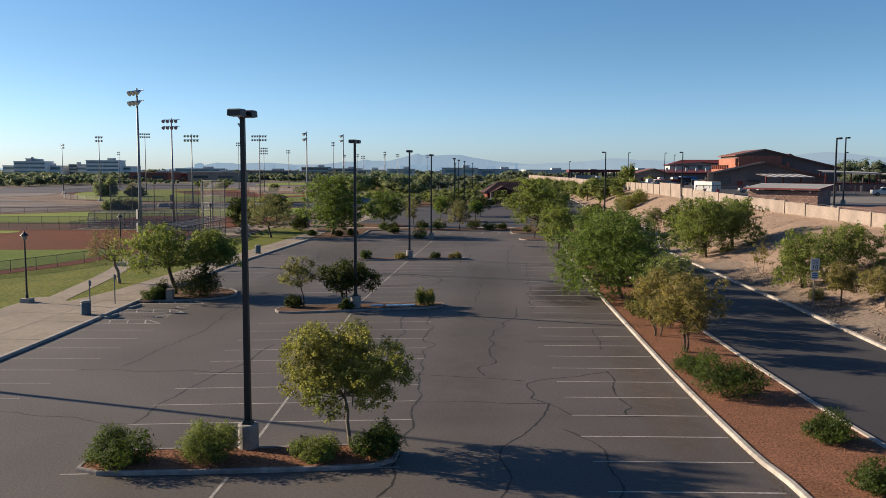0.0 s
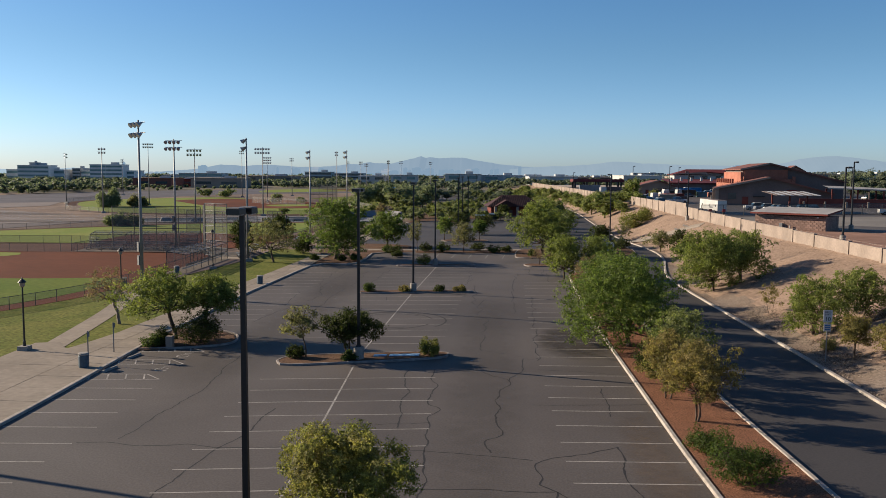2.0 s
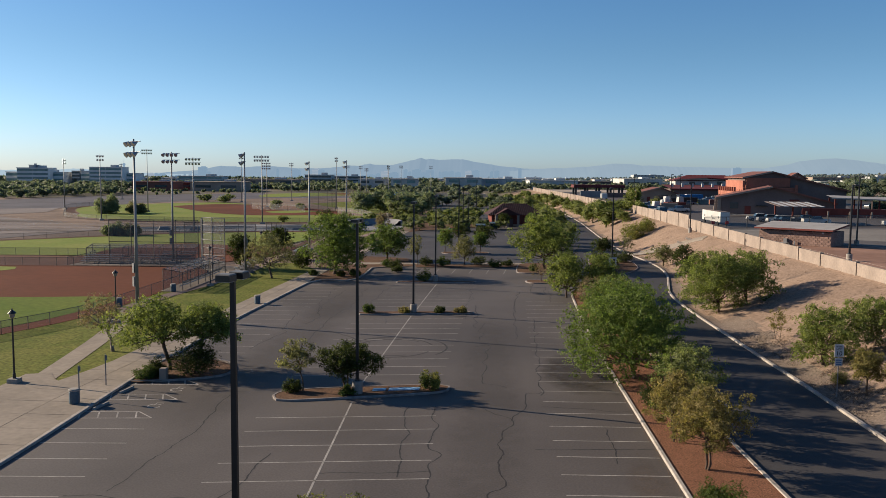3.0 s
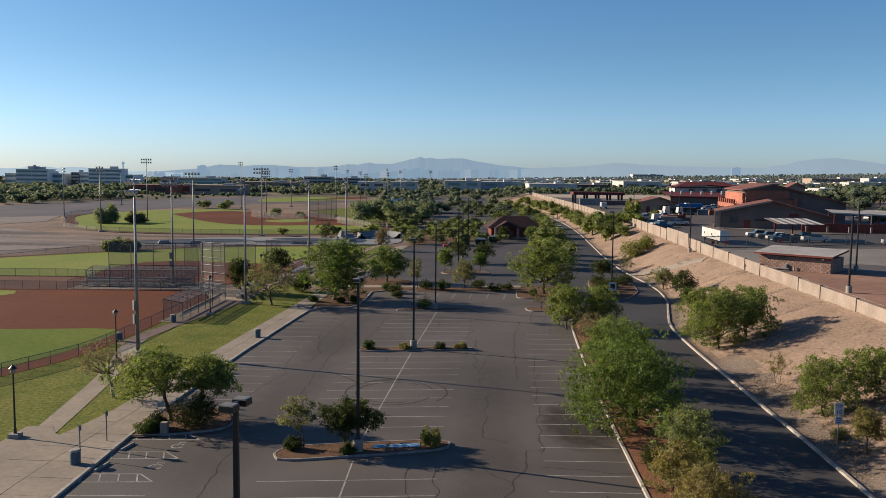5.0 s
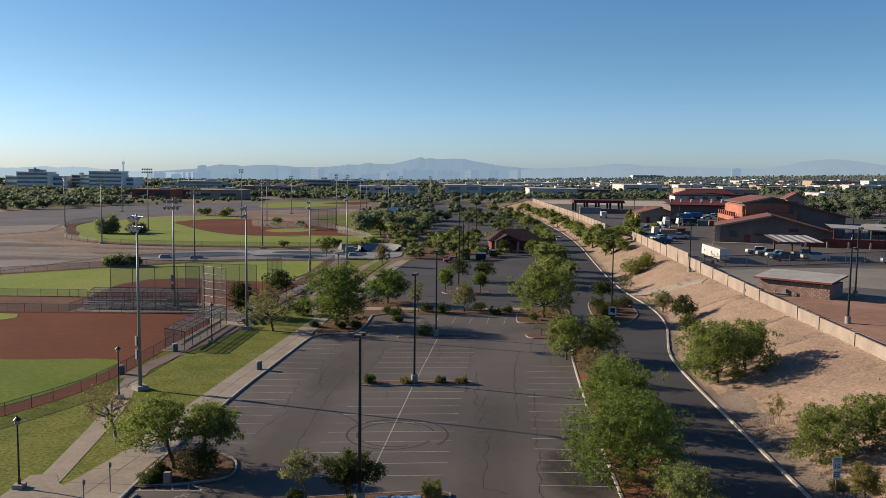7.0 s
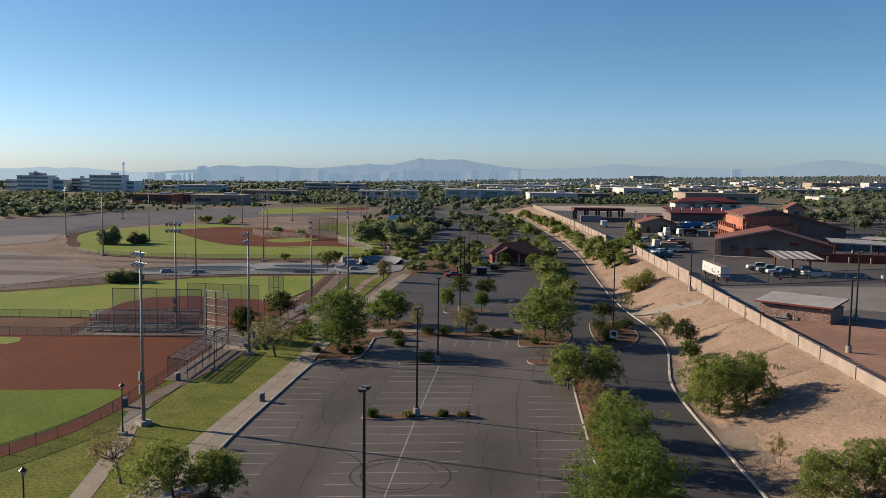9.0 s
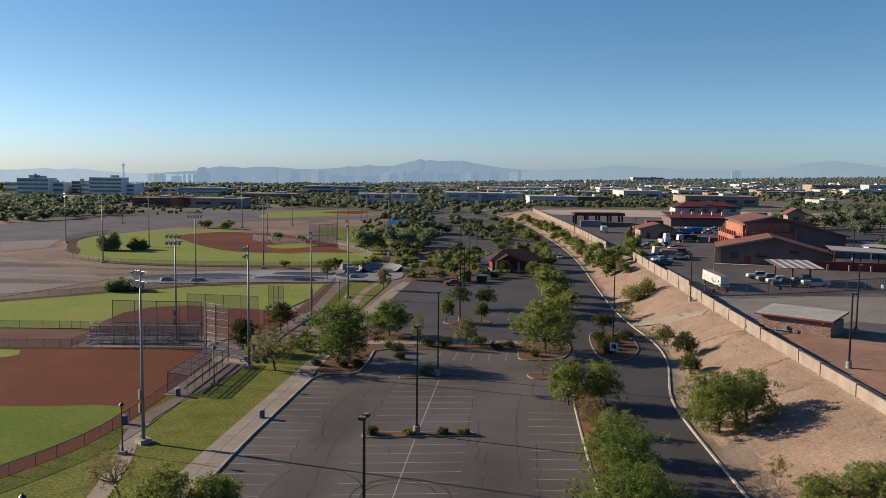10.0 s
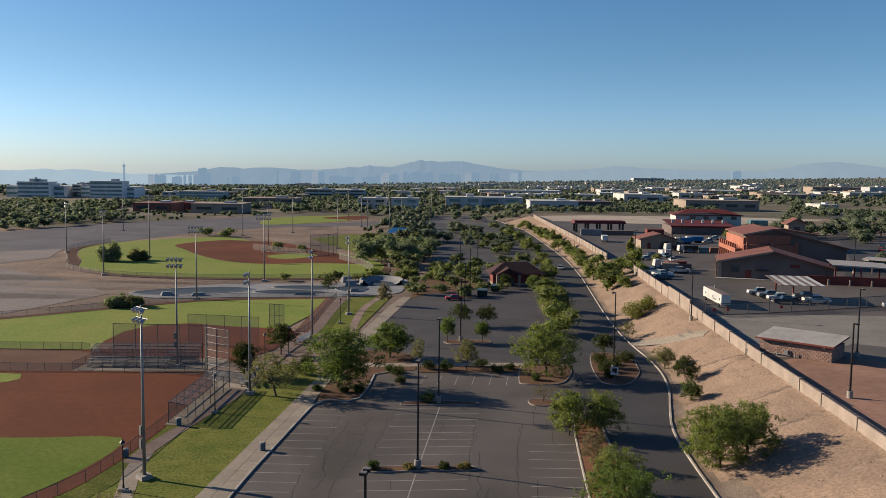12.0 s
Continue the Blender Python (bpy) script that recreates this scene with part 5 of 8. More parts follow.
# observation tower
k = 4046 / 1500.0
(ox, oy), obase, otop = sight(220, 4046), 32 - (325 - 296.3) * k, 32 - (289 - 296.3) * k
ot = thing("observation_tower", pose(ox, oy, obase), "slender hazy observation tower with a pod near its top", "tower")
oh = otop - obase
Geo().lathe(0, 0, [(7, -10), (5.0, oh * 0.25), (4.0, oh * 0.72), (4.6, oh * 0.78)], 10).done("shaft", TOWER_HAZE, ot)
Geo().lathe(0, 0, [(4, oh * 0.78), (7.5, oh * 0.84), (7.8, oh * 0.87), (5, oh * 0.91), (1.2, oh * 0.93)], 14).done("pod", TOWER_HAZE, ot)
Geo().tube((0, 0, oh * 0.92), (0, 0, oh * 1.12), 1.0, 0.4, 6).done("mast", TOWER_PALE_HAZE, ot)


# ---- far town buildings ----
def town_block(left, right_, ytop, ybase, depth, wall, glass, storeys, label, dist=None, name="town_building"):
    """A far building between two bearings; rows of windows, parapet, roof plant."""
    mid = (left + right_) / 2
    drop = ybase - skyline(mid)
    d = dist or 32.0 * 1500 / drop
    for _ in range(4):
        if not dist:
            d = (32.2 - land(*sight(mid, d))) * 1500 / drop
    (x0, ya), (x1, yb) = sight(left, d), sight(right_, d)
    base = 32.2 - drop * d / 1500
    h = (ybase - ytop) * d / 1500
    w, xm, ym = math.hypot(x1 - x0, yb - ya), (x0 + x1) / 2, (ya + yb) / 2 + depth / 2
    th = thing(name, pose(xm, ym, base, 0, 0, math.degrees(math.atan2(yb - ya, x1 - x0))), label, "building", "town buildings")
    Geo().box(0, 0, -3, w, depth, h + 3).done("wall", wall, th)
    Geo().box(0, 0, h, w + 0.8, depth + 0.8, 0.5).done("parapet", wall, th)
    Geo().box(w * 0.18, 0, h + 0.5, w * 0.2, depth * 0.3, min(2.2, h * 0.2)).done("roof_plant", GREYWALL, th)
    sh = h / storeys
    for s in range(storeys):
        n = max(2, int(w / 14))
        for i in range(n):
            Geo().box(-w / 2 + (i + 0.5) * w / n, -depth / 2, s * sh + sh * (0.3 if storeys > 1 else 0.4), w / n * (0.97 if storeys > 2 else 0.6), 0.3, sh * (0.48 if storeys > 1 else 0.28)).done("window", glass, th)
    return th


OFFICE = surface("grey_office_wall", (0.62, 0.64, 0.64), 0.9, fine=0.5, coarse=0.05, vary=0.06)
town_block(10, 112, 330, 366, 30, OFFICE, GLASSTEAL, 4, "long pale office building with bands of teal glazing", 880)
town_block(30, 85, 323, 366, 20, OFFICE, GLASSTEAL, 6, "stepped upper floors of a glazed office building", 868)
town_block(52, 62, 318, 330, 12, GREYWALL, GLASSDARK, 1, "roof plant room of an office building", 872)
town_block(127, 141, 328, 362, 24, WHITEWALL, GLASSDARK, 6, "white stair tower of an office building", 890)
town_block(142, 236, 332, 362, 30, OFFICE, GLASSTEAL, 4, "teal glazed four-storey office building", 890)
town_block(158, 215, 322, 362, 20, OFFICE, GLASSTEAL, 6, "teal glazed upper storeys of an office building", 876)
for left, right_, yt, yb, dp, wl, gl, st, lb in [
    (285, 312, 341, 352, 20, WHITEWALL, GLASSDARK, 2, "low white two-storey office building"), (315, 392, 340, 356, 24, WHITEWALL, GLASSTEAL, 3, "white office building with ribbon windows"),
    (232, 300, 361, 376, 30, BROWNROOF, GLASSDARK, 1, "low salmon coloured school building"), (282, 345, 360, 372, 26, REDSTUCCO, GLASSDARK, 1, "low brick red building with flat roof"),
    (335, 425, 362, 378, 30, TANWALL, GLASSDARK, 1, "long low tan stucco building"), (425, 520, 352, 368, 30, TANWALL, GLASSDARK, 2, "long low building with tan walls"),
    (538, 585, 336, 354, 26, WHITEWALL, GLASSDARK, 3, "white three-storey office building"), (586, 642, 337, 352, 26, GREYWALL, GLASSDARK, 3, "grey three-storey office building"),
    (632, 682, 352, 370, 26, GREYWALL, GLASSDARK, 2, "grey office building with a pale roof edge"), (690, 738, 352, 372, 22, WHITEWALL, GLASSTEAL, 2, "white office building with teal glass"),
    (786, 850, 350, 372, 30, WHITEWALL, GLASSTEAL, 2, "pale two-storey office building with a row of windows"), (850, 922, 351, 370, 30, GREYWALL, GLASSTEAL, 2, "blue-grey two-storey office building"),
    (935, 1020, 357, 374, 34, GREYWALL, GLASSDARK, 1, "long dark grey warehouse"), (1020, 1078, 358, 374, 34, STUCCO, GLASSDARK, 1, "dark low flat-roofed warehouse"),
    (845, 990, 338, 348, 40, WHITEWALL, GLASSTEAL, 1, "long white warehouse with a teal band"), (1100, 1168, 345, 360, 60, WHITEWALL, GLASSDARK, 1, "large white flat-roofed warehouse"),
    (1210, 1340, 356, 374, 40, TANWALL, GLASSDARK, 1, "long low tan commercial building"), (1150, 1220, 333, 339, 60, WHITEWALL, GLASSDARK, 1, "white long industrial shed"),
    (1225, 1300, 338, 345, 60, WHITEWALL, GLASSDARK, 1, "pale long industrial shed"), (1305, 1345, 330, 338, 60, WHITEWALL, GLASSDARK, 1, "pale long industrial shed"),
    (1434, 1530, 332, 345, 40, TANWALL, GLASSDARK, 2, "tan arcaded commercial building"), (1535, 1568, 332, 347, 30, GREYWALL, GLASSTEAL, 2, "blue-grey low commercial building"),
    (1448, 1480, 363, 375, 30, WHITEWALL, GLASSDARK, 1, "small pale commercial building"), (985, 1055, 345, 352, 40, GREYWALL, GLASSDARK, 1, "low grey flat-roofed warehouse"),
    (1060, 1100, 337, 344, 40, WHITEWALL, GLASSDARK, 1, "small white flat-roofed warehouse"), (1118, 1172, 316, 322, 60, GREYWALL, GLASSDARK, 2, "far grey office block"), (640, 780, 330, 334, 50, TANWALL, GLASSDARK, 1, "far tan flat roofs of town"), (400, 470, 336, 342, 40, GREYWALL, GLASSDARK, 1, "far grey flat roofs of town"), (1350, 1430, 345, 352, 40, TANWALL, GLASSDARK, 1, "low tan flat town roofs")]:
    town_block(left, right_, yt, yb, dp, wl, gl, st, lb)

rs = np.random.RandomState(77)
for k in range(150):  # low roofs scattered through the town
    px = rs.uniform(780, 1560) if k % 3 else rs.uniform(20, 780)
    yb = rs.uniform(327, 356)
    wide = rs.uniform(18, 60) * (yb - 310) / 40
    town_block(px, px + wide, yb - rs.uniform(0.12, 0.24) * (yb - 308), yb, 30, (WHITEWALL, TANWALL, GREYWALL, TANWALL)[k % 4], GLASSDARK, 1, ("low white flat-roofed town building", "low tan flat-roofed town building", "low grey flat-roofed town building", "low tan flat-roofed town building")[k % 4])

# ---- lamp posts ----
def parking_lamp(x, y, height=12.0, heads=2, turn=75.0, z=0.0, ped=0.98):
    th = thing("parking_lamp", pose(x, y, z), "dark bronze car park lamp on a concrete pedestal", "street lamp", "car park lamps")
    if ped:
        Geo().lathe(0, 0, [(0.36, -0.05), (0.36, ped - 0.05), (0.345, ped - 0.015), (0.31, ped)], 20).done("pedestal", CONCRETE, th, "concrete pedestal")
    Geo().box(0, 0, ped, 0.36, 0.36, 0.12, tip=(0.8, 0.8)).done("base_plate", POLEDARK, th)
    Geo().box(0, 0, ped + 0.1, 0.21, 0.21, height - ped - 0.15, tip=(0.72, 0.72)).done("pole", POLEDARK, th)
    c, s = math.cos(radians(turn)), math.sin(radians(turn))
    for k in ((1, -1) if heads == 2 else (1,)):
        g = Geo().box(c * 0.17 * k, s * 0.17 * k, height - 0.16, 0.2, 0.09, 0.1, turn)
        arm = g.done("arm", POLEDARK, th)
        hx, hy = c * 0.4 * k, s * 0.4 * k
        head = Geo().box(hx, hy, height - 0.24, 0.42, 0.5, 0.19, turn, tip=(0.97, 0.97)).done("lamp_head", POLEDARK, th)
        Geo().box(hx, hy, height - 0.046, 0.4, 0.48, 0.035, turn, tip=(0.9, 0.9)).done("top_cover", LAMPTOP, head)
        Geo().box(hx, hy, height - 0.262, 0.32, 0.4, 0.02, turn).done("lens", SIGNWHITE, head)
    return th


for x, y, tr in [(-8.2, 28.95, 78), (-9.4, 59.3, 80), (-9.0, 93.0, 84), (-8.6, 119.2, 86), (-7.5, 162.3, 86), (-7.9, 190.4, 88), (-7.9, 225, 88), (-13.5, 292, 88), (-7.7, 293, 88)]:
    parking_lamp(x, y, turn=tr)
for x, y, hd in [(18.5, 142.2, 1), (36.7, 168.6, 1), (43.3, 110.6, 1)]:
    parking_lamp(x, y, 12.9 if x < 30 else 9.5, hd, 180.0 if x < 41 else 0.0, land(x, y), 0.9)
for x, y in [(54.5, 136.0), (52, 265), (62, 300), (40.5, 262), (100, 250), (28.5, 330)]:
    parking_lamp(x, y, 10.5, 1, 0.0, land(x, y), 0.7)


def field_light(x, y, height=17.8, rows=2, cols=3, turn=0.0, boxes=True, side=0.0):
    """A ballfield floodlight mast."""
    th = thing("field_light", pose(x, y, 0, 0, 0, turn), "tall galvanised ballfield light mast with floodlights", "floodlight", "ballfield lights")
    Geo().box(0, 0, -0.05, 1.3, 1.3, 0.5, tip=(0.9, 0.9)).done("footing", CONCRETE, th)
    Geo().tube((0, 0, 0.4), (0, 0, height), 0.2, 0.085, 12).done("mast", GALV, th, smooth=True)
    if boxes:
        for zb in (3.2, 4.6):
            Geo().box(-0.28, 0, zb, 0.34, 0.5, 1.0).done("control_box", GALV, th)
    w = cols * 0.75
    for r in range(rows):
        zr = height - 0.25 - r * 1.05
        Geo().tube((side - w / 2, 0, zr), (side + w / 2, 0, zr), 0.05, n=6).done("crossarm", GALV, th)
        for c in range(cols):
            xx = side - w / 2 + (c + 0.5) * w / cols
            Geo().tube((xx, 0, zr), (xx, -0.2, zr - 0.1), 0.06, n=5).tube((xx, -0.15, zr - 0.05), (xx, -0.62, zr - 0.34), 0.1, 0.3, 10).done("floodlight", REFLECTOR, th, smooth=False)
    return th


for x, y, h, r, c, t, sd in [(-36.9, 87.2, 18.2, 2, 3, -38, 0.2), (-52.3, 136.1, 18.0, 2, 4, -10, 0), (-74.4, 205.8, 18.2, 2, 5, 10, 0), (-67.5, 241.4, 19.5, 2, 6, 5, 0), (-35.8, 120.9, 17.7, 2, 3, -80, 0), (-36.0, 162.4, 17.0, 2, 3, -70, 0), (-33.7, 189.1, 17.6, 2, 3, -70, 0), (-125.6, 299.5, 22.4, 2, 5, 20, 0), (-117.9, 247.7, 19.4, 2, 3, 30, 0), (-162.0, 310.1, 18.8, 2, 2, 60, 0), (-123.4, 403.4, 22.3, 2, 3, 10, 0), (-95.6, 347.6, 18.5, 3, 5, 0, 0), (-104.8, 426.8, 19.2, 2, 3, 0, 0), (-66.2, 345.7, 20.8, 2, 2, 0, 0), (-77.9, 477.6, 18.2, 2, 3, 0, 0), (-72.6, 464.6, 17.0, 2, 3, 0, 0), (-37.2, 40.0, 17.8, 2, 3, -75, 0), (-60, 520, 19, 2, 3, 0, 0), (-45, 560, 19, 2, 3, 0, 0), (-100, 560, 19, 2, 3, 0, 0), (-190, 420, 18, 2, 2, 0, 0), (-52, 400, 18, 2, 2, 0, 0), (-84, 640, 20, 2, 2, 0, 0)]:
    field_light(x, y, h, r, c, t, y < 200, sd)


def path_lamp(x, y):
    th = thing("path_lamp", pose(x, y, 0), "dark post-top lantern on a square concrete footing", "street lamp", "path lamps")
    Geo().box(0, 0, -0.02, 0.75, 0.75, 0.38, tip=(0.94, 0.94)).done("footing", CONCRETE, th)
    Geo().tube((0, 0, 0.35), (0, 0, 4.7), 0.075, 0.055, 10).lathe(0, 0, [(0.12, 0.36), (0.1, 0.7), (0.075, 0.78)], 10).done("pole", POLEDARK, th)
    Geo().lathe(0, 0, [(0.09, 4.65), (0.17, 4.75), (0.2, 5.0)], 10).done("lantern", TANWALL, th)
    Geo().lathe(0, 0, [(0.3, 5.0), (0.28, 5.05), (0.06, 5.25), (0.03, 5.36)], 10).done("lantern_cap", POLEDARK, th)


for x, y in [(-34.0, 60.0), (-37.5, 83.6), (-37.6, 111.2), (-38.8, 139.4), (-36.6, 146.5), (-33.5, 178)]:
    path_lamp(x, y)


# ---- bins, posts, signs ----
def bin_(x, y):
    th = thing("litter_bin", pose(x, y, 0.08), "blue-grey round litter bin with a pale rim", "bin", "litter bins")
    Geo().lathe(0, 0, [(0.3, 0.0), (0.33, 0.1), (0.33, 0.78), (0.3, 0.84)], 16).done("body", BINBLUE, th)
    Geo().lathe(0, 0, [(0.35, 0.84), (0.36, 0.92), (0.3, 0.98), (0.2, 0.99)], 16).done("lid", CONCRETE, th)


for x, y in [(-27.1, 55.1), (-27.2, 97.0), (-41.6, 93.2), (-40.2, 105.2)]:
    bin_(x, y)


def sign_post(x, y, z, top, plates, label, turn=0.0):
    th = thing("sign_post", pose(x, y, z, 0, 0, turn), label, "sign")
    Geo().box(0, 0.04, -0.05, 0.06, 0.05, top + 0.05).done("post", GALV, th)
    for zb, w, h, m in plates:
        Geo().box(0, 0, zb, w, 0.02, h).done("plate", m, th)
    return th


def letters(text, size, m, mat, parent, name="lettering"):
    cu = bpy.data.curves.new(name, "FONT")
    cu.body, cu.size, cu.align_x, cu.extrude = text, size, "CENTER", 0.002
    cu.materials.append(mat)
    ob = new(name, cu)
    ob.parent, ob.matrix_basis = parent, m
    return ob


sign_post(-27.4, 56.4, 0.06, 2.2, [(1.8, 0.26, 0.34, GALV)], "thin steel post with a small parking sign", 80)
sign_post(-27.2, 59.8, 0.06, 2.2, [(1.8, 0.26, 0.34, GALV)], "thin steel post with a small parking sign", 80)
sp = sign_post(23.3, 61.8, land(23.3, 61.8), 3.7, [(2.85, 0.62, 0.85, SIGNWHITE), (2.2, 0.5, 0.55, SIGNWHITE)], "white speed limit sign above a smaller notice on a post")
letters("SPEED", 0.17, pose(0, -0.02, 3.5, 90), SIGNBLACK, sp)
letters("LIMIT", 0.17, pose(0, -0.02, 3.34, 90), SIGNBLACK, sp)
letters("10", 0.42, pose(0, -0.02, 2.94, 90), SIGNBLACK, sp)
for i in range(3):
    Geo().box(0, -0.015, 2.3 + i * 0.14, 0.36, 0.01, 0.07).done("text_bar", SIGNBLUE, sp)
ms = sign_post(17.6, 134.5, 0.1, 1.9, [(0.9, 1.2, 1.3, SIGNWHITE)], "square white sign with a dark mark on the median island")
Geo().box(-0.15, -0.02, 1.35, 0.35, 0.01, 0.6, 0).box(0.2, -0.02, 1.2, 0.3, 0.01, 0.75, 0).done("dark_mark", SIGNBLACK, ms)

# ---- painted bays ----
def paint(name, rows, width, mat, label, z=0.006):
    for a, b in rows:
        g = Geo()
        g.strip([a, ((a[0] + b[0]) / 2, (a[1] + b[1]) / 2), b], width, z)
        tagged(g.done(name, mat), label, "road marking", "bay lines", "structure")


def along_x(table, y):
    return float(np.interp(y, [p[1] for p in table], [p[0] for p in table]))


bays = []
for i in range(31):  # bays along the planting strip
    y = 20.7 + 2.74 * i
    xr = along_x(KERB_R, y) - 0.25
    bays.append(((xr, y), (xr - 5.5, y - 0.26)))
for i in range(7):  # bays along the pavement
    y = 34.9 + 2.6 * i
    xl = along_x(KERB_L, y) + 0.3
    bays.append(((xl, y - 0.35), (xl + 4.8, y)))
for i in range(17):
    y = 71.5 + 2.7 * i
    xl = along_x(KERB_L, y) + 0.3
    bays.append(((xl, y - 0.3), (xl + 5.2, y)))
CENTRE = [(-8.0, 18), (-8.1, 25), (-8.3, 33), (-9.0, 50), (-9.5, 60), (-9.4, 70), (-9.0, 90), (-8.7, 104), (-8.3, 117.4)]
for i in list(range(-4, 0)) + list(range(1, 10)) + list(range(13, 23)) + list(range(25, 33)):  # double row down the middle
    y = 29.6 + 2.72 * i
    xc = along_x(CENTRE, y)
    bays.append(((xc - 5.5, y - 0.75), (xc + 5.5, y + 0.75)))
for x in (-15.1, -11.9, -9.3, -6.7, -4.1, -1.5, 1.1):  # bays facing the crossing walk
    bays.append(((x - 0.25, 129.9 + 0.06 * x), (x + 0.1, 135.6 + 0.06 * x)))
paint("bay_line", bays, 0.09, PAINT, "thin worn white parking bay line on asphalt")
for a, b in [((-8.0, 18), (-8.1, 26.3)), ((-8.2, 29.3), (-9.45, 57.5)), ((-9.6, 61.8), (-9.05, 91.2)), ((-8.95, 94.0), (-8.3, 117.2))]:
    paint("centre_line", [(a, b)], 0.11, PAINT, "worn white line between two rows of bays")

# access aisles with hatching, and badge marks
for y0 in (52.2, 56.4, 60.4):
    aisle = [((-25.9, y0), (-21.0, y0 + 0.5)), ((-25.9, y0 + 1.4), (-22.3, y0 + 1.75)), ((-21.0, y0 + 0.5), (-22.3, y0 + 1.75))]
    aisle += [((-25.4 + k * 1.15, y0 + 0.05 + k * 0.1), (-25.9 + k * 1.15, y0 + 1.4 + k * 0.1)) for k in range(4)]
    paint("aisle_line", aisle, 0.1, PAINT, "white hatched access aisle beside a bay", 0.007)
for x, y in [(-21.9, 55.3), (-22.0, 59.4)]:
    g = Geo()
    ring = [(x + 0.42 * math.cos(a), y + 0.42 * math.sin(a)) for a in np.linspace(0.6, 6.0, 18)]
    g.strip(ring, 0.1, 0.007).strip([(x - 0.1, y + 0.2), (x - 0.1, y + 0.75), (x + 0.35, y + 0.7)], 0.11, 0.007)
    tagged(g.done("bay_badge", PAINT), "faded round painted mark in a reserved bay", "road marking", "", "structure")
flat("blue_ramp", [(-7.4, 60.1), (-5.3, 60.5), (-5.3, 61.25), (-7.4, 60.9)], 0.14, BLUEPAINT, "pale blue painted plate on the island", category="plate")
flat("blue_ramp_dark", [(-8.5, 59.95), (-7.6, 60.1), (-7.6, 60.8), (-8.5, 60.6)], 0.14, SIGNBLUE, "dark blue painted plate on the island", category="plate")
for x, y in [(-25.2, 54.8), (-25.3, 58.8)]:
    th = thing("wheel_stop", pose(x, y, 0, 0, 0, 82), "worn concrete wheel stop in a reserved bay", "wheel stop", "wheel stops")
    Geo().box(0, 0, 0.004, 1.6, 0.18, 0.14, tip=(0.97, 0.6)).done("block", CONCRETE, th)
th = thing("utility_box", pose(-23.9, 61.8, 0), "pinkish concrete utility post at the bed's edge", "utility box")
Geo().box(0, 0, 0, 0.5, 0.42, 0.85).done("body", TANWALL, th)
Geo().box(0, 0, 0.85, 0.54, 0.46, 0.08, tip=(0.8, 0.8)).done("cap", TANWALL, th)
th = thing("utility_box", pose(11.9, 60.5, 0.1), "grey-brown utility cabinet under the big tree", "utility box")
Geo().box(0, 0, 0, 0.5, 0.4, 1.35, tip=(0.95, 0.95)).done("body", STUCCO, th)
Geo().box(0, -0.21, 0.15, 0.4, 0.02, 1.1).done("door", STUCCO, th)


# ---- sealed cracks and tyre marks: wandering lines through a few bends ----
def crack(points, seed, width=0.075):
    rs = np.random.RandomState(seed)
    out = []
    for a, b in zip(points[:-1], points[1:]):
        a, b = np.array(a), np.array(b)
        n = max(2, int(np.linalg.norm(b - a) / 1.3))
        for k in range(n):
            out.append(tuple(a + (b - a) * k / n + rs.normal(scale=0.15, size=2) * (k > 0)))
    out.append(tuple(points[-1]))
    out = [tuple(np.array(q) + rs.normal(scale=0.025, size=2)) for q in smooth_line(out, 0.3)]
    w = [width * rs.uniform(0.55, 1.5) for _ in out]
    g = Geo()
    g.strip(out, w, 0.004)
    tagged(g.done("crack_seal", DARKTAR), "dark wandering line of crack sealer", "crack", "cracks in the asphalt", "structure")


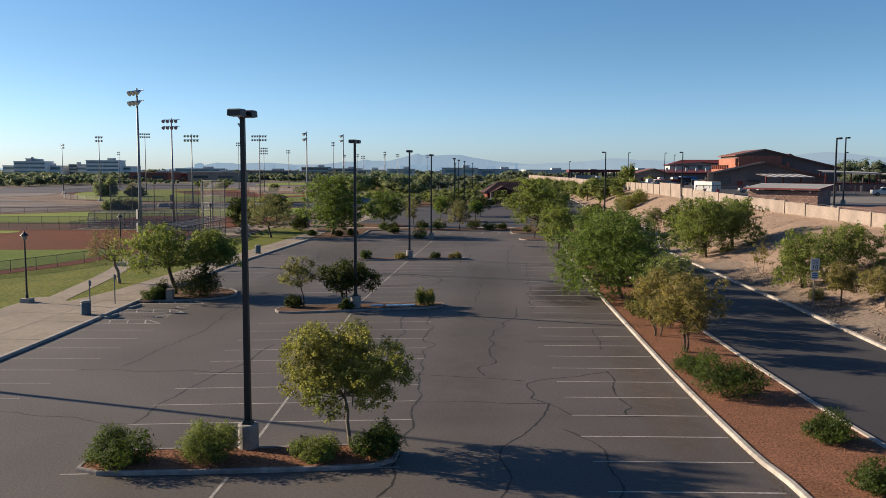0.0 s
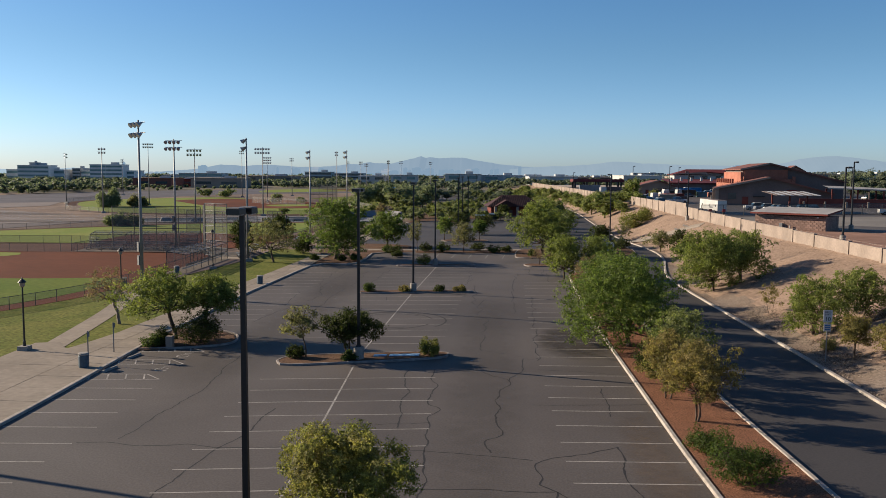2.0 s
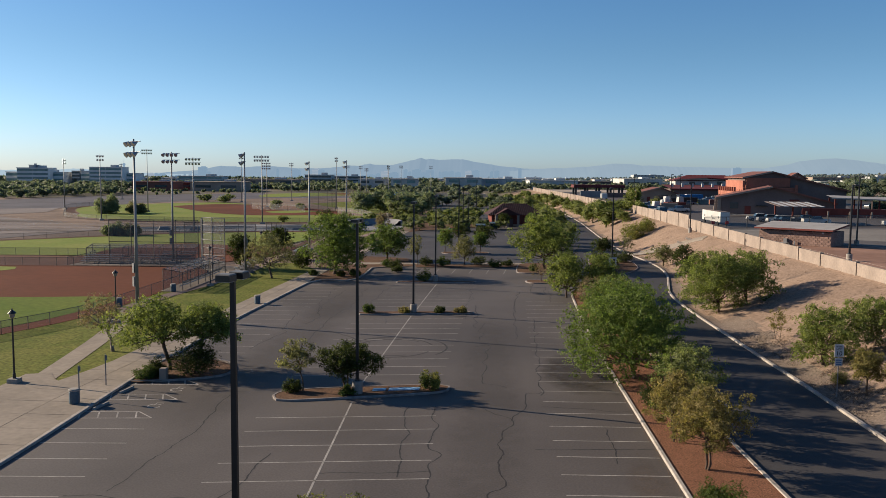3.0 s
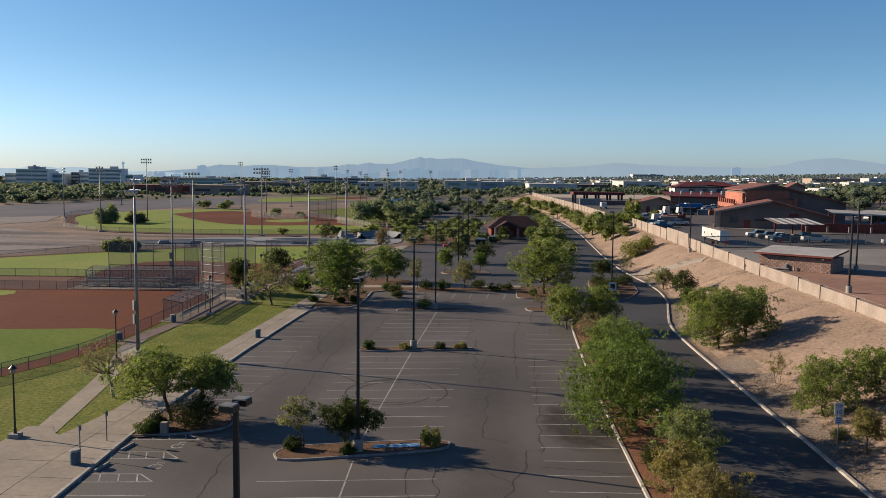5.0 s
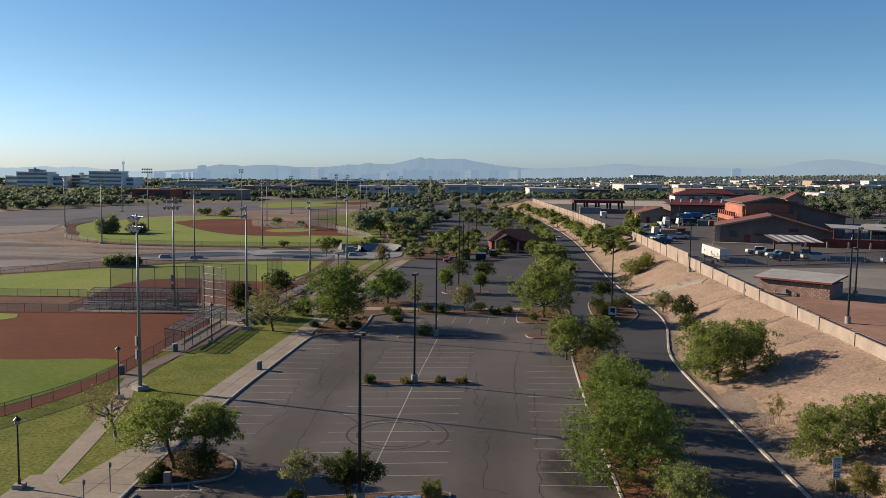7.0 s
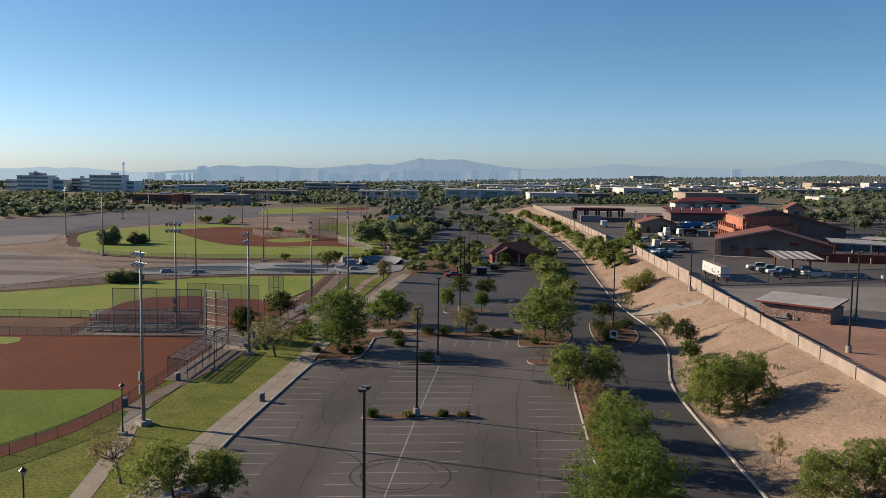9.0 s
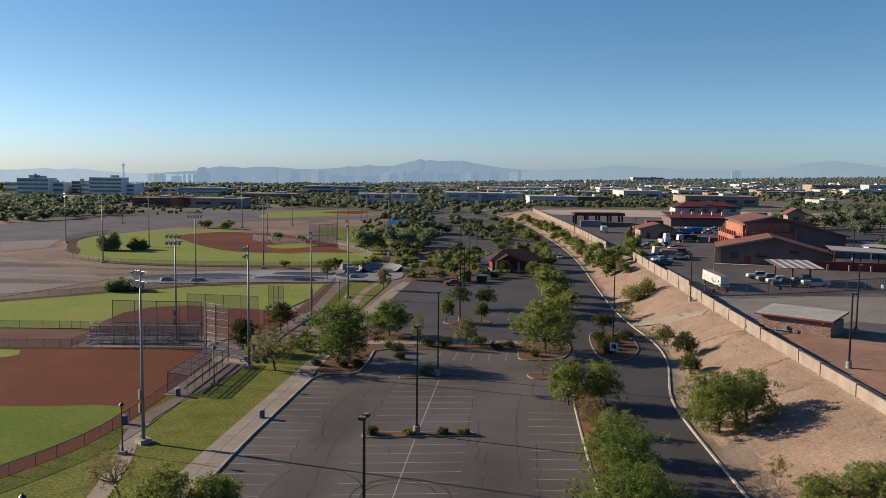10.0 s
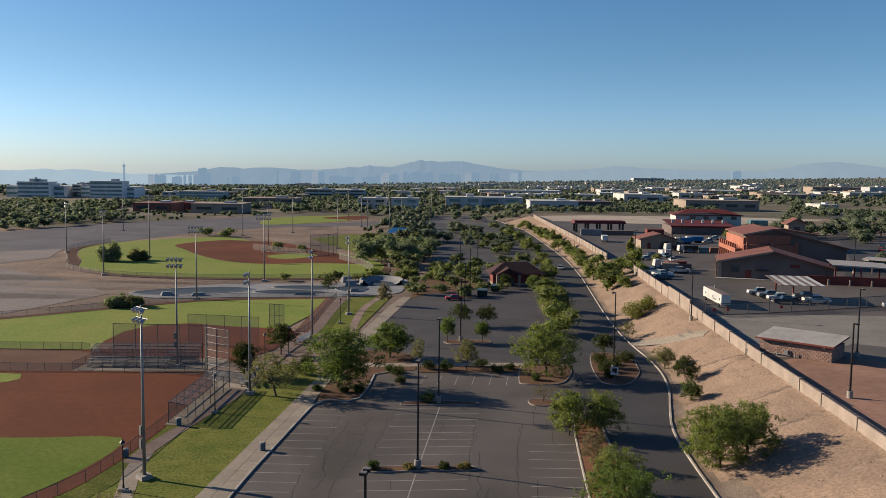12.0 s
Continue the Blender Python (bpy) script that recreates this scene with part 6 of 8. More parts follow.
for i, line in enumerate([
    [(-2.6, 29.8), (-2.9, 35), (-3.2, 44.6), (-3.9, 57)], [(0.8, 22), (0.9, 30.1), (2.1, 32.7), (2.8, 35.8), (2.1, 36.6), (2.0, 38.8), (2.8, 40.0), (6.1, 41.8)],
    [(2.8, 35.8), (3.6, 34.3), (5.5, 34.1), (8.8, 34.4)], [(6.1, 41.9), (5.9, 38.3), (6.3, 35.4), (5.9, 34.3)], [(3.2, 32.2), (4.3, 30.5), (4.4, 28), (4.4, 22)],
    [(0, 40.5), (0.3, 44.9), (0.2, 49.5), (1.0, 54.7), (2.0, 57.4), (2.1, 60.9), (3.2, 61.2)], [(3.8, 90.8), (3.4, 74.8), (3.1, 60.3)], [(-2.6, 22), (-2.8, 28.9)],
    [(-13.6, 31.6), (-13.4, 36.9), (-12.6, 41.1), (-12, 47)], [(-20, 40.2), (-3.5, 40.5), (2.0, 39.6)], [(-3, 35.6), (2.7, 35.8)], 
    [(-4.8, 44), (-5.6, 56.7)], [(-3.4, 113), (-3.5, 103)], [(-2.5, 99.2), (-2, 85)], [(4.7, 119), (4.2, 110)], [(6.5, 112), (6.3, 103)],
    [(-21, 112), (-20.5, 99), (-18.8, 91)], [(-1.9, 76), (-0.8, 77), (-0.9, 63.3), (0.8, 62.3)], [(-1.2, 88), (-1.6, 79)], [(-21.5, 92), (-20, 80), (-21, 73)],
    [(-17, 112), (-16.4, 100), (-17.2, 88), (-16.6, 70)], [(-18, 60), (-17.4, 50), (-18.3, 41)], [(2.2, 48.9), (8.8, 49.6)], [(-9, 44.2), (-3.3, 45)], [(6.6, 53), (6.4, 47)], [(-12, 105), (-4, 104.2)], [(3, 57.6), (8.8, 56.9)], [(-6.5, 33), (-5.8, 41)], [(-20.5, 33), (-13.6, 31.6)], [(-3.4, 56.5), (-1, 57), (1, 54.7)], [(-19.1, 85.4), (-18.4, 89.4), (-19.2, 91.9), (-19.8, 97.4), (-19.4, 106), (-19.4, 109.6)], [(-14.4, 92.4), (-14.9, 97.9), (-14.5, 106.5), (-14.2, 112.7)], [(-11.1, 86.2), (-11.5, 89.3)], [(-3.2, 90.1), (-3.6, 99.1), (-3.0, 105.5)], [(1.8, 80), (1.8, 89), (1.9, 99.6), (2.8, 110.8)], [(5.6, 108.7), (6.4, 116.3)], [(-7.4, 112.2), (-7.3, 105), (-9.7, 104.8), (-12.9, 105.5), (-18.3, 103.9)]]):
    crack(line, 300 + i, 0.07 if i < 14 else 0.06)
for i, (rx, ry, a0, a1) in enumerate([(3.8, 4.1, 0.3, 5.9), (3.2, 3.4, 0.9, 5.2), (4.4, 4.6, -0.6, 2.4)]):
    g = Geo()
    g.strip([(-9.3 + 0.3 * i + rx * math.cos(a), 75.2 + ry * math.sin(a)) for a in np.linspace(a0, a1, 50)], 0.16, 0.0075)
    tagged(g.done("tyre_mark", TYRE_MARK), "dark curved tyre skid mark on asphalt", "tyre mark", "tyre marks", "structure")
for a, b in [((-16, 82), (-12, 76))]:
    g = Geo()
    g.strip(smooth_line([a, ((a[0] + b[0]) / 2 + 0.8, (a[1] + b[1]) / 2), b], 0.8), 0.14, 0.0075)
    tagged(g.done("tyre_mark", TYRE_MARK), "dark curved tyre skid mark on asphalt", "tyre mark", "tyre marks", "structure")
def soft_stain(name, colour, cx, cy, rx, ry, strength, label, z=0.0052, grain=0.9):
    """A stain soaked into the asphalt, fading out unevenly."""
    m = surface(name, colour, 0.85, fine=2.0, coarse=0.6, vary=0.25)
    n, link = m.node_tree.nodes, m.node_tree.links.new
    co, mp, ball, nz, mul, rng, clear, mix = n.new("ShaderNodeTexCoord"), n.new("ShaderNodeMapping"), n.new("ShaderNodeTexGradient"), n.new("ShaderNodeTexNoise"), n.new("ShaderNodeMath"), n.new("ShaderNodeMapRange"), n.new("ShaderNodeBsdfTransparent"), n.new("ShaderNodeMixShader")
    ball.gradient_type = "SPHERICAL"
    mp.inputs["Scale"].default_value = (1 / rx, 1 / ry, 1)
    nz.inputs["Scale"].default_value, nz.inputs["Detail"].default_value = grain, 5
    mul.operation = "MULTIPLY"
    rng.inputs["From Min"].default_value, rng.inputs["From Max"].default_value, rng.inputs["To Max"].default_value = 0.04, 0.3, strength
    link(co.outputs["Object"], mp.inputs[0]), link(mp.outputs[0], ball.inputs[0]), link(co.outputs["Object"], nz.inputs["Vector"])
    link(ball.outputs["Fac"], mul.inputs[0]), link(nz.outputs["Fac"], mul.inputs[1]), link(mul.outputs[0], rng.inputs[0])
    link(rng.outputs[0], mix.inputs[0]), link(clear.outputs[0], mix.inputs[1]), link(n["Principled BSDF"].outputs[0], mix.inputs[2])
    link(mix.outputs[0], n["Material Output"].inputs["Surface"])
    ob = Geo().quad((-rx, -ry, 0), (rx, -ry, 0), (rx, ry, 0), (-rx, ry, 0)).done(name, m)
    ob.location = (cx, cy, z)
    tagged(ob, label, "stain", "", "structure")


soft_stain("oil_stain", (0.036, 0.03, 0.028), 6.2, 67.5, 3.4, 7.5, 0.75, "broad dark stain on worn asphalt bays")
for x, y, a, b, dark in [(-112, 226, 34, 9, 0), (-150, 238, 42, 9, 1), (-128, 205, 38, 6, 1), (-190, 262, 60, 10, 0), (-105, 214, 24, 5, 0), (-175, 222, 46, 7, 0), (-98, 234, 22, 4, 1)]:
    soft_stain("bare_patch", (0.089, 0.071, 0.065) if dark else (0.263, 0.206, 0.167), x, y, a, b, 0.5, "darker damp patch on bare desert ground" if dark else "pale dusty patch on bare desert ground", 0.1, 0.16)
soft_stain("dirt_stain", (0.14, 0.105, 0.078), 7.6, 38.0, 1.6, 12.0, 0.35, "faint brown dust along the kerb")
soft_stain("drive_stain", (0.064, 0.057, 0.053), -0.5, 60.0, 3.0, 42.0, 0.16, "faint darker wheel lane on worn asphalt")
soft_stain("lane_stain", (0.053, 0.047, 0.045), -18.0, 80.0, 3.4, 38.0, 0.16, "faint darker lane on worn asphalt")


# ---- block wall on the bank ----
def block_wall(points, base_up=0.0, height=1.75, step=8.0):
    line, wall = smooth_line(points, step), thing("block_wall", pose(0, 0, 0), "long tan block wall stepping along the bank top", "wall", "", "structure")
    for i, (a, b) in enumerate(zip(line[:-1], line[1:])):
        mx, my = (a[0] + b[0]) / 2, (a[1] + b[1]) / 2
        ln, ang = math.hypot(b[0] - a[0], b[1] - a[1]), math.degrees(math.atan2(b[1] - a[1], b[0] - a[0]))
        z = YARD * (1 - ease(540, 760, my)) - 0.2
        up = float(np.interp(my, [98, 110, 130, 165, 172, 174, 197, 199, 246], [-0.55, -0.42, -0.25, 0.0, 0.15, 0.8, 0.8, 0.4, 0.15]))
        Geo().box(mx, my, z - 0.6, ln - 0.2, 0.2, height + 0.6 + up, ang).done("panel", BLOCK, wall)
        Geo().box(mx, my, z + height + up, ln - 0.2, 0.26, 0.08, ang).done("coping", BLOCK, wall)
        Geo().box(a[0], a[1], z - 0.6, 0.42, 0.42, height + 0.75 + up, ang).done("pilaster", BLOCK, wall)
        for k in range(1, 7):
            Geo().box(mx - 0.102 * math.sin(radians(ang)) * -1, my - 0.102 * math.cos(radians(ang)), z + k * height / 7, ln - 0.4, 0.012, 0.012, ang).done("bed_joint", KERB, wall)


block_wall([(x, y) for y, x in WALL if -60 < y <= 246])
block_wall([(34.2, 278), (31.0, 350), (25.0, 450), (20.5, 524)])
g = Geo()
g.strip(smooth_line([(36.7, 156.2), (34.0, 158.0), (30.5, 160.4), (25.0, 164.2)], 0.8), 3.4, 0.12, land)
tagged(g.done("drain_apron", WALKCON), "concrete drainage apron down the bank", "drain", "", "structure")
for k in (-1.8, 1.8):
    kerb("drain_kerb", [(36.6 + 0.4 * k, 156.2 + k * 0.9), (30.5 + 0.4 * k, 160.4 + k * 0.9), (25.4 + 0.4 * k, 164 + k * 0.9)], 0.18, 0.16, KERB, "low concrete edge of a drainage apron", drape=land)
for x, y in ((33.0, 158.6), (34.6, 158.9)):
    th = thing("concrete_block", pose(x, y, land(x, y) + 0.05, 0, 14, -33), "loose concrete block lying on the drainage apron", "block", "apron blocks")
    Geo().box(0, 0, 0, 1.7, 0.3, 0.3, tip=(0.97, 0.8)).done("block_body", KERB, th)


# ---- chain-link fences ----
def mesh_material():
    m = bpy.data.materials.new("chain_link")
    m.use_nodes = True
    n, link = m.node_tree.nodes, m.node_tree.links.new
    t, mix = n.new("ShaderNodeBsdfTransparent"), n.new("ShaderNodeMixShader")
    mix.inputs[0].default_value = 0.3
    n["Principled BSDF"].inputs["Base Color"].default_value = (0.16, 0.155, 0.15, 1)
    n["Principled BSDF"].inputs["Roughness"].default_value = 0.6
    link(t.outputs[0], mix.inputs[1]), link(n["Principled BSDF"].outputs[0], mix.inputs[2]), link(mix.outputs[0], n["Material Output"].inputs["Surface"])
    return m


LINK = mesh_material()
POSTS = {}


BACKSTEEL = surface("backstop_steel", (0.0923, 0.0959, 0.1029), 0.55, 0.3, fine=3.0, vary=0.12, bump=0.0)


def fence(points, height, label, step=3.0, name="chain_link_fence", rails=1, radius=0.035, z=0.0, mat=None):
    mat = mat or FENCE
    th = thing(name, pose(0, 0, z), label, "fence", "chain-link fences")
    line = smooth_line(points, step) if len(points) > 2 else [tuple(np.array(points[0]) + (np.array(points[1]) - np.array(points[0])) * k / max(1, int(math.dist(*points) / step))) for k in range(max(1, int(math.dist(*points) / step)) + 1)]
    if (height, radius, mat.name) not in POSTS:
        me = bpy.data.meshes.new("post")
        gg = Geo().tube((0, 0, -0.1), (0, 0, height + 0.04), radius, n=6)
        me.from_pydata(gg.v, [], gg.f)
        me.materials.append(mat)
        POSTS[(height, radius, mat.name)] = me
    for p in line:
        o = new("post", POSTS[(height, radius, mat.name)])
        o.parent, o.location = th, (p[0], p[1], 0)
    for r in range(rails):
        g = Geo()
        zr = height - r * (height - 0.1) / max(1, rails - 1) if rails > 1 else height
        g.pipe([(*q, zr) for q in line], radius * 0.8, 5)
        g.done("rail", mat, th)
    g = Geo()
    for a, b in zip(line[:-1], line[1:]):
        g.quad((*a, 0.03), (*b, 0.03), (*b, height), (*a, height))
    g.done("wire_mesh", LINK, th)
    return th


fence([(-42.0, 106.5), (-41.9, 98.8), (-42.0, 91), (-43.4, 82), (-51, 64.5), (-66, 45.5), (-98, 26)], 1.25, "low chain-link fence along the near outfield")
fence([(-46.6, 132.8), (-66.4, 131.2), (-95, 129), (-150, 124)], 1.3, "chain-link fence behind the near infield")
fence([(-67.8, 132), (-68.0, 140), (-72, 146.4), (-90, 145.4), (-150, 140.6)], 1.3, "chain-link fence beside the middle outfield")
fence([(-158, 140), (-126, 162.4), (-105.5, 175.5), (-89, 191), (-73.8, 204.4), (-60, 209.8), (-44.5, 213.6), (-41, 213)], 1.3, "chain-link fence round the middle outfield", 4.0)
fence([(-41, 213), (-39.4, 188), (-38.4, 170), (-39.6, 150), (-43.5, 143)], 1.6, "chain-link fence along the walk")
fence([(-38.8, 290), (-35.2, 270), (-40, 254), (-58, 246.4), (-80, 243.4), (-97, 243.4), (-116, 247), (-136, 261.5), (-147, 282.5), (-159, 304), (-168.5, 328), (-167, 357)], 1.5, "chain-link fence round the far outfield", 4.5)
fence([(-62, 134.2), (-47.6, 134.6)], 7.2, "tall chain-link backstop panels", 3.6, "backstop", 3, 0.06)
fence([(-44.9, 129.0), (-43.0, 127.8), (-40.7, 126.7)], 8.0, "tall galvanised backstop beside the dugout", 1.4, "backstop", 8, 0.065, mat=BACKSTEEL)
fence([(-44.9, 129.2), (-46.0, 131.4), (-46.6, 133.8)], 7.6, "tall galvanised backstop wing behind home plate", 1.2, "backstop", 6, 0.055, mat=BACKSTEEL)
fence([(-57, 153.5), (-50, 152.8), (-43.4, 152)], 5.6, "tall chain-link fence behind the middle infield", 3.0, "backstop", 2, 0.05)
fence([(-47.2, 172.8), (-43.9, 171.8)], 4.7, "tall chain-link backstop wing", 0.9, "backstop", 3, 0.06)
fence([(-70, 312), (-64, 316), (-62, 322)], 8.0, "tall chain-link backstop of the far diamond", 2.5, "backstop", 3, 0.08)
fence([(-98, 334), (-84, 322), (-72, 314)], 2.4, "chain-link fence of the far diamond", 4.0)
fence([(-58, 305), (-46, 284), (-40, 268)], 2.4, "chain-link fence beside the far diamond", 4.0)
fence([(39.8, 170.4), (58.5, 177.5), (81.7, 188), (110, 200)], 2.3, "dark chain-link fence across the depot yard", 4.5, rails=2, radius=0.08, z=YARD)
for x, y, m in [(44.5, 172.0, SIGNRED), (56.2, 176.6, SIGNRED), (41.6, 171.0, SIGNRED)]:
    th = thing("fence_sign", pose(x, y - 0.1, YARD + 0.9, 0, 0, 20), "small red warning sign wired to a fence", "sign", "fence signs")
    Geo().box(0, 0, 0, 0.7, 0.03, 0.6).done("plate", m, th)


def dugout(x0, y0, x1, y1, width, label):
    """An open pipe-framed dugout with mesh sides, sloping mesh roof and a bench."""
    a = math.degrees(math.atan2(y1 - y0, x1 - x0))
    ln = math.dist((x0, y0), (x1, y1))
    th = thing("dugout", pose(x0, y0, 0.06, 0, 0, a), label, "dugout", "dugouts")
    n = 6
    for i in range(n + 1):
        x = ln * i / n
        Geo().tube((x, 0, 0), (x, 0, 2.7), 0.045, n=6).done("post", FENCE, th)
        Geo().tube((x, -width, 0), (x, -width, 2.3), 0.045, n=6).done("post", FENCE, th)
        Geo().tube((x, 0, 2.7), (x, -width, 2.3), 0.045, n=6).done("rafter", FENCE, th)
    for y, z in ((0, 2.7), (-width / 2, 2.5), (-width, 2.3), (0, 1.2), (-width, 1.1)):
        Geo().tube((0, y, z), (ln, y, z), 0.04, n=6).done("rail", FENCE, th)
    Geo().quad((0, 0, 2.72), (ln, 0, 2.72), (ln, -width, 2.32), (0, -width, 2.32)).done("roof_mesh", LINK, th)
    Geo().quad((0, 0, 0), (ln, 0, 0), (ln, 0, 2.7), (0, 0, 2.7)).done("field_mesh", LINK, th)
    Geo().quad((0, -width, 0), (ln, -width, 0), (ln, -width, 2.3), (0, -width, 2.3)).done("back_mesh", LINK, th)
    Geo().quad((0, 0, 0), (0, -width, 0), (0, -width, 2.3), (0, 0, 2.7)).done("end_mesh", LINK, th)
    Geo().box(ln / 2, -width * 0.75, 0.42, ln - 1.5, 0.28, 0.05).done("bench_seat", ALUM, th)
    Geo().box(ln / 2, -width * 0.9, 0.75, ln - 1.5, 0.05, 0.2).done("bench_back", ALUM, th)


flat("dugout_slab", [(-42.1, 105.4), (-39.3, 105.2), (-39.3, 124), (-36.6, 122.6), (-36.6, 129), (-40.8, 134), (-46.8, 134), (-45.0, 131), (-42.4, 124.4)], 0.06, WALKCON, "concrete slab under the dugout", category="pavement")
dugout(-41.9, 106.2, -42.3, 124.0, 2.5, "long mesh-sided dugout with a pipe frame beside the near infield")
dugout(-67.4, 139.6, -50, 141.6, 2.8, "mesh-sided dugout with a pipe frame on the middle slab")


def bleacher(x, y, turn, length, rows, label):
    th = thing("bleacher", pose(x, y, 0.06, 0, 0, turn), label, "bleachers", "bleachers")
    for r in range(rows):
        Geo().box(0, r * 0.62, 0.42 + r * 0.28, length, 0.26, 0.05).done("seat_plank", ALUM, th)
        if r:
            Geo().box(0, r * 0.62 - 0.3, 0.14 + r * 0.28, length, 0.24, 0.04).done("foot_plank", ALUM, th)
    for k in range(4):
        xx = -length / 2 + 0.4 + k * (length - 0.8) / 3
        g = Geo().tube((xx, -0.1, 0.02), (xx, rows * 0.62, 0.05), 0.03, n=5).tube((xx, -0.1, 0.1), (xx, (rows - 1) * 0.62, 0.4 + (rows - 1) * 0.28), 0.03, n=5)
        for r in range(rows):
            g.tube((xx, r * 0.62, 0.02), (xx, r * 0.62, 0.44 + r * 0.28), 0.025, n=5)
        g.done("frame", GALV, th)


bleacher(-63.5, 134.2, 2, 6.5, 4, "silver aluminium bleachers on the spectator slab")
bleacher(-56.5, 135.0, 2, 6.0, 4, "silver aluminium bleachers behind the backstop")
bleacher(-52.5, 137.6, 4, 5.5, 5, "silver aluminium bleachers below the light mast")
bleacher(-39.6, 132.4, -62, 5.0, 4, "aluminium bleachers beside the dugout walk")
bleacher(-39.0, 126.6, -68, 5.0, 4, "low aluminium bleachers beside the dugout")
bleacher(-37.6, 158, -84, 6.0, 4, "aluminium bleachers along the walk")
bleacher(-88, 326, 40, 8.0, 4, "aluminium bleachers at the far diamond")


# ---- skate park bowls ----
def bowl(cx, cy, rx, ry, turn, label):
    """A sunken-looking bowl: a low raised rim and a dish lined with blue-grey concrete."""
    th = thing("skate_bowl", pose(cx, cy, 0.08, 0, 0, turn), label, "skate bowl", "skate bowls")
    v, f, n = [], [], 36
    prof = [(1.08, 0.0), (1.05, 0.1), (1.0, 0.14), (0.97, 0.1), (0.9, 0.04), (0.7, 0.02), (0.0, 0.01)]
    for r, z in prof:
        v += [(rx * r * math.cos(2 * math.pi * i / n), ry * r * math.sin(2 * math.pi * i / n), z) for i in range(n)]
    rim, dish = Geo(), Geo()
    rim.add(v[: 3 * n], [(k * n + i, k * n + (i + 1) % n, (k + 1) * n + (i + 1) % n, (k + 1) * n + i) for k in range(2) for i in range(n)])
    dish.add(v[2 * n:], [(k * n + i, k * n + (i + 1) % n, (k + 1) * n + (i + 1) % n, (k + 1) * n + i) for k in range(4) for i in range(n)])
    rim.done("rim", SKATECON, th, smooth=True)
    dish.done("dish", SKATEBLUE, th, smooth=True)


for cx, cy, rx, ry, t in [(-80, 219, 15, 5.5, 22), (-53, 229.5, 8.5, 3.4, 4), (-55, 220.5, 9, 3, 6), (-40, 229, 4.2, 5, 10)]:
    bowl(cx, cy, rx, ry, t, "long shallow skate bowl lined with blue-grey concrete")
th = thing("skate_bowl", pose(-33.5, 241, 0.08, 0, 0, 10), "deep skate bowl with a high curved concrete back wall", "skate bowl", "skate bowls")
v, f, n = [], [], 28
for r, z in [(1.1, 0.0), (1.08, 1.3), (1.0, 1.4), (0.95, 0.9), (0.8, 0.3), (0.6, 0.04)]:
    v += [(5.8 * r * math.cos(a), 8.0 * r * math.sin(a), z) for a in np.linspace(-0.5, math.pi + 0.5, n)]
g = Geo()
g.add(v, [(k * n + i, k * n + i + 1, (k + 1) * n + i + 1, (k + 1) * n + i) for k in range(5) for i in range(n - 1)])
g.done("shell", SKATECON, th, smooth=True)
flat("bowl_floor", smooth_ring([(-38.5, 236), (-28.6, 237), (-28.4, 243), (-33, 247.5), (-38.2, 244)], 1), 0.1, SKATEBLUE, "blue-grey floor of a skate bowl", category="skate park")
for x, y, w, d, h, t in [(-41.5, 236, 3.2, 5.5, 1.5, 8), (-38.5, 224.5, 2.4, 2.0, 0.9, 15), (-76, 211.5, 3.5, 2.5, 0.8, 20), (-84, 211, 3, 2.2, 0.9, 30), (-50, 216.4, 5.5, 1.2, 0.7, 4), (-44, 243, 3.5, 2.2, 1.6, 40)]:
    th = thing("skate_ramp", pose(x, y, 0.08, 0, 0, t), "small angled concrete skate ramp", "skate ramp", "skate ramps")
    Geo().box(0, 0, -0.02, w, d, h, tip=(0.7, 0.45)).done("ramp", SKATECON, th)
th = thing("shade_tarp", pose(-47, 398, 0), "bright blue peaked shade canopy among trees", "canopy")
Geo().add([(-6, -4, 3.2), (6, -4, 3.2), (6, 4, 3.2), (-6, 4, 3.2), (-3, 0, 5.4), (3, 0, 5.4)], [(0, 1, 5, 4), (1, 2, 5), (2, 3, 4, 5), (3, 0, 4)]).done("canopy", TARP, th)
for a, b in ((-5.6, -3.6), (5.6, -3.6), (5.6, 3.6), (-5.6, 3.6)):
    Geo().tube((a, b, -0.1), (a, b, 3.3), 0.08, n=6).done("pole", GALV, th)

# ---- buildings ----
def box_part(th, name, mat, x, y, z, sx, sy, sz, turn=0.0, tip=(1.0, 1.0), label=""):
    return Geo().box(x, y, z, sx, sy, sz, turn, tip).done(name, mat, th, label)


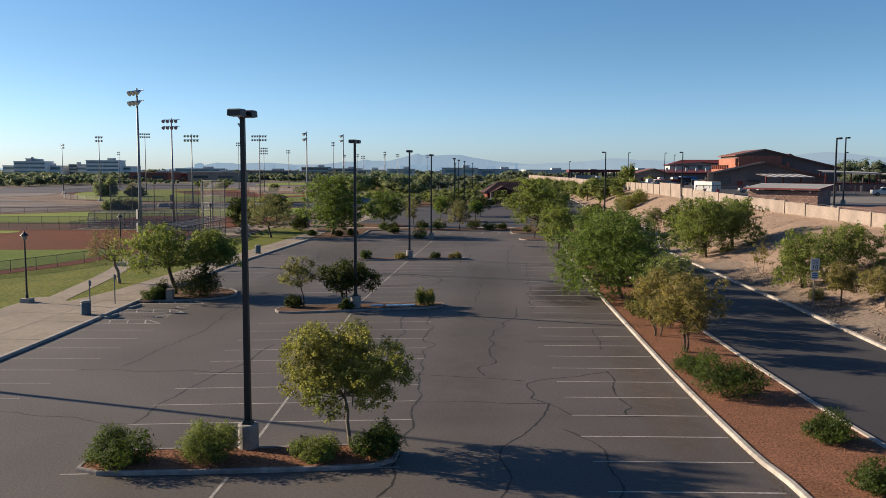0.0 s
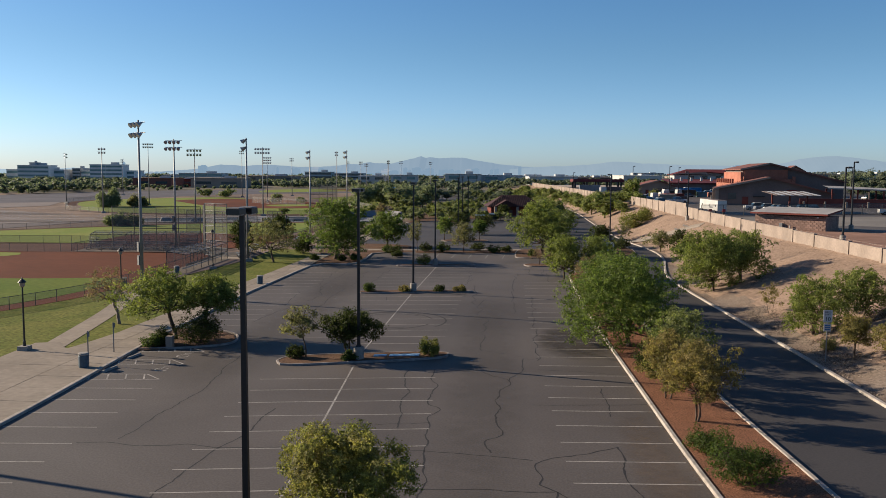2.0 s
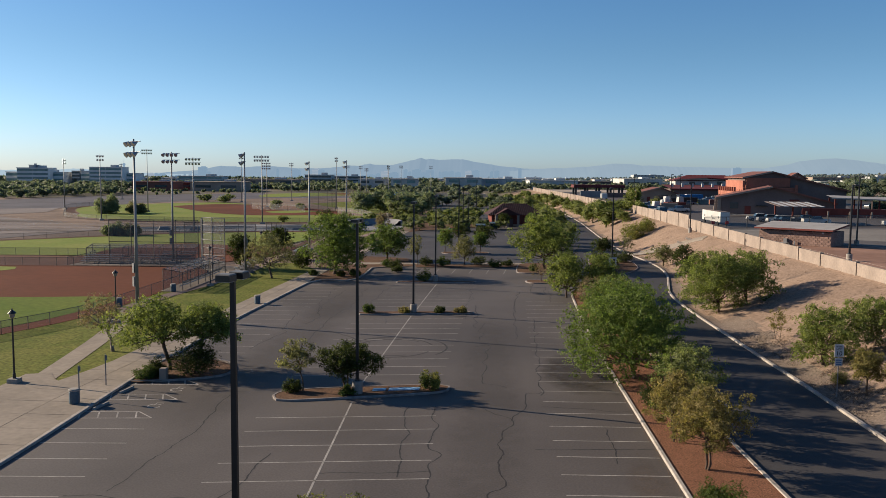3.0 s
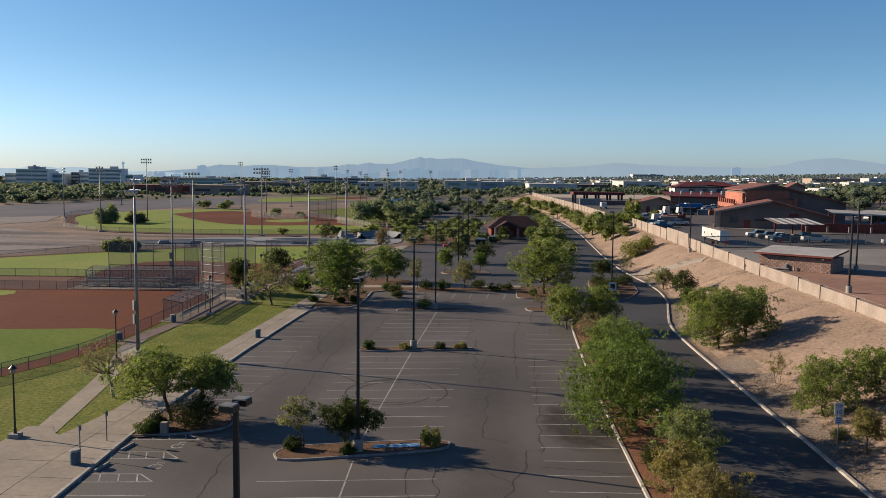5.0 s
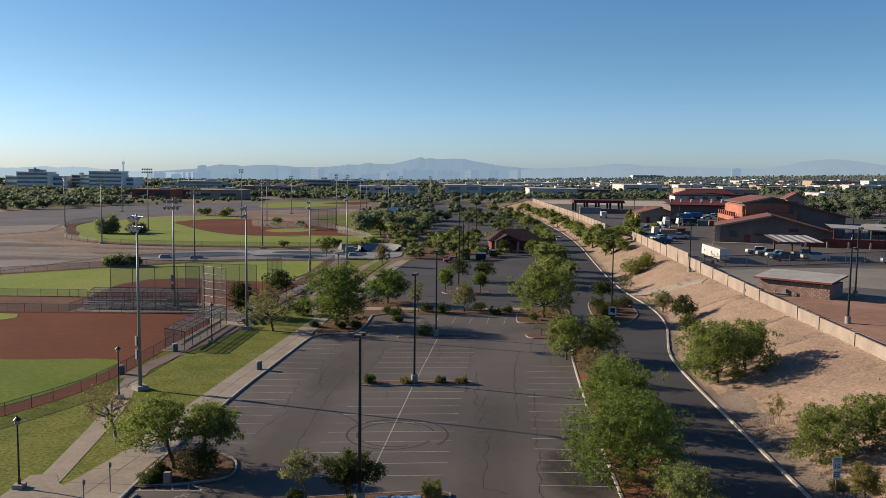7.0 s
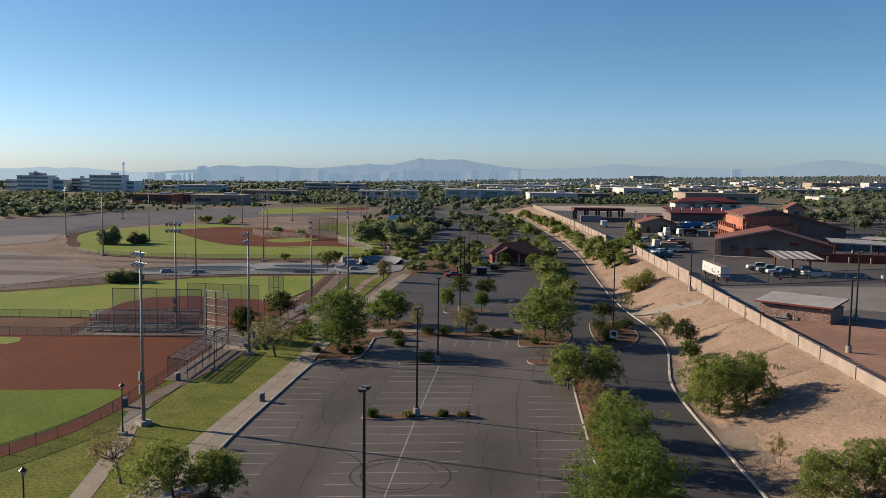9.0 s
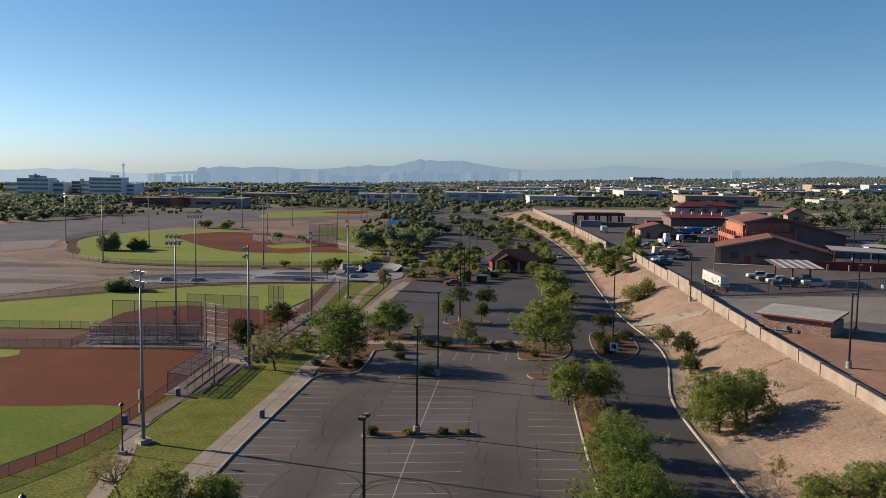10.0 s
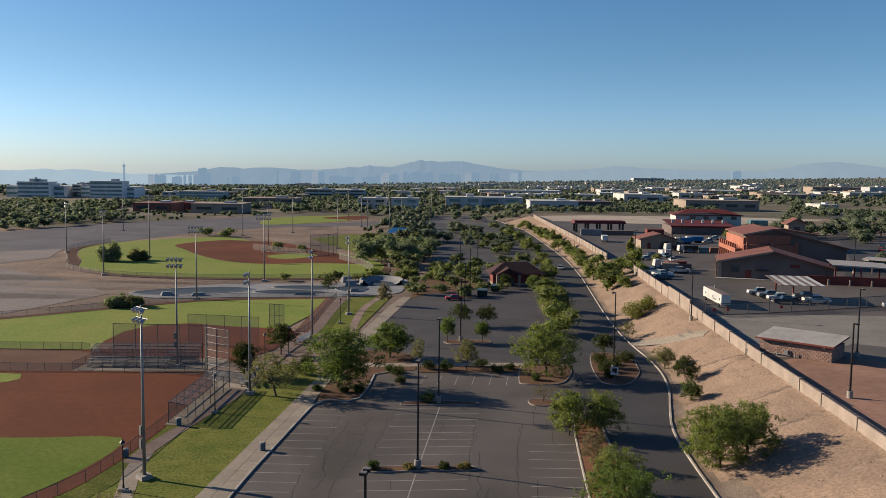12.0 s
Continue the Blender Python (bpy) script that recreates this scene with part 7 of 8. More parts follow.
def park_house():
    """The park building: brick red walls and a ribbed hip roof."""
    th = thing("park_building", pose(4.4, 248.5, 0, 0, 0, 8), "single-storey park building with dark red ribbed hip roof", "building")
    w, d, e, r = 16.6, 11.0, 3.2, 6.3
    box_part(th, "wall", REDSTUCCO, 0, 0, 0, w - 2.4, d - 2.4, e)
    box_part(th, "plinth", TANWALL, 0, 0, 0, w - 2.2, d - 2.2, 0.6)
    hw, hd, k = w / 2, d / 2, 3.4
    roof = Geo().add([(-hw, -hd, e), (hw, -hd, e), (hw, hd, e), (-hw, hd, e), (-k, 0, r), (k, 0, r)], [(0, 1, 5, 4), (1, 2, 5), (2, 3, 4, 5), (3, 0, 4), (3, 2, 1, 0)]).done("roof", REDROOF, th)
    for i in range(31):
        x = -hw + 0.3 + i * (w - 0.6) / 30
        t = min(1.0, (hw - abs(x)) / (hw - k))
        Geo().tube((x, -hd, e + 0.03), (x, -hd * (1 - t), e + (r - e) * t + 0.03), 0.045, n=4).done("roof_rib", REDROOF, roof)
    # front gable
    Geo().add([(-6.5, -hd - 1.4, e), (0.5, -hd - 1.4, e), (-3, -hd - 1.4, e + 1.9), (-3, -1.6, e + 1.9), (-6.5, -hd + 0.2, e), (0.5, -hd + 0.2, e)], [(0, 1, 2), (0, 2, 3, 4), (1, 5, 3, 2), (0, 4, 5, 1)]).done("porch_roof", REDROOF, th)
    for x in (-6.1, -3.0, 0.1):
        box_part(th, "porch_pier", TANWALL, x, -hd - 1.1, 0, 0.6, 0.6, e)
    for x in (-4.6, -1.5):
        box_part(th, "door", STUCCO, x, -d / 2 + 1.15, 0.05, 1.1, 0.12, 2.1)
    for x in (3.0, 5.6):
        box_part(th, "window", GLASSDARK, x, -d / 2 + 1.15, 1.0, 1.4, 0.12, 1.1)
    box_part(th, "downpipe", GALV, 6.9, -d / 2 + 1.1, 0, 0.12, 0.12, e)


park_house()
th = thing("bin_store", pose(12.0, 200, 0), "low tan block bin enclosure beside the trees", "enclosure")
box_part(th, "front_wall", BLOCK, 0, -2, 0, 4.5, 0.2, 1.9)
box_part(th, "side_wall", BLOCK, -2.15, 0, 0, 0.2, 4.2, 1.9)
box_part(th, "side_wall", BLOCK, 2.15, 0, 0, 0.2, 4.2, 1.9)
th = thing("storage_box", pose(-9.2, 222, 0), "dark green metal storage bin in the car park", "container")
box_part(th, "body", GLASSDARK, 0, 0, 0.1, 3.6, 2.2, 1.9)
box_part(th, "lid", POLEDARK, 0, 0, 2.0, 3.8, 2.4, 0.2, tip=(0.9, 0.8))


def block_shed():
    """The split-face block shed with a low mono-pitch roof."""
    th = thing("block_shed", pose(46.3, 136.2, YARD, 0, 0, -38), "brown split-face block shed with a pale sheet roof", "shed")
    body = box_part(th, "wall", SHEDBLOCK, 0, 0, -0.1, 10.6, 6.0, 2.25)
    me = bpy.data.meshes.new("block")
    gg = Geo().box(0, 0, 0, 0.57, 0.05, 0.27, tip=(0.94, 0.7))
    me.from_pydata(gg.v, [], gg.f)
    me.materials.append(SHEDBLOCK)
    for r in range(7):
        for c in range(17):
            o = new("block", me)
            o.parent = body
            o.location = (-5.0 + c * 0.6 + 0.3 * (r % 2), -3.02, 0.06 + r * 0.295)
    Geo().add([(-5.8, -3.9, 2.35), (5.8, -3.9, 2.35), (5.8, 3.8, 2.95), (-5.8, 3.8, 2.95), (-5.8, -3.9, 2.6), (5.8, -3.9, 2.6), (5.8, 3.8, 3.2), (-5.8, 3.8, 3.2)], [(3, 2, 1, 0), (0, 1, 5, 4), (1, 2, 6, 5), (2, 3, 7, 6), (3, 0, 4, 7)]).done("fascia", REDSTUCCO, th, "dark red fascia")
    Geo().add([(-5.8, -3.9, 2.61), (5.8, -3.9, 2.61), (5.8, 3.8, 3.21), (-5.8, 3.8, 3.21)], [(0, 1, 2, 3)]).done("roof_sheet", WHITEROOF, th)
    for i in range(5):
        box_part(th, "clerestory_post", REDSTUCCO, -5.0 + i * 2.5, -2.9, 2.1, 0.12, 0.12, 0.5)
    box_part(th, "wall_lamp", SIGNWHITE, 4.2, -3.1, 1.95, 0.25, 0.2, 0.2)
    box_part(th, "meter_box", GALV, -1.2, -3.2, 0.3, 0.5, 0.3, 0.7)
    Geo().tube((-3.5, -3.3, 0.35), (-0.6, -3.3, 0.3), 0.07, n=6).tube((-2.6, -3.3, 0), (-2.6, -3.3, 0.5), 0.07, n=6).tube((0.2, -3.3, 0), (0.2, -3.3, 0.7), 0.1, n=6).done("pipework", GALV, th)


block_shed()


def gable_hall(name, x, y, z, turn, w, d, ridge_x, zl, zr, zt, wall, roof_mat, label):
    """A hall with its gable to the front; eaves at zl and zr, ridge at ridge_x, zt."""
    th = thing(name, pose(x, y, z, 0, 0, turn), label, "building", "depot buildings")
    o = 0.9
    Geo().add([(0, 0, -0.2), (w, 0, -0.2), (w, 0, zr), (ridge_x, 0, zt), (0, 0, zl), (0, d, -0.2), (w, d, -0.2), (w, d, zr), (ridge_x, d, zt), (0, d, zl)], [(0, 1, 2, 3, 4), (9, 8, 7, 6, 5), (0, 4, 9, 5), (1, 6, 7, 2)]).done("wall", wall, th)
    sl, sr = (zt - zl) / ridge_x, (zt - zr) / (w - ridge_x)
    for nm, xa, za, xb, zb in (("roof_slope", -o, zl - sl * o, ridge_x, zt), ("roof_slope", ridge_x, zt, w + o, zr - sr * o)):
        Geo().add([(xa, -o, za), (xb, -o, zb), (xb, d + o, zb), (xa, d + o, za), (xa, -o, za + 0.3), (xb, -o, zb + 0.3), (xb, d + o, zb + 0.3), (xa, d + o, za + 0.3)], [(3, 2, 1, 0), (4, 5, 6, 7), (0, 1, 5, 4), (2, 3, 7, 6), (3, 0, 4, 7), (1, 2, 6, 5)]).done(nm, roof_mat, th)
        Geo().add([(xa, -o - 0.06, za - 0.1), (xb, -o - 0.06, zb - 0.1), (xb, -o - 0.06, zb + 0.36), (xa, -o - 0.06, za + 0.36)], [(0, 1, 2, 3)]).done("bargeboard", TANWALL if za < zb else roof_mat, th)
    return th


front = gable_hall("workshop_hall", 58.6, 234.0, YARD, -13.0, 28.0, 16.0, 13.2, 4.4, 3.3, 7.3, STUCCO, BROWNROOF, "taupe stucco workshop with a shallow brown gable roof")
box_part(front, "window", GLASSDARK, 3.8, -0.05, 1.6, 2.0, 0.15, 1.6)
box_part(front, "door", REDSTUCCO, 7.2, -0.05, 0, 1.5, 0.15, 2.3)
box_part(front, "louvre", REDSTUCCO, 18.6, -0.05, 3.4, 2.4, 0.12, 0.8)
box_part(front, "canopy", POLEDARK, 10.6, -0.4, 2.3, 3.0, 0.9, 0.25)
box_part(front, "pilaster", TANWALL, 0, -0.12, 0, 0.9, 0.3, 4.6)
for i in range(4):
    box_part(front, "side_column", TANWALL, -0.7, 2 + i * 5, 0, 0.5, 0.5, 4.6)
box_part(front, "kerb_slab", KERB, 12, -1.2, 0, 26, 1.8, 0.15)
back = gable_hall("office_hall", 73.0, 262, YARD, -3.0, 29.0, 24.0, 7.6, 9.7, 6.0, 11.3, STUCCO, BROWNROOF, "two-storey office hall with a brown roof and salmon front")
box_part(back, "salmon_front", ORANGE, -0.3, 12, 0, 0.6, 24, 8.8)
box_part(back, "salmon_band", ORANGE, 7.0, -0.5, 4.6, 15.5, 1.4, 2.2)
box_part(back, "salmon_upper", ORANGE, 6.6, -0.12, 6.9, 12.6, 0.3, 2.7)
for i in range(8):
    box_part(back, "balcony_post", ORANGE, -2.6, 1.5 + i * 3.1, 0, 0.6, 0.6, 6.8)
box_part(back, "balcony", ORANGE, -1.6, 12, 4.2, 2.6, 24, 1.3)
for i in range(3):
    box_part(back, "band_post", ORANGE, 0.4 + i * 7, -1.3, 4.2, 0.8, 0.5, 3.4)
top_ = gable_hall("tower_house", 108, 330, YARD, -3.5, 6.0, 6.0, 3.0, 9.5, 9.5, 11.2, TANWALL, BROWNROOF, "small tan clerestory tower with a brown roof")
# solid dark panel on the wall, painting the shade of an opening
box_part(top_, "opening", GLASSDARK, 3, -0.05, 6.0, 2.0, 0.15, 2.2)
low = gable_hall("east_wing", 88, 318, YARD, -3.5, 26.0, 14.0, 13.0, 6.5, 6.0, 8.0, TANWALL, BROWNROOF, "low tan wing with a brown roof")
annexe = thing("shade_shelter", pose(92, 228, YARD, 0, 0, -12), "pale metal shade shelter beside the workshop", "shelter")
Geo().add([(-7, -5, 5.0), (7, -5, 4.6), (7, 5, 4.9), (-7, 5, 5.4)], [(0, 1, 2, 3)]).add([(-7, -5, 4.7), (7, -5, 4.3), (7, -5, 4.6), (-7, -5, 5.0)], [(0, 1, 2, 3)]).done("roof", WHITEROOF, annexe)
for x in (-6, 0, 6):
    for y in (-4.5, 4.5):
        box_part(annexe, "post", REDSTUCCO, x, y, 0, 0.35, 0.35, 4.6)
box_part(annexe, "screen_wall", REDSTUCCO, -3, -6.5, 0, 22, 0.4, 2.2)
for i in range(5):
    box_part(annexe, "bollard", TANWALL, -13 + i * 5, -7.6, 0, 0.4, 0.4, 1.5)
annexe = thing("long_shelter", pose(112, 244, YARD, 0, 0, -35), "long pale carport roof on steel posts", "shelter")
box_part(annexe, "roof", WHITEROOF, 0, 0, 4.2, 22, 7, 0.35)
for i in range(5):
    box_part(annexe, "post", STUCCO, -9 + i * 4.5, 0, 0, 0.3, 0.3, 4.2)

station = gable_hall("station_hall", 85.5, 424, YARD, -2, 31.0, 16.0, 15.0, 7.6, 7.6, 8.6, WHITEWALL, BRIGHTREDROOF, "white two-storey station with a red metal roof")
Geo().add([(-1, -1.0, 7.4), (32, -1.0, 7.4), (25, 8, 10.2), (7, 8, 10.2), (-1, 17, 7.4), (32, 17, 7.4)], [(0, 1, 2, 3), (0, 3, 4), (1, 5, 2), (4, 3, 2, 5)]).done("hip_roof", BRIGHTREDROOF, station)
Geo().add([(-7, -29, 4.0), (22, -29, 4.0), (22, -0.1, 5.4), (-7, -0.1, 5.4)], [(0, 1, 2, 3)]).add([(-7, -29, 3.3), (22, -29, 3.3), (22, -29, 4.0), (-7, -29, 4.0)], [(0, 1, 2, 3)]).done("lean_to_roof", BRIGHTREDROOF, station)
box_part(station, "lean_to_wall", STUCCO, 7.5, -14.5, 0, 28, 27.5, 3.6)
for i in range(6):
    box_part(station, "roof_vent", WHITEWALL, -4 + i * 4.6, -16, 4.6, 1.0, 1.0, 1.6)
for i in range(4):
    box_part(station, "window", GLASSDARK, 8 + i * 6.5, -0.06, 5.6, 2.6, 0.15, 1.4)
tool = gable_hall("tool_house", 51.5, 318, YARD, 4, 13.0, 10.0, 7.0, 3.6, 3.4, 5.4, TANWALL, BROWNROOF, "small tan tool house with an open dark bay")
# the open bay's inner shade is a dark panel, no hole is cut
box_part(tool, "roller_door", GLASSDARK, 8.4, -0.06, 0, 3.6, 0.2, 2.8)
box_part(tool, "door", REDSTUCCO, 3.0, -0.06, 0, 1.2, 0.2, 2.2)
canopy = thing("fuel_canopy", pose(46, 406, YARD, 0, 0, 4), "red-roofed open vehicle canopy on dark columns", "canopy")
box_part(canopy, "roof", BRIGHTREDROOF, 0, 0, 3.9, 24, 10, 1.3, tip=(0.98, 0.9))
for i in range(5):
    box_part(canopy, "column", POLEDARK, -10.8 + i * 5.4, -3.5, 0, 0.9, 0.9, 4.0)
    box_part(canopy, "column", POLEDARK, -10.8 + i * 5.4, 3.5, 0, 0.9, 0.9, 4.0)
for x, y, w, d, h, m, lb in [(48, 385, 22, 3, 1.8, STUCCO, "long dark retaining store wall"), (40, 380, 9, 2.6, 2.6, GALV, "grey steel tank on the yard"), (66, 372, 7, 6, 3.6, REDSTUCCO, "dark red square store"), (47.8, 246, 4.5, 2.4, 2.2, TANWALL, "tan storage box in the yard"), (52, 250, 5.0, 2.2, 1.6, STUCCO, "brown storage crates stacked in the yard"), (121, 412, 8, 6, 6.0, GLASSTEAL, "green metal shipping container")]:
    th = thing("yard_store", pose(x, y, YARD), lb, "store", "yard stores")
    box_part(th, "body", m, 0, 0, 0, w, d, h)
    box_part(th, "cover", m, 0, 0, h, w * 1.03, d * 1.06, 0.2, tip=(0.98, 0.95))

# carport with a striped sheet roof
cp = thing("carport", pose(65.4, 196.6, YARD, 0, 0, -3), "steel carport with a striped tilted sheet roof", "carport")
for i in range(10):
    xa = -4.7 + i * 0.94
    Geo().add([(xa, -6.4, 3.75), (xa + 0.9, -6.4, 3.75), (xa + 0.9, 6.4, 4.35), (xa, 6.4, 4.35), (xa, -6.4, 3.85), (xa + 0.9, -6.4, 3.85), (xa + 0.9, 6.4, 4.45), (xa, 6.4, 4.45)], [(3, 2, 1, 0), (4, 5, 6, 7), (0, 1, 5, 4), (2, 3, 7, 6), (3, 0, 4, 7), (1, 2, 6, 5)]).done("roof_panel", GREYWALL if i % 2 else STUCCO, cp)
for x in (-3.8, 0, 3.8):
    box_part(cp, "post", REDSTUCCO, x, 0.5, 0, 0.3, 0.3, 3.85)


# ---- vehicles ----
def pickup(x, y, turn, paint_mat, z=YARD, label="white crew-cab pickup truck parked on asphalt"):
    th = thing("pickup_truck", pose(x, y, z + 0.02, 0, 0, turn), label, "pickup truck", "parked vehicles")
    Geo().box(0, 0, 0.42, 5.7, 1.9, 0.5, tip=(0.99, 0.97)).box(-1.85, 0, 0.92, 1.9, 1.86, 0.2, tip=(0.94, 0.9)).box(1.95, -0.87, 0.9, 1.75, 0.1, 0.32).box(1.95, 0.87, 0.9, 1.75, 0.1, 0.32).box(2.8, 0, 0.9, 0.1, 1.8, 0.32).done("body", paint_mat, th)
    cab = Geo().box(0.0, 0, 0.92, 2.5, 1.78, 0.2).box(0.05, 0, 1.7, 1.7, 1.4, 0.08, tip=(0.9, 0.9)).done("cab", paint_mat, th)
    Geo().box(0.0, 0, 1.12, 2.45, 1.74, 0.6, tip=(0.7, 0.84)).done("window_glass", GLASSDARK, th)
    for wx in (-1.85, 1.8):
        for wy in (-0.85, 0.85):
            wh = Geo().tube((wx, wy - 0.13, 0.37), (wx, wy + 0.13, 0.37), 0.38, n=14).done("wheel", RUBBER, th)
            Geo().tube((wx, wy - 0.14, 0.37), (wx, wy + 0.14, 0.37), 0.2, n=10).done("rim", GALV, wh)
    Geo().box(-2.86, 0, 0.45, 0.1, 1.8, 0.2).done("front_bumper", GALV, th)
    Geo().box(2.86, 0, 0.45, 0.1, 1.8, 0.2).done("rear_bumper", GALV, th)
    return th


def car(x, y, turn, paint_mat, z=YARD, label="pale saloon car parked on asphalt"):
    th = thing("car", pose(x, y, z + 0.02, 0, 0, turn), label, "car", "parked vehicles")
    Geo().box(0, 0, 0.3, 4.5, 1.78, 0.5, tip=(0.98, 0.96)).box(0.1, 0, 1.32, 1.6, 1.25, 0.1, tip=(0.85, 0.85)).done("body", paint_mat, th)
    Geo().box(0.15, 0, 0.8, 2.6, 1.66, 0.56, tip=(0.62, 0.8)).done("window_glass", GLASSDARK, th)
    for wx in (-1.4, 1.4):
        for wy in (-0.8, 0.8):
            Geo().tube((wx, wy - 0.11, 0.31), (wx, wy + 0.11, 0.31), 0.32, n=12).done("wheel", RUBBER, th)
    return th


for x, y, t, m, lb in [(61.2, 188.8, 0, CARDARK, "black pickup truck under the carport's edge"), (68.2, 190.6, 180, VANWHITE, "white pickup truck beside the carport"), (61.4, 193.0, 0, VANWHITE, "white pickup truck under the carport"), (60.6, 197.2, 0, GALV, "silver pickup truck under the carport"), (59.6, 201.6, 0, VANWHITE, "white pickup truck at the carport's corner"), (68.0, 196.0, 180, GALV, "silver pickup truck under the carport"), (82.5, 184.5, 170, VANWHITE, "white pickup truck parked in the yard"), (83.5, 178.6, 170, VANWHITE, "white pickup truck near the yard fence"), (41.5, 240, 200, VANWHITE, "white pickup truck along the yard wall"), (43.5, 234, 200, VANWHITE, "white pickup truck beside the wall"), (42.5, 228, 195, BINBLUE, "blue pickup truck beside the wall"), (45.5, 246, 195, CARDARK, "dark pickup truck in the yard"), (50, 243, 200, VANWHITE, "white pickup truck in the yard"), (84, 312, 10, VANWHITE, "white pickup truck in the far yard"), (120, 285, 30, CARDARK, "dark pickup truck near the street")]:
    pickup(x, y, t, m, label=lb)
for x, y, t, m, z, lb in [(92, 372, 100, VANWHITE, YARD, "white car in front of the station"), (78, 309, 20, VANWHITE, YARD, "white car beside the office hall"), (66, 304, 0, GALV, YARD, "silver car in the depot yard"), (-11.5, 214, 10, SIGNRED, 0.0, "dark red car in the second car park"), (20.0, 286, 92, VANWHITE, 0.0, "white car on the service road"), (142, 262, 60, VANWHITE, YARD, "white car near the street"), (147, 258, 60, SIGNRED, YARD, "red car near the street"), (62, 316, 40, VANWHITE, YARD, "white car in the depot yard")]:
    car(x, y, t, m, z, lb)


def box_truck(x, y, z, turn, label, length=9.0, paint_mat=VANWHITE):
    th = thing("box_trailer", pose(x, y, z, 0, 0, turn), label, "trailer", "parked vehicles")
    Geo().box(0, 0, 0.75, length, 1.9, 2.1, tip=(0.995, 0.98)).done("body", paint_mat, th)
    Geo().box(0, 0, 2.85, length * 0.99, 1.8, 0.06, tip=(0.99, 0.95)).done("roof", STUCCO, th)
    for wx in (-length * 0.36, length * 0.36):
        for wy in (-0.86, 0.86):
            Geo().tube((wx, wy - 0.14, 0.44), (wx, wy + 0.14, 0.44), 0.45, n=14).done("wheel", RUBBER, th)
    for k in (-0.4, -0.05, 0.35):
        Geo().box(length * k, 0.95, 1.5, 0.5, 0.03, 0.45).done("side_hatch", CARDARK, th)
    Geo().box(-length * 0.15, 0.95, 1.15, 2.4, 0.03, 0.35).done("side_marking", GALV, th)
    Geo().tube((length * 0.1, 0, 3.05), (length * 0.1, 0, 3.8), 0.14, n=8).done("vent", TANWALL, th)


box_truck(46.0, 187.0, YARD, 92, "long white box trailer parked beside the wall", 13.6)
for x, y, t, c in [(66, 330, 10, BINBLUE), (62, 312, 15, CARDARK), (55, 290, 100, VANWHITE), (48, 255, 10, VANWHITE)]:
    th = thing("service_truck", pose(x, y, YARD, 0, 0, t), "service truck with a cab and open body in the yard", "truck", "parked vehicles")
    Geo().box(-2.3, 0, 0.7, 2.0, 2.2, 1.9, tip=(0.8, 0.92)).done("cab", VANWHITE, th)
    Geo().box(1.2, 0, 0.8, 4.6, 2.3, 1.2, tip=(1.0, 1.0)).done("load_body", c, th)
    Geo().box(-3.05, 0, 1.5, 0.12, 1.9, 0.8).done("windscreen", GLASSDARK, th)
    for wx in (-2.2, 1.0, 2.4):
        for wy in (-1.0, 1.0):
            Geo().tube((wx, wy - 0.13, 0.45), (wx, wy + 0.13, 0.45), 0.46, n=12).done("wheel", RUBBER, th)

for x, y, t, m, lb in [(41.3, 228.6, 15, VANWHITE, "white car parked beside the block wall"), (46.3, 277, 20, VANWHITE, "white car in a row along the yard edge"), (48.4, 283, 25, GALV, "silver car in a row along the yard edge"), (50.5, 290, 25, VANWHITE, "white car in a row along the yard edge"), (54.5, 287, 100, BINBLUE, "blue car in the depot yard"), (54.3, 274, 95, VANWHITE, "white car in the depot yard"), (90.1, 368, 10, VANWHITE, "white car before the red-roofed station"), (89.1, 346, 5, GALV, "silver car before the red-roofed station"), (84, 352, 5, VANWHITE, "white car before the red-roofed station"), (96, 356, 5, CARDARK, "dark car before the red-roofed station"), (140, 325, 65, SIGNRED, "red car parked along the side street"), (146, 338, 65, CARDARK, "dark car parked along the side street")]:
    car(x, y, t, m, YARD, lb)
for x, y, t, c in [(71.8, 342, 5, TARP), (77.5, 349, 8, TARP), (41.9, 347, 88, VANWHITE), (60, 322, 15, VANWHITE), (65.5, 306, 12, CARDARK)]:
    th = thing("service_truck", pose(x, y, YARD, 0, 0, t), "blue service truck parked in the far yard" if c is TARP else "service truck parked in the far yard", "truck", "parked vehicles")
    Geo().box(-2.3, 0, 0.7, 2.0, 2.2, 1.9, tip=(0.8, 0.92)).done("cab", VANWHITE, th)
    Geo().box(1.2, 0, 0.8, 4.8, 2.3, 1.7).done("load_body", c, th)
    Geo().box(-3.05, 0, 1.5, 0.12, 1.9, 0.8).done("windscreen", GLASSDARK, th)
    for wx in (-2.2, 1.0, 2.4):
        for wy in (-1.0, 1.0):
            Geo().tube((wx, wy - 0.13, 0.45), (wx, wy + 0.13, 0.45), 0.46, n=12).done("wheel", RUBBER, th)
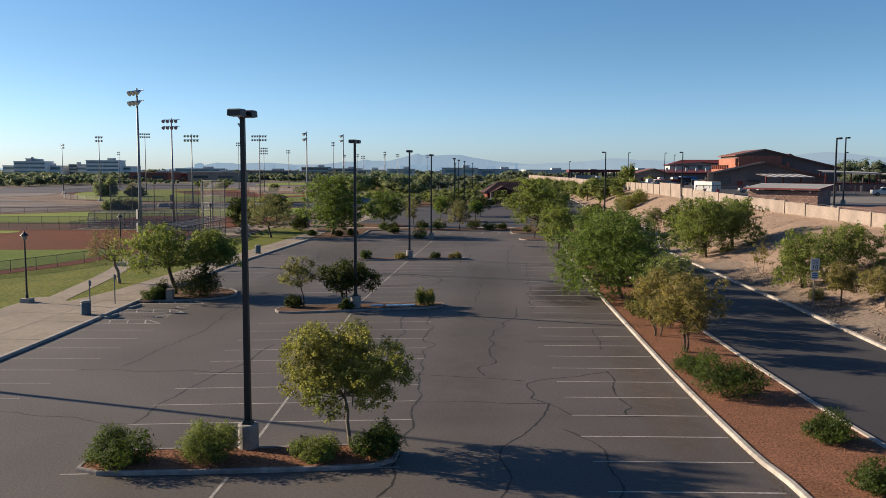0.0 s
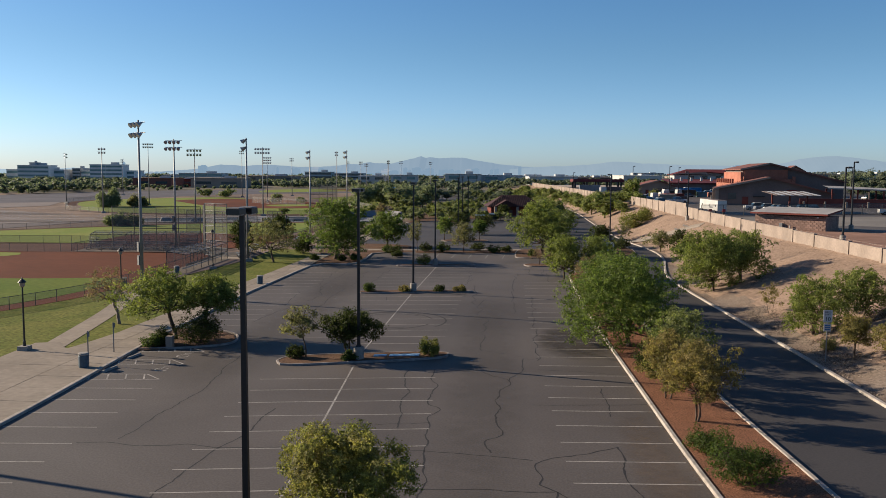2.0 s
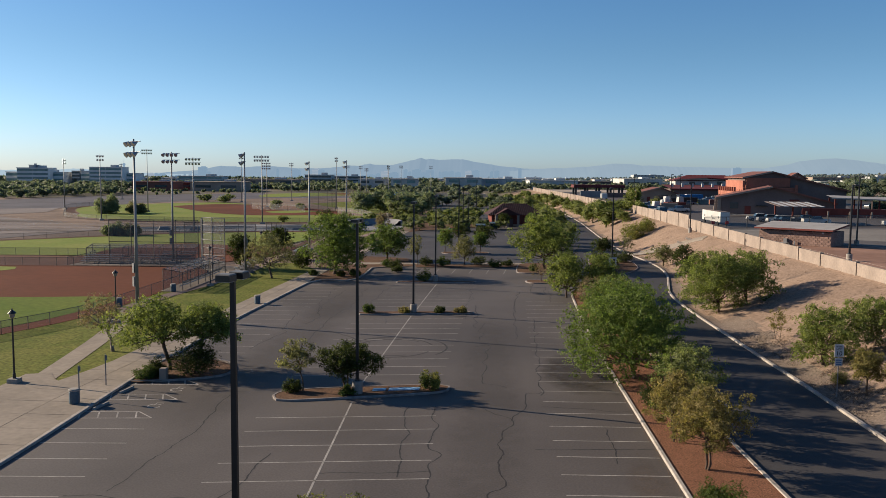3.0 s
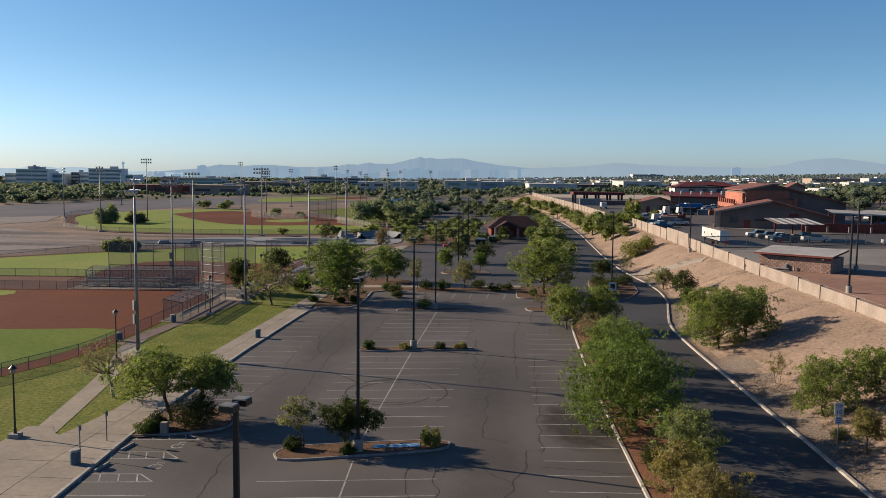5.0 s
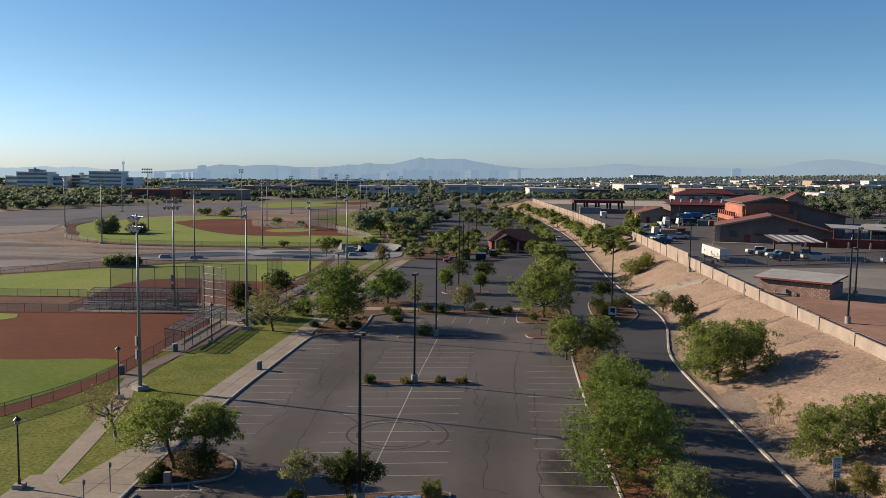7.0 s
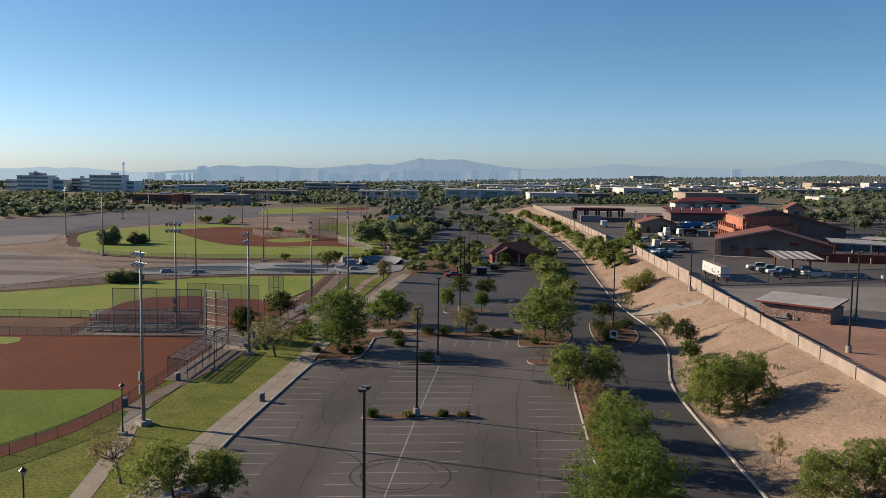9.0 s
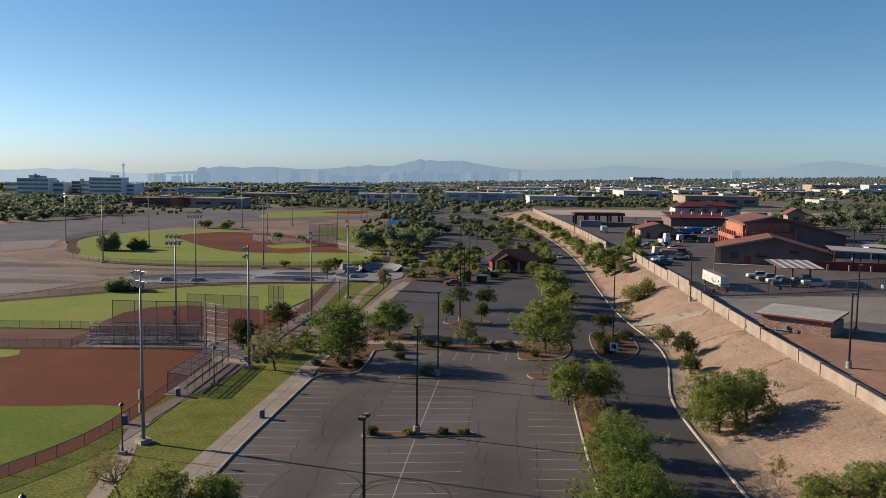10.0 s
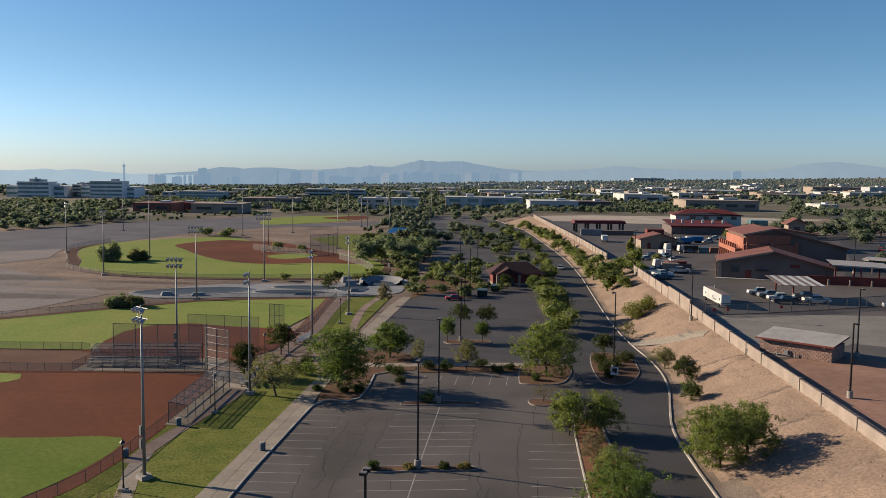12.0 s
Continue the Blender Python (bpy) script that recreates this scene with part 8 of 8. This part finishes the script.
for x, y, w, d, h, t, m, lb in [(83, 309.5, 5, 1.2, 1.2, 4, CONCRETE, "stack of grey kerb stones in the yard"), (76, 308, 4, 1.6, 1.5, 4, ORANGE, "orange steel barrier stack in the yard"), (71.6, 307, 3.2, 1.8, 1.7, 8, GLASSTEAL, "teal steel skip in the yard"), (87, 311, 3.5, 1.4, 1.3, 4, STUCCO, "pile of brown pallets in the yard"), (50.2, 250, 6.0, 2.4, 2.4, 20, REDSTUCCO, "dark red shipping container in the yard"), (61.4, 322.5, 2.6, 1.4, 1.3, 10, GALV, "steel tool bin before the tool house")]:
    th = thing("yard_store", pose(x, y, YARD, 0, 0, t), lb, "store", "yard stores")
    box_part(th, "body", m, 0, 0, 0, w, d, h, tip=(0.97, 0.94))
    box_part(th, "cover", m, 0, 0, h, w * 1.03, d * 1.06, 0.15, tip=(0.96, 0.92))
woodland("yard_shrubs", [(43.7, 291.5, 7, 3.4), (47, 262, 4.2, 3.6), (80, 313, 2.6, 3.4), (90, 314, 2.4, 3.2), (70, 311, 2.2, 3.0), (103, 352, 4.5, 4.5), (98, 372, 5, 5)], LEAFOLIVE, "dry brown-green shrubs along the yard's edges", 260, 900, 0.17)

# street beyond the depot
g = Geo()
g.strip(smooth_line([(98, 235), (116, 275), (136, 330), (170, 430), (228, 590), (300, 800)], 10), 13, YARD + 0.03, None)
tagged(g.done("side_street", ROADTAR), "grey side street leading away past the depot", "road", "", "structure")

# ---- pavement slabs, laid last ----
def slabs(line_a, line_b, y0, y1, length, cols, parent_name, label):
    """Slabs between two plan lines; each its own piece with a joint round it."""
    bed = bpy.data.objects[parent_name]
    y, k = y0, 0
    while y < y1 - 0.1:
        e = min(y + length, y1)
        for c in range(cols):
            q = []
            for yy in (y + 0.02, e - 0.02):
                xa, xb = along_x(line_a, yy), along_x(line_b, yy)
                q.append((xa + (xb - xa) * c / cols + 0.02, xa + (xb - xa) * (c + 1) / cols - 0.02, yy))
            z = 0.085 + 0.006 * noise.noise((c * 3.3, y * 0.37, 5))
            (a0, a1, ya), (b0, b1, yb) = q
            gg = Geo().add([(a0, ya, 0.0), (a1, ya, 0.0), (b1, yb, 0.0), (b0, yb, 0.0), (a0, ya, z), (a1, ya, z), (b1, yb, z), (b0, yb, z)], [(4, 5, 6, 7), (0, 1, 5, 4), (1, 2, 6, 5), (2, 3, 7, 6), (3, 0, 4, 7)])
            gg.done("slab", WALKCON, bed)
        y, k = e, k + 1


slabs(GRASS_EDGE, [(x - 0.18, y) for x, y in KERB_L[:-1]] + [(-25.9, 119), (-25.9, 132)], 12, 132, 2.9, 2, "pavement_bed", "")


# ---- bins and screen wall before the park house ----
DUMPGREEN = surface("dark_green_steel", (0.0142, 0.0319, 0.0249), 0.6, fine=3.0, coarse=0.8, vary=0.2)
for x, y, w, t in [(-4.6, 221.4, 2.4, 4), (-1.4, 230.5, 2.0, -3)]:
    th = thing("dumpster", pose(x, y, 0.02, 0, 0, t), "dark green steel dumpster on the car park", "dumpster", "dumpsters")
    Geo().box(0, 0, 0.15, w, 1.7, 1.4, tip=(1.08, 1.12)).done("body", DUMPGREEN, th)
    Geo().add([(-w * 0.54, -0.95, 1.55), (w * 0.54, -0.95, 1.55), (w * 0.54, 0.95, 1.85), (-w * 0.54, 0.95, 1.85), (-w * 0.54, -0.95, 1.62), (w * 0.54, -0.95, 1.62), (w * 0.54, 0.95, 1.92), (-w * 0.54, 0.95, 1.92)], [(3, 2, 1, 0), (4, 5, 6, 7), (0, 1, 5, 4), (1, 2, 6, 5), (2, 3, 7, 6), (3, 0, 4, 7)]).done("lid", BINBLUE, th)
    for sx in (-1, 1):
        Geo().box(sx * w * 0.56, 0, 0.8, 0.1, 1.5, 0.16).done("lift_pocket", DUMPGREEN, th)
        Geo().tube((sx * w * 0.38, -0.6, 0.09), (sx * w * 0.38 + 0.06, -0.6, 0.09), 0.09, n=10).done("castor", RUBBER, th)
th = thing("screen_wall", pose(11.2, 215.6, 0, 0, 0, 3), "short tan block wall screening the planting strip", "wall")
Geo().box(0, 0, -0.1, 4.0, 0.25, 1.8).done("wall_body", BLOCK, th)
Geo().box(0, 0, 1.7, 4.1, 0.33, 0.1).done("coping", WALKCON, th)
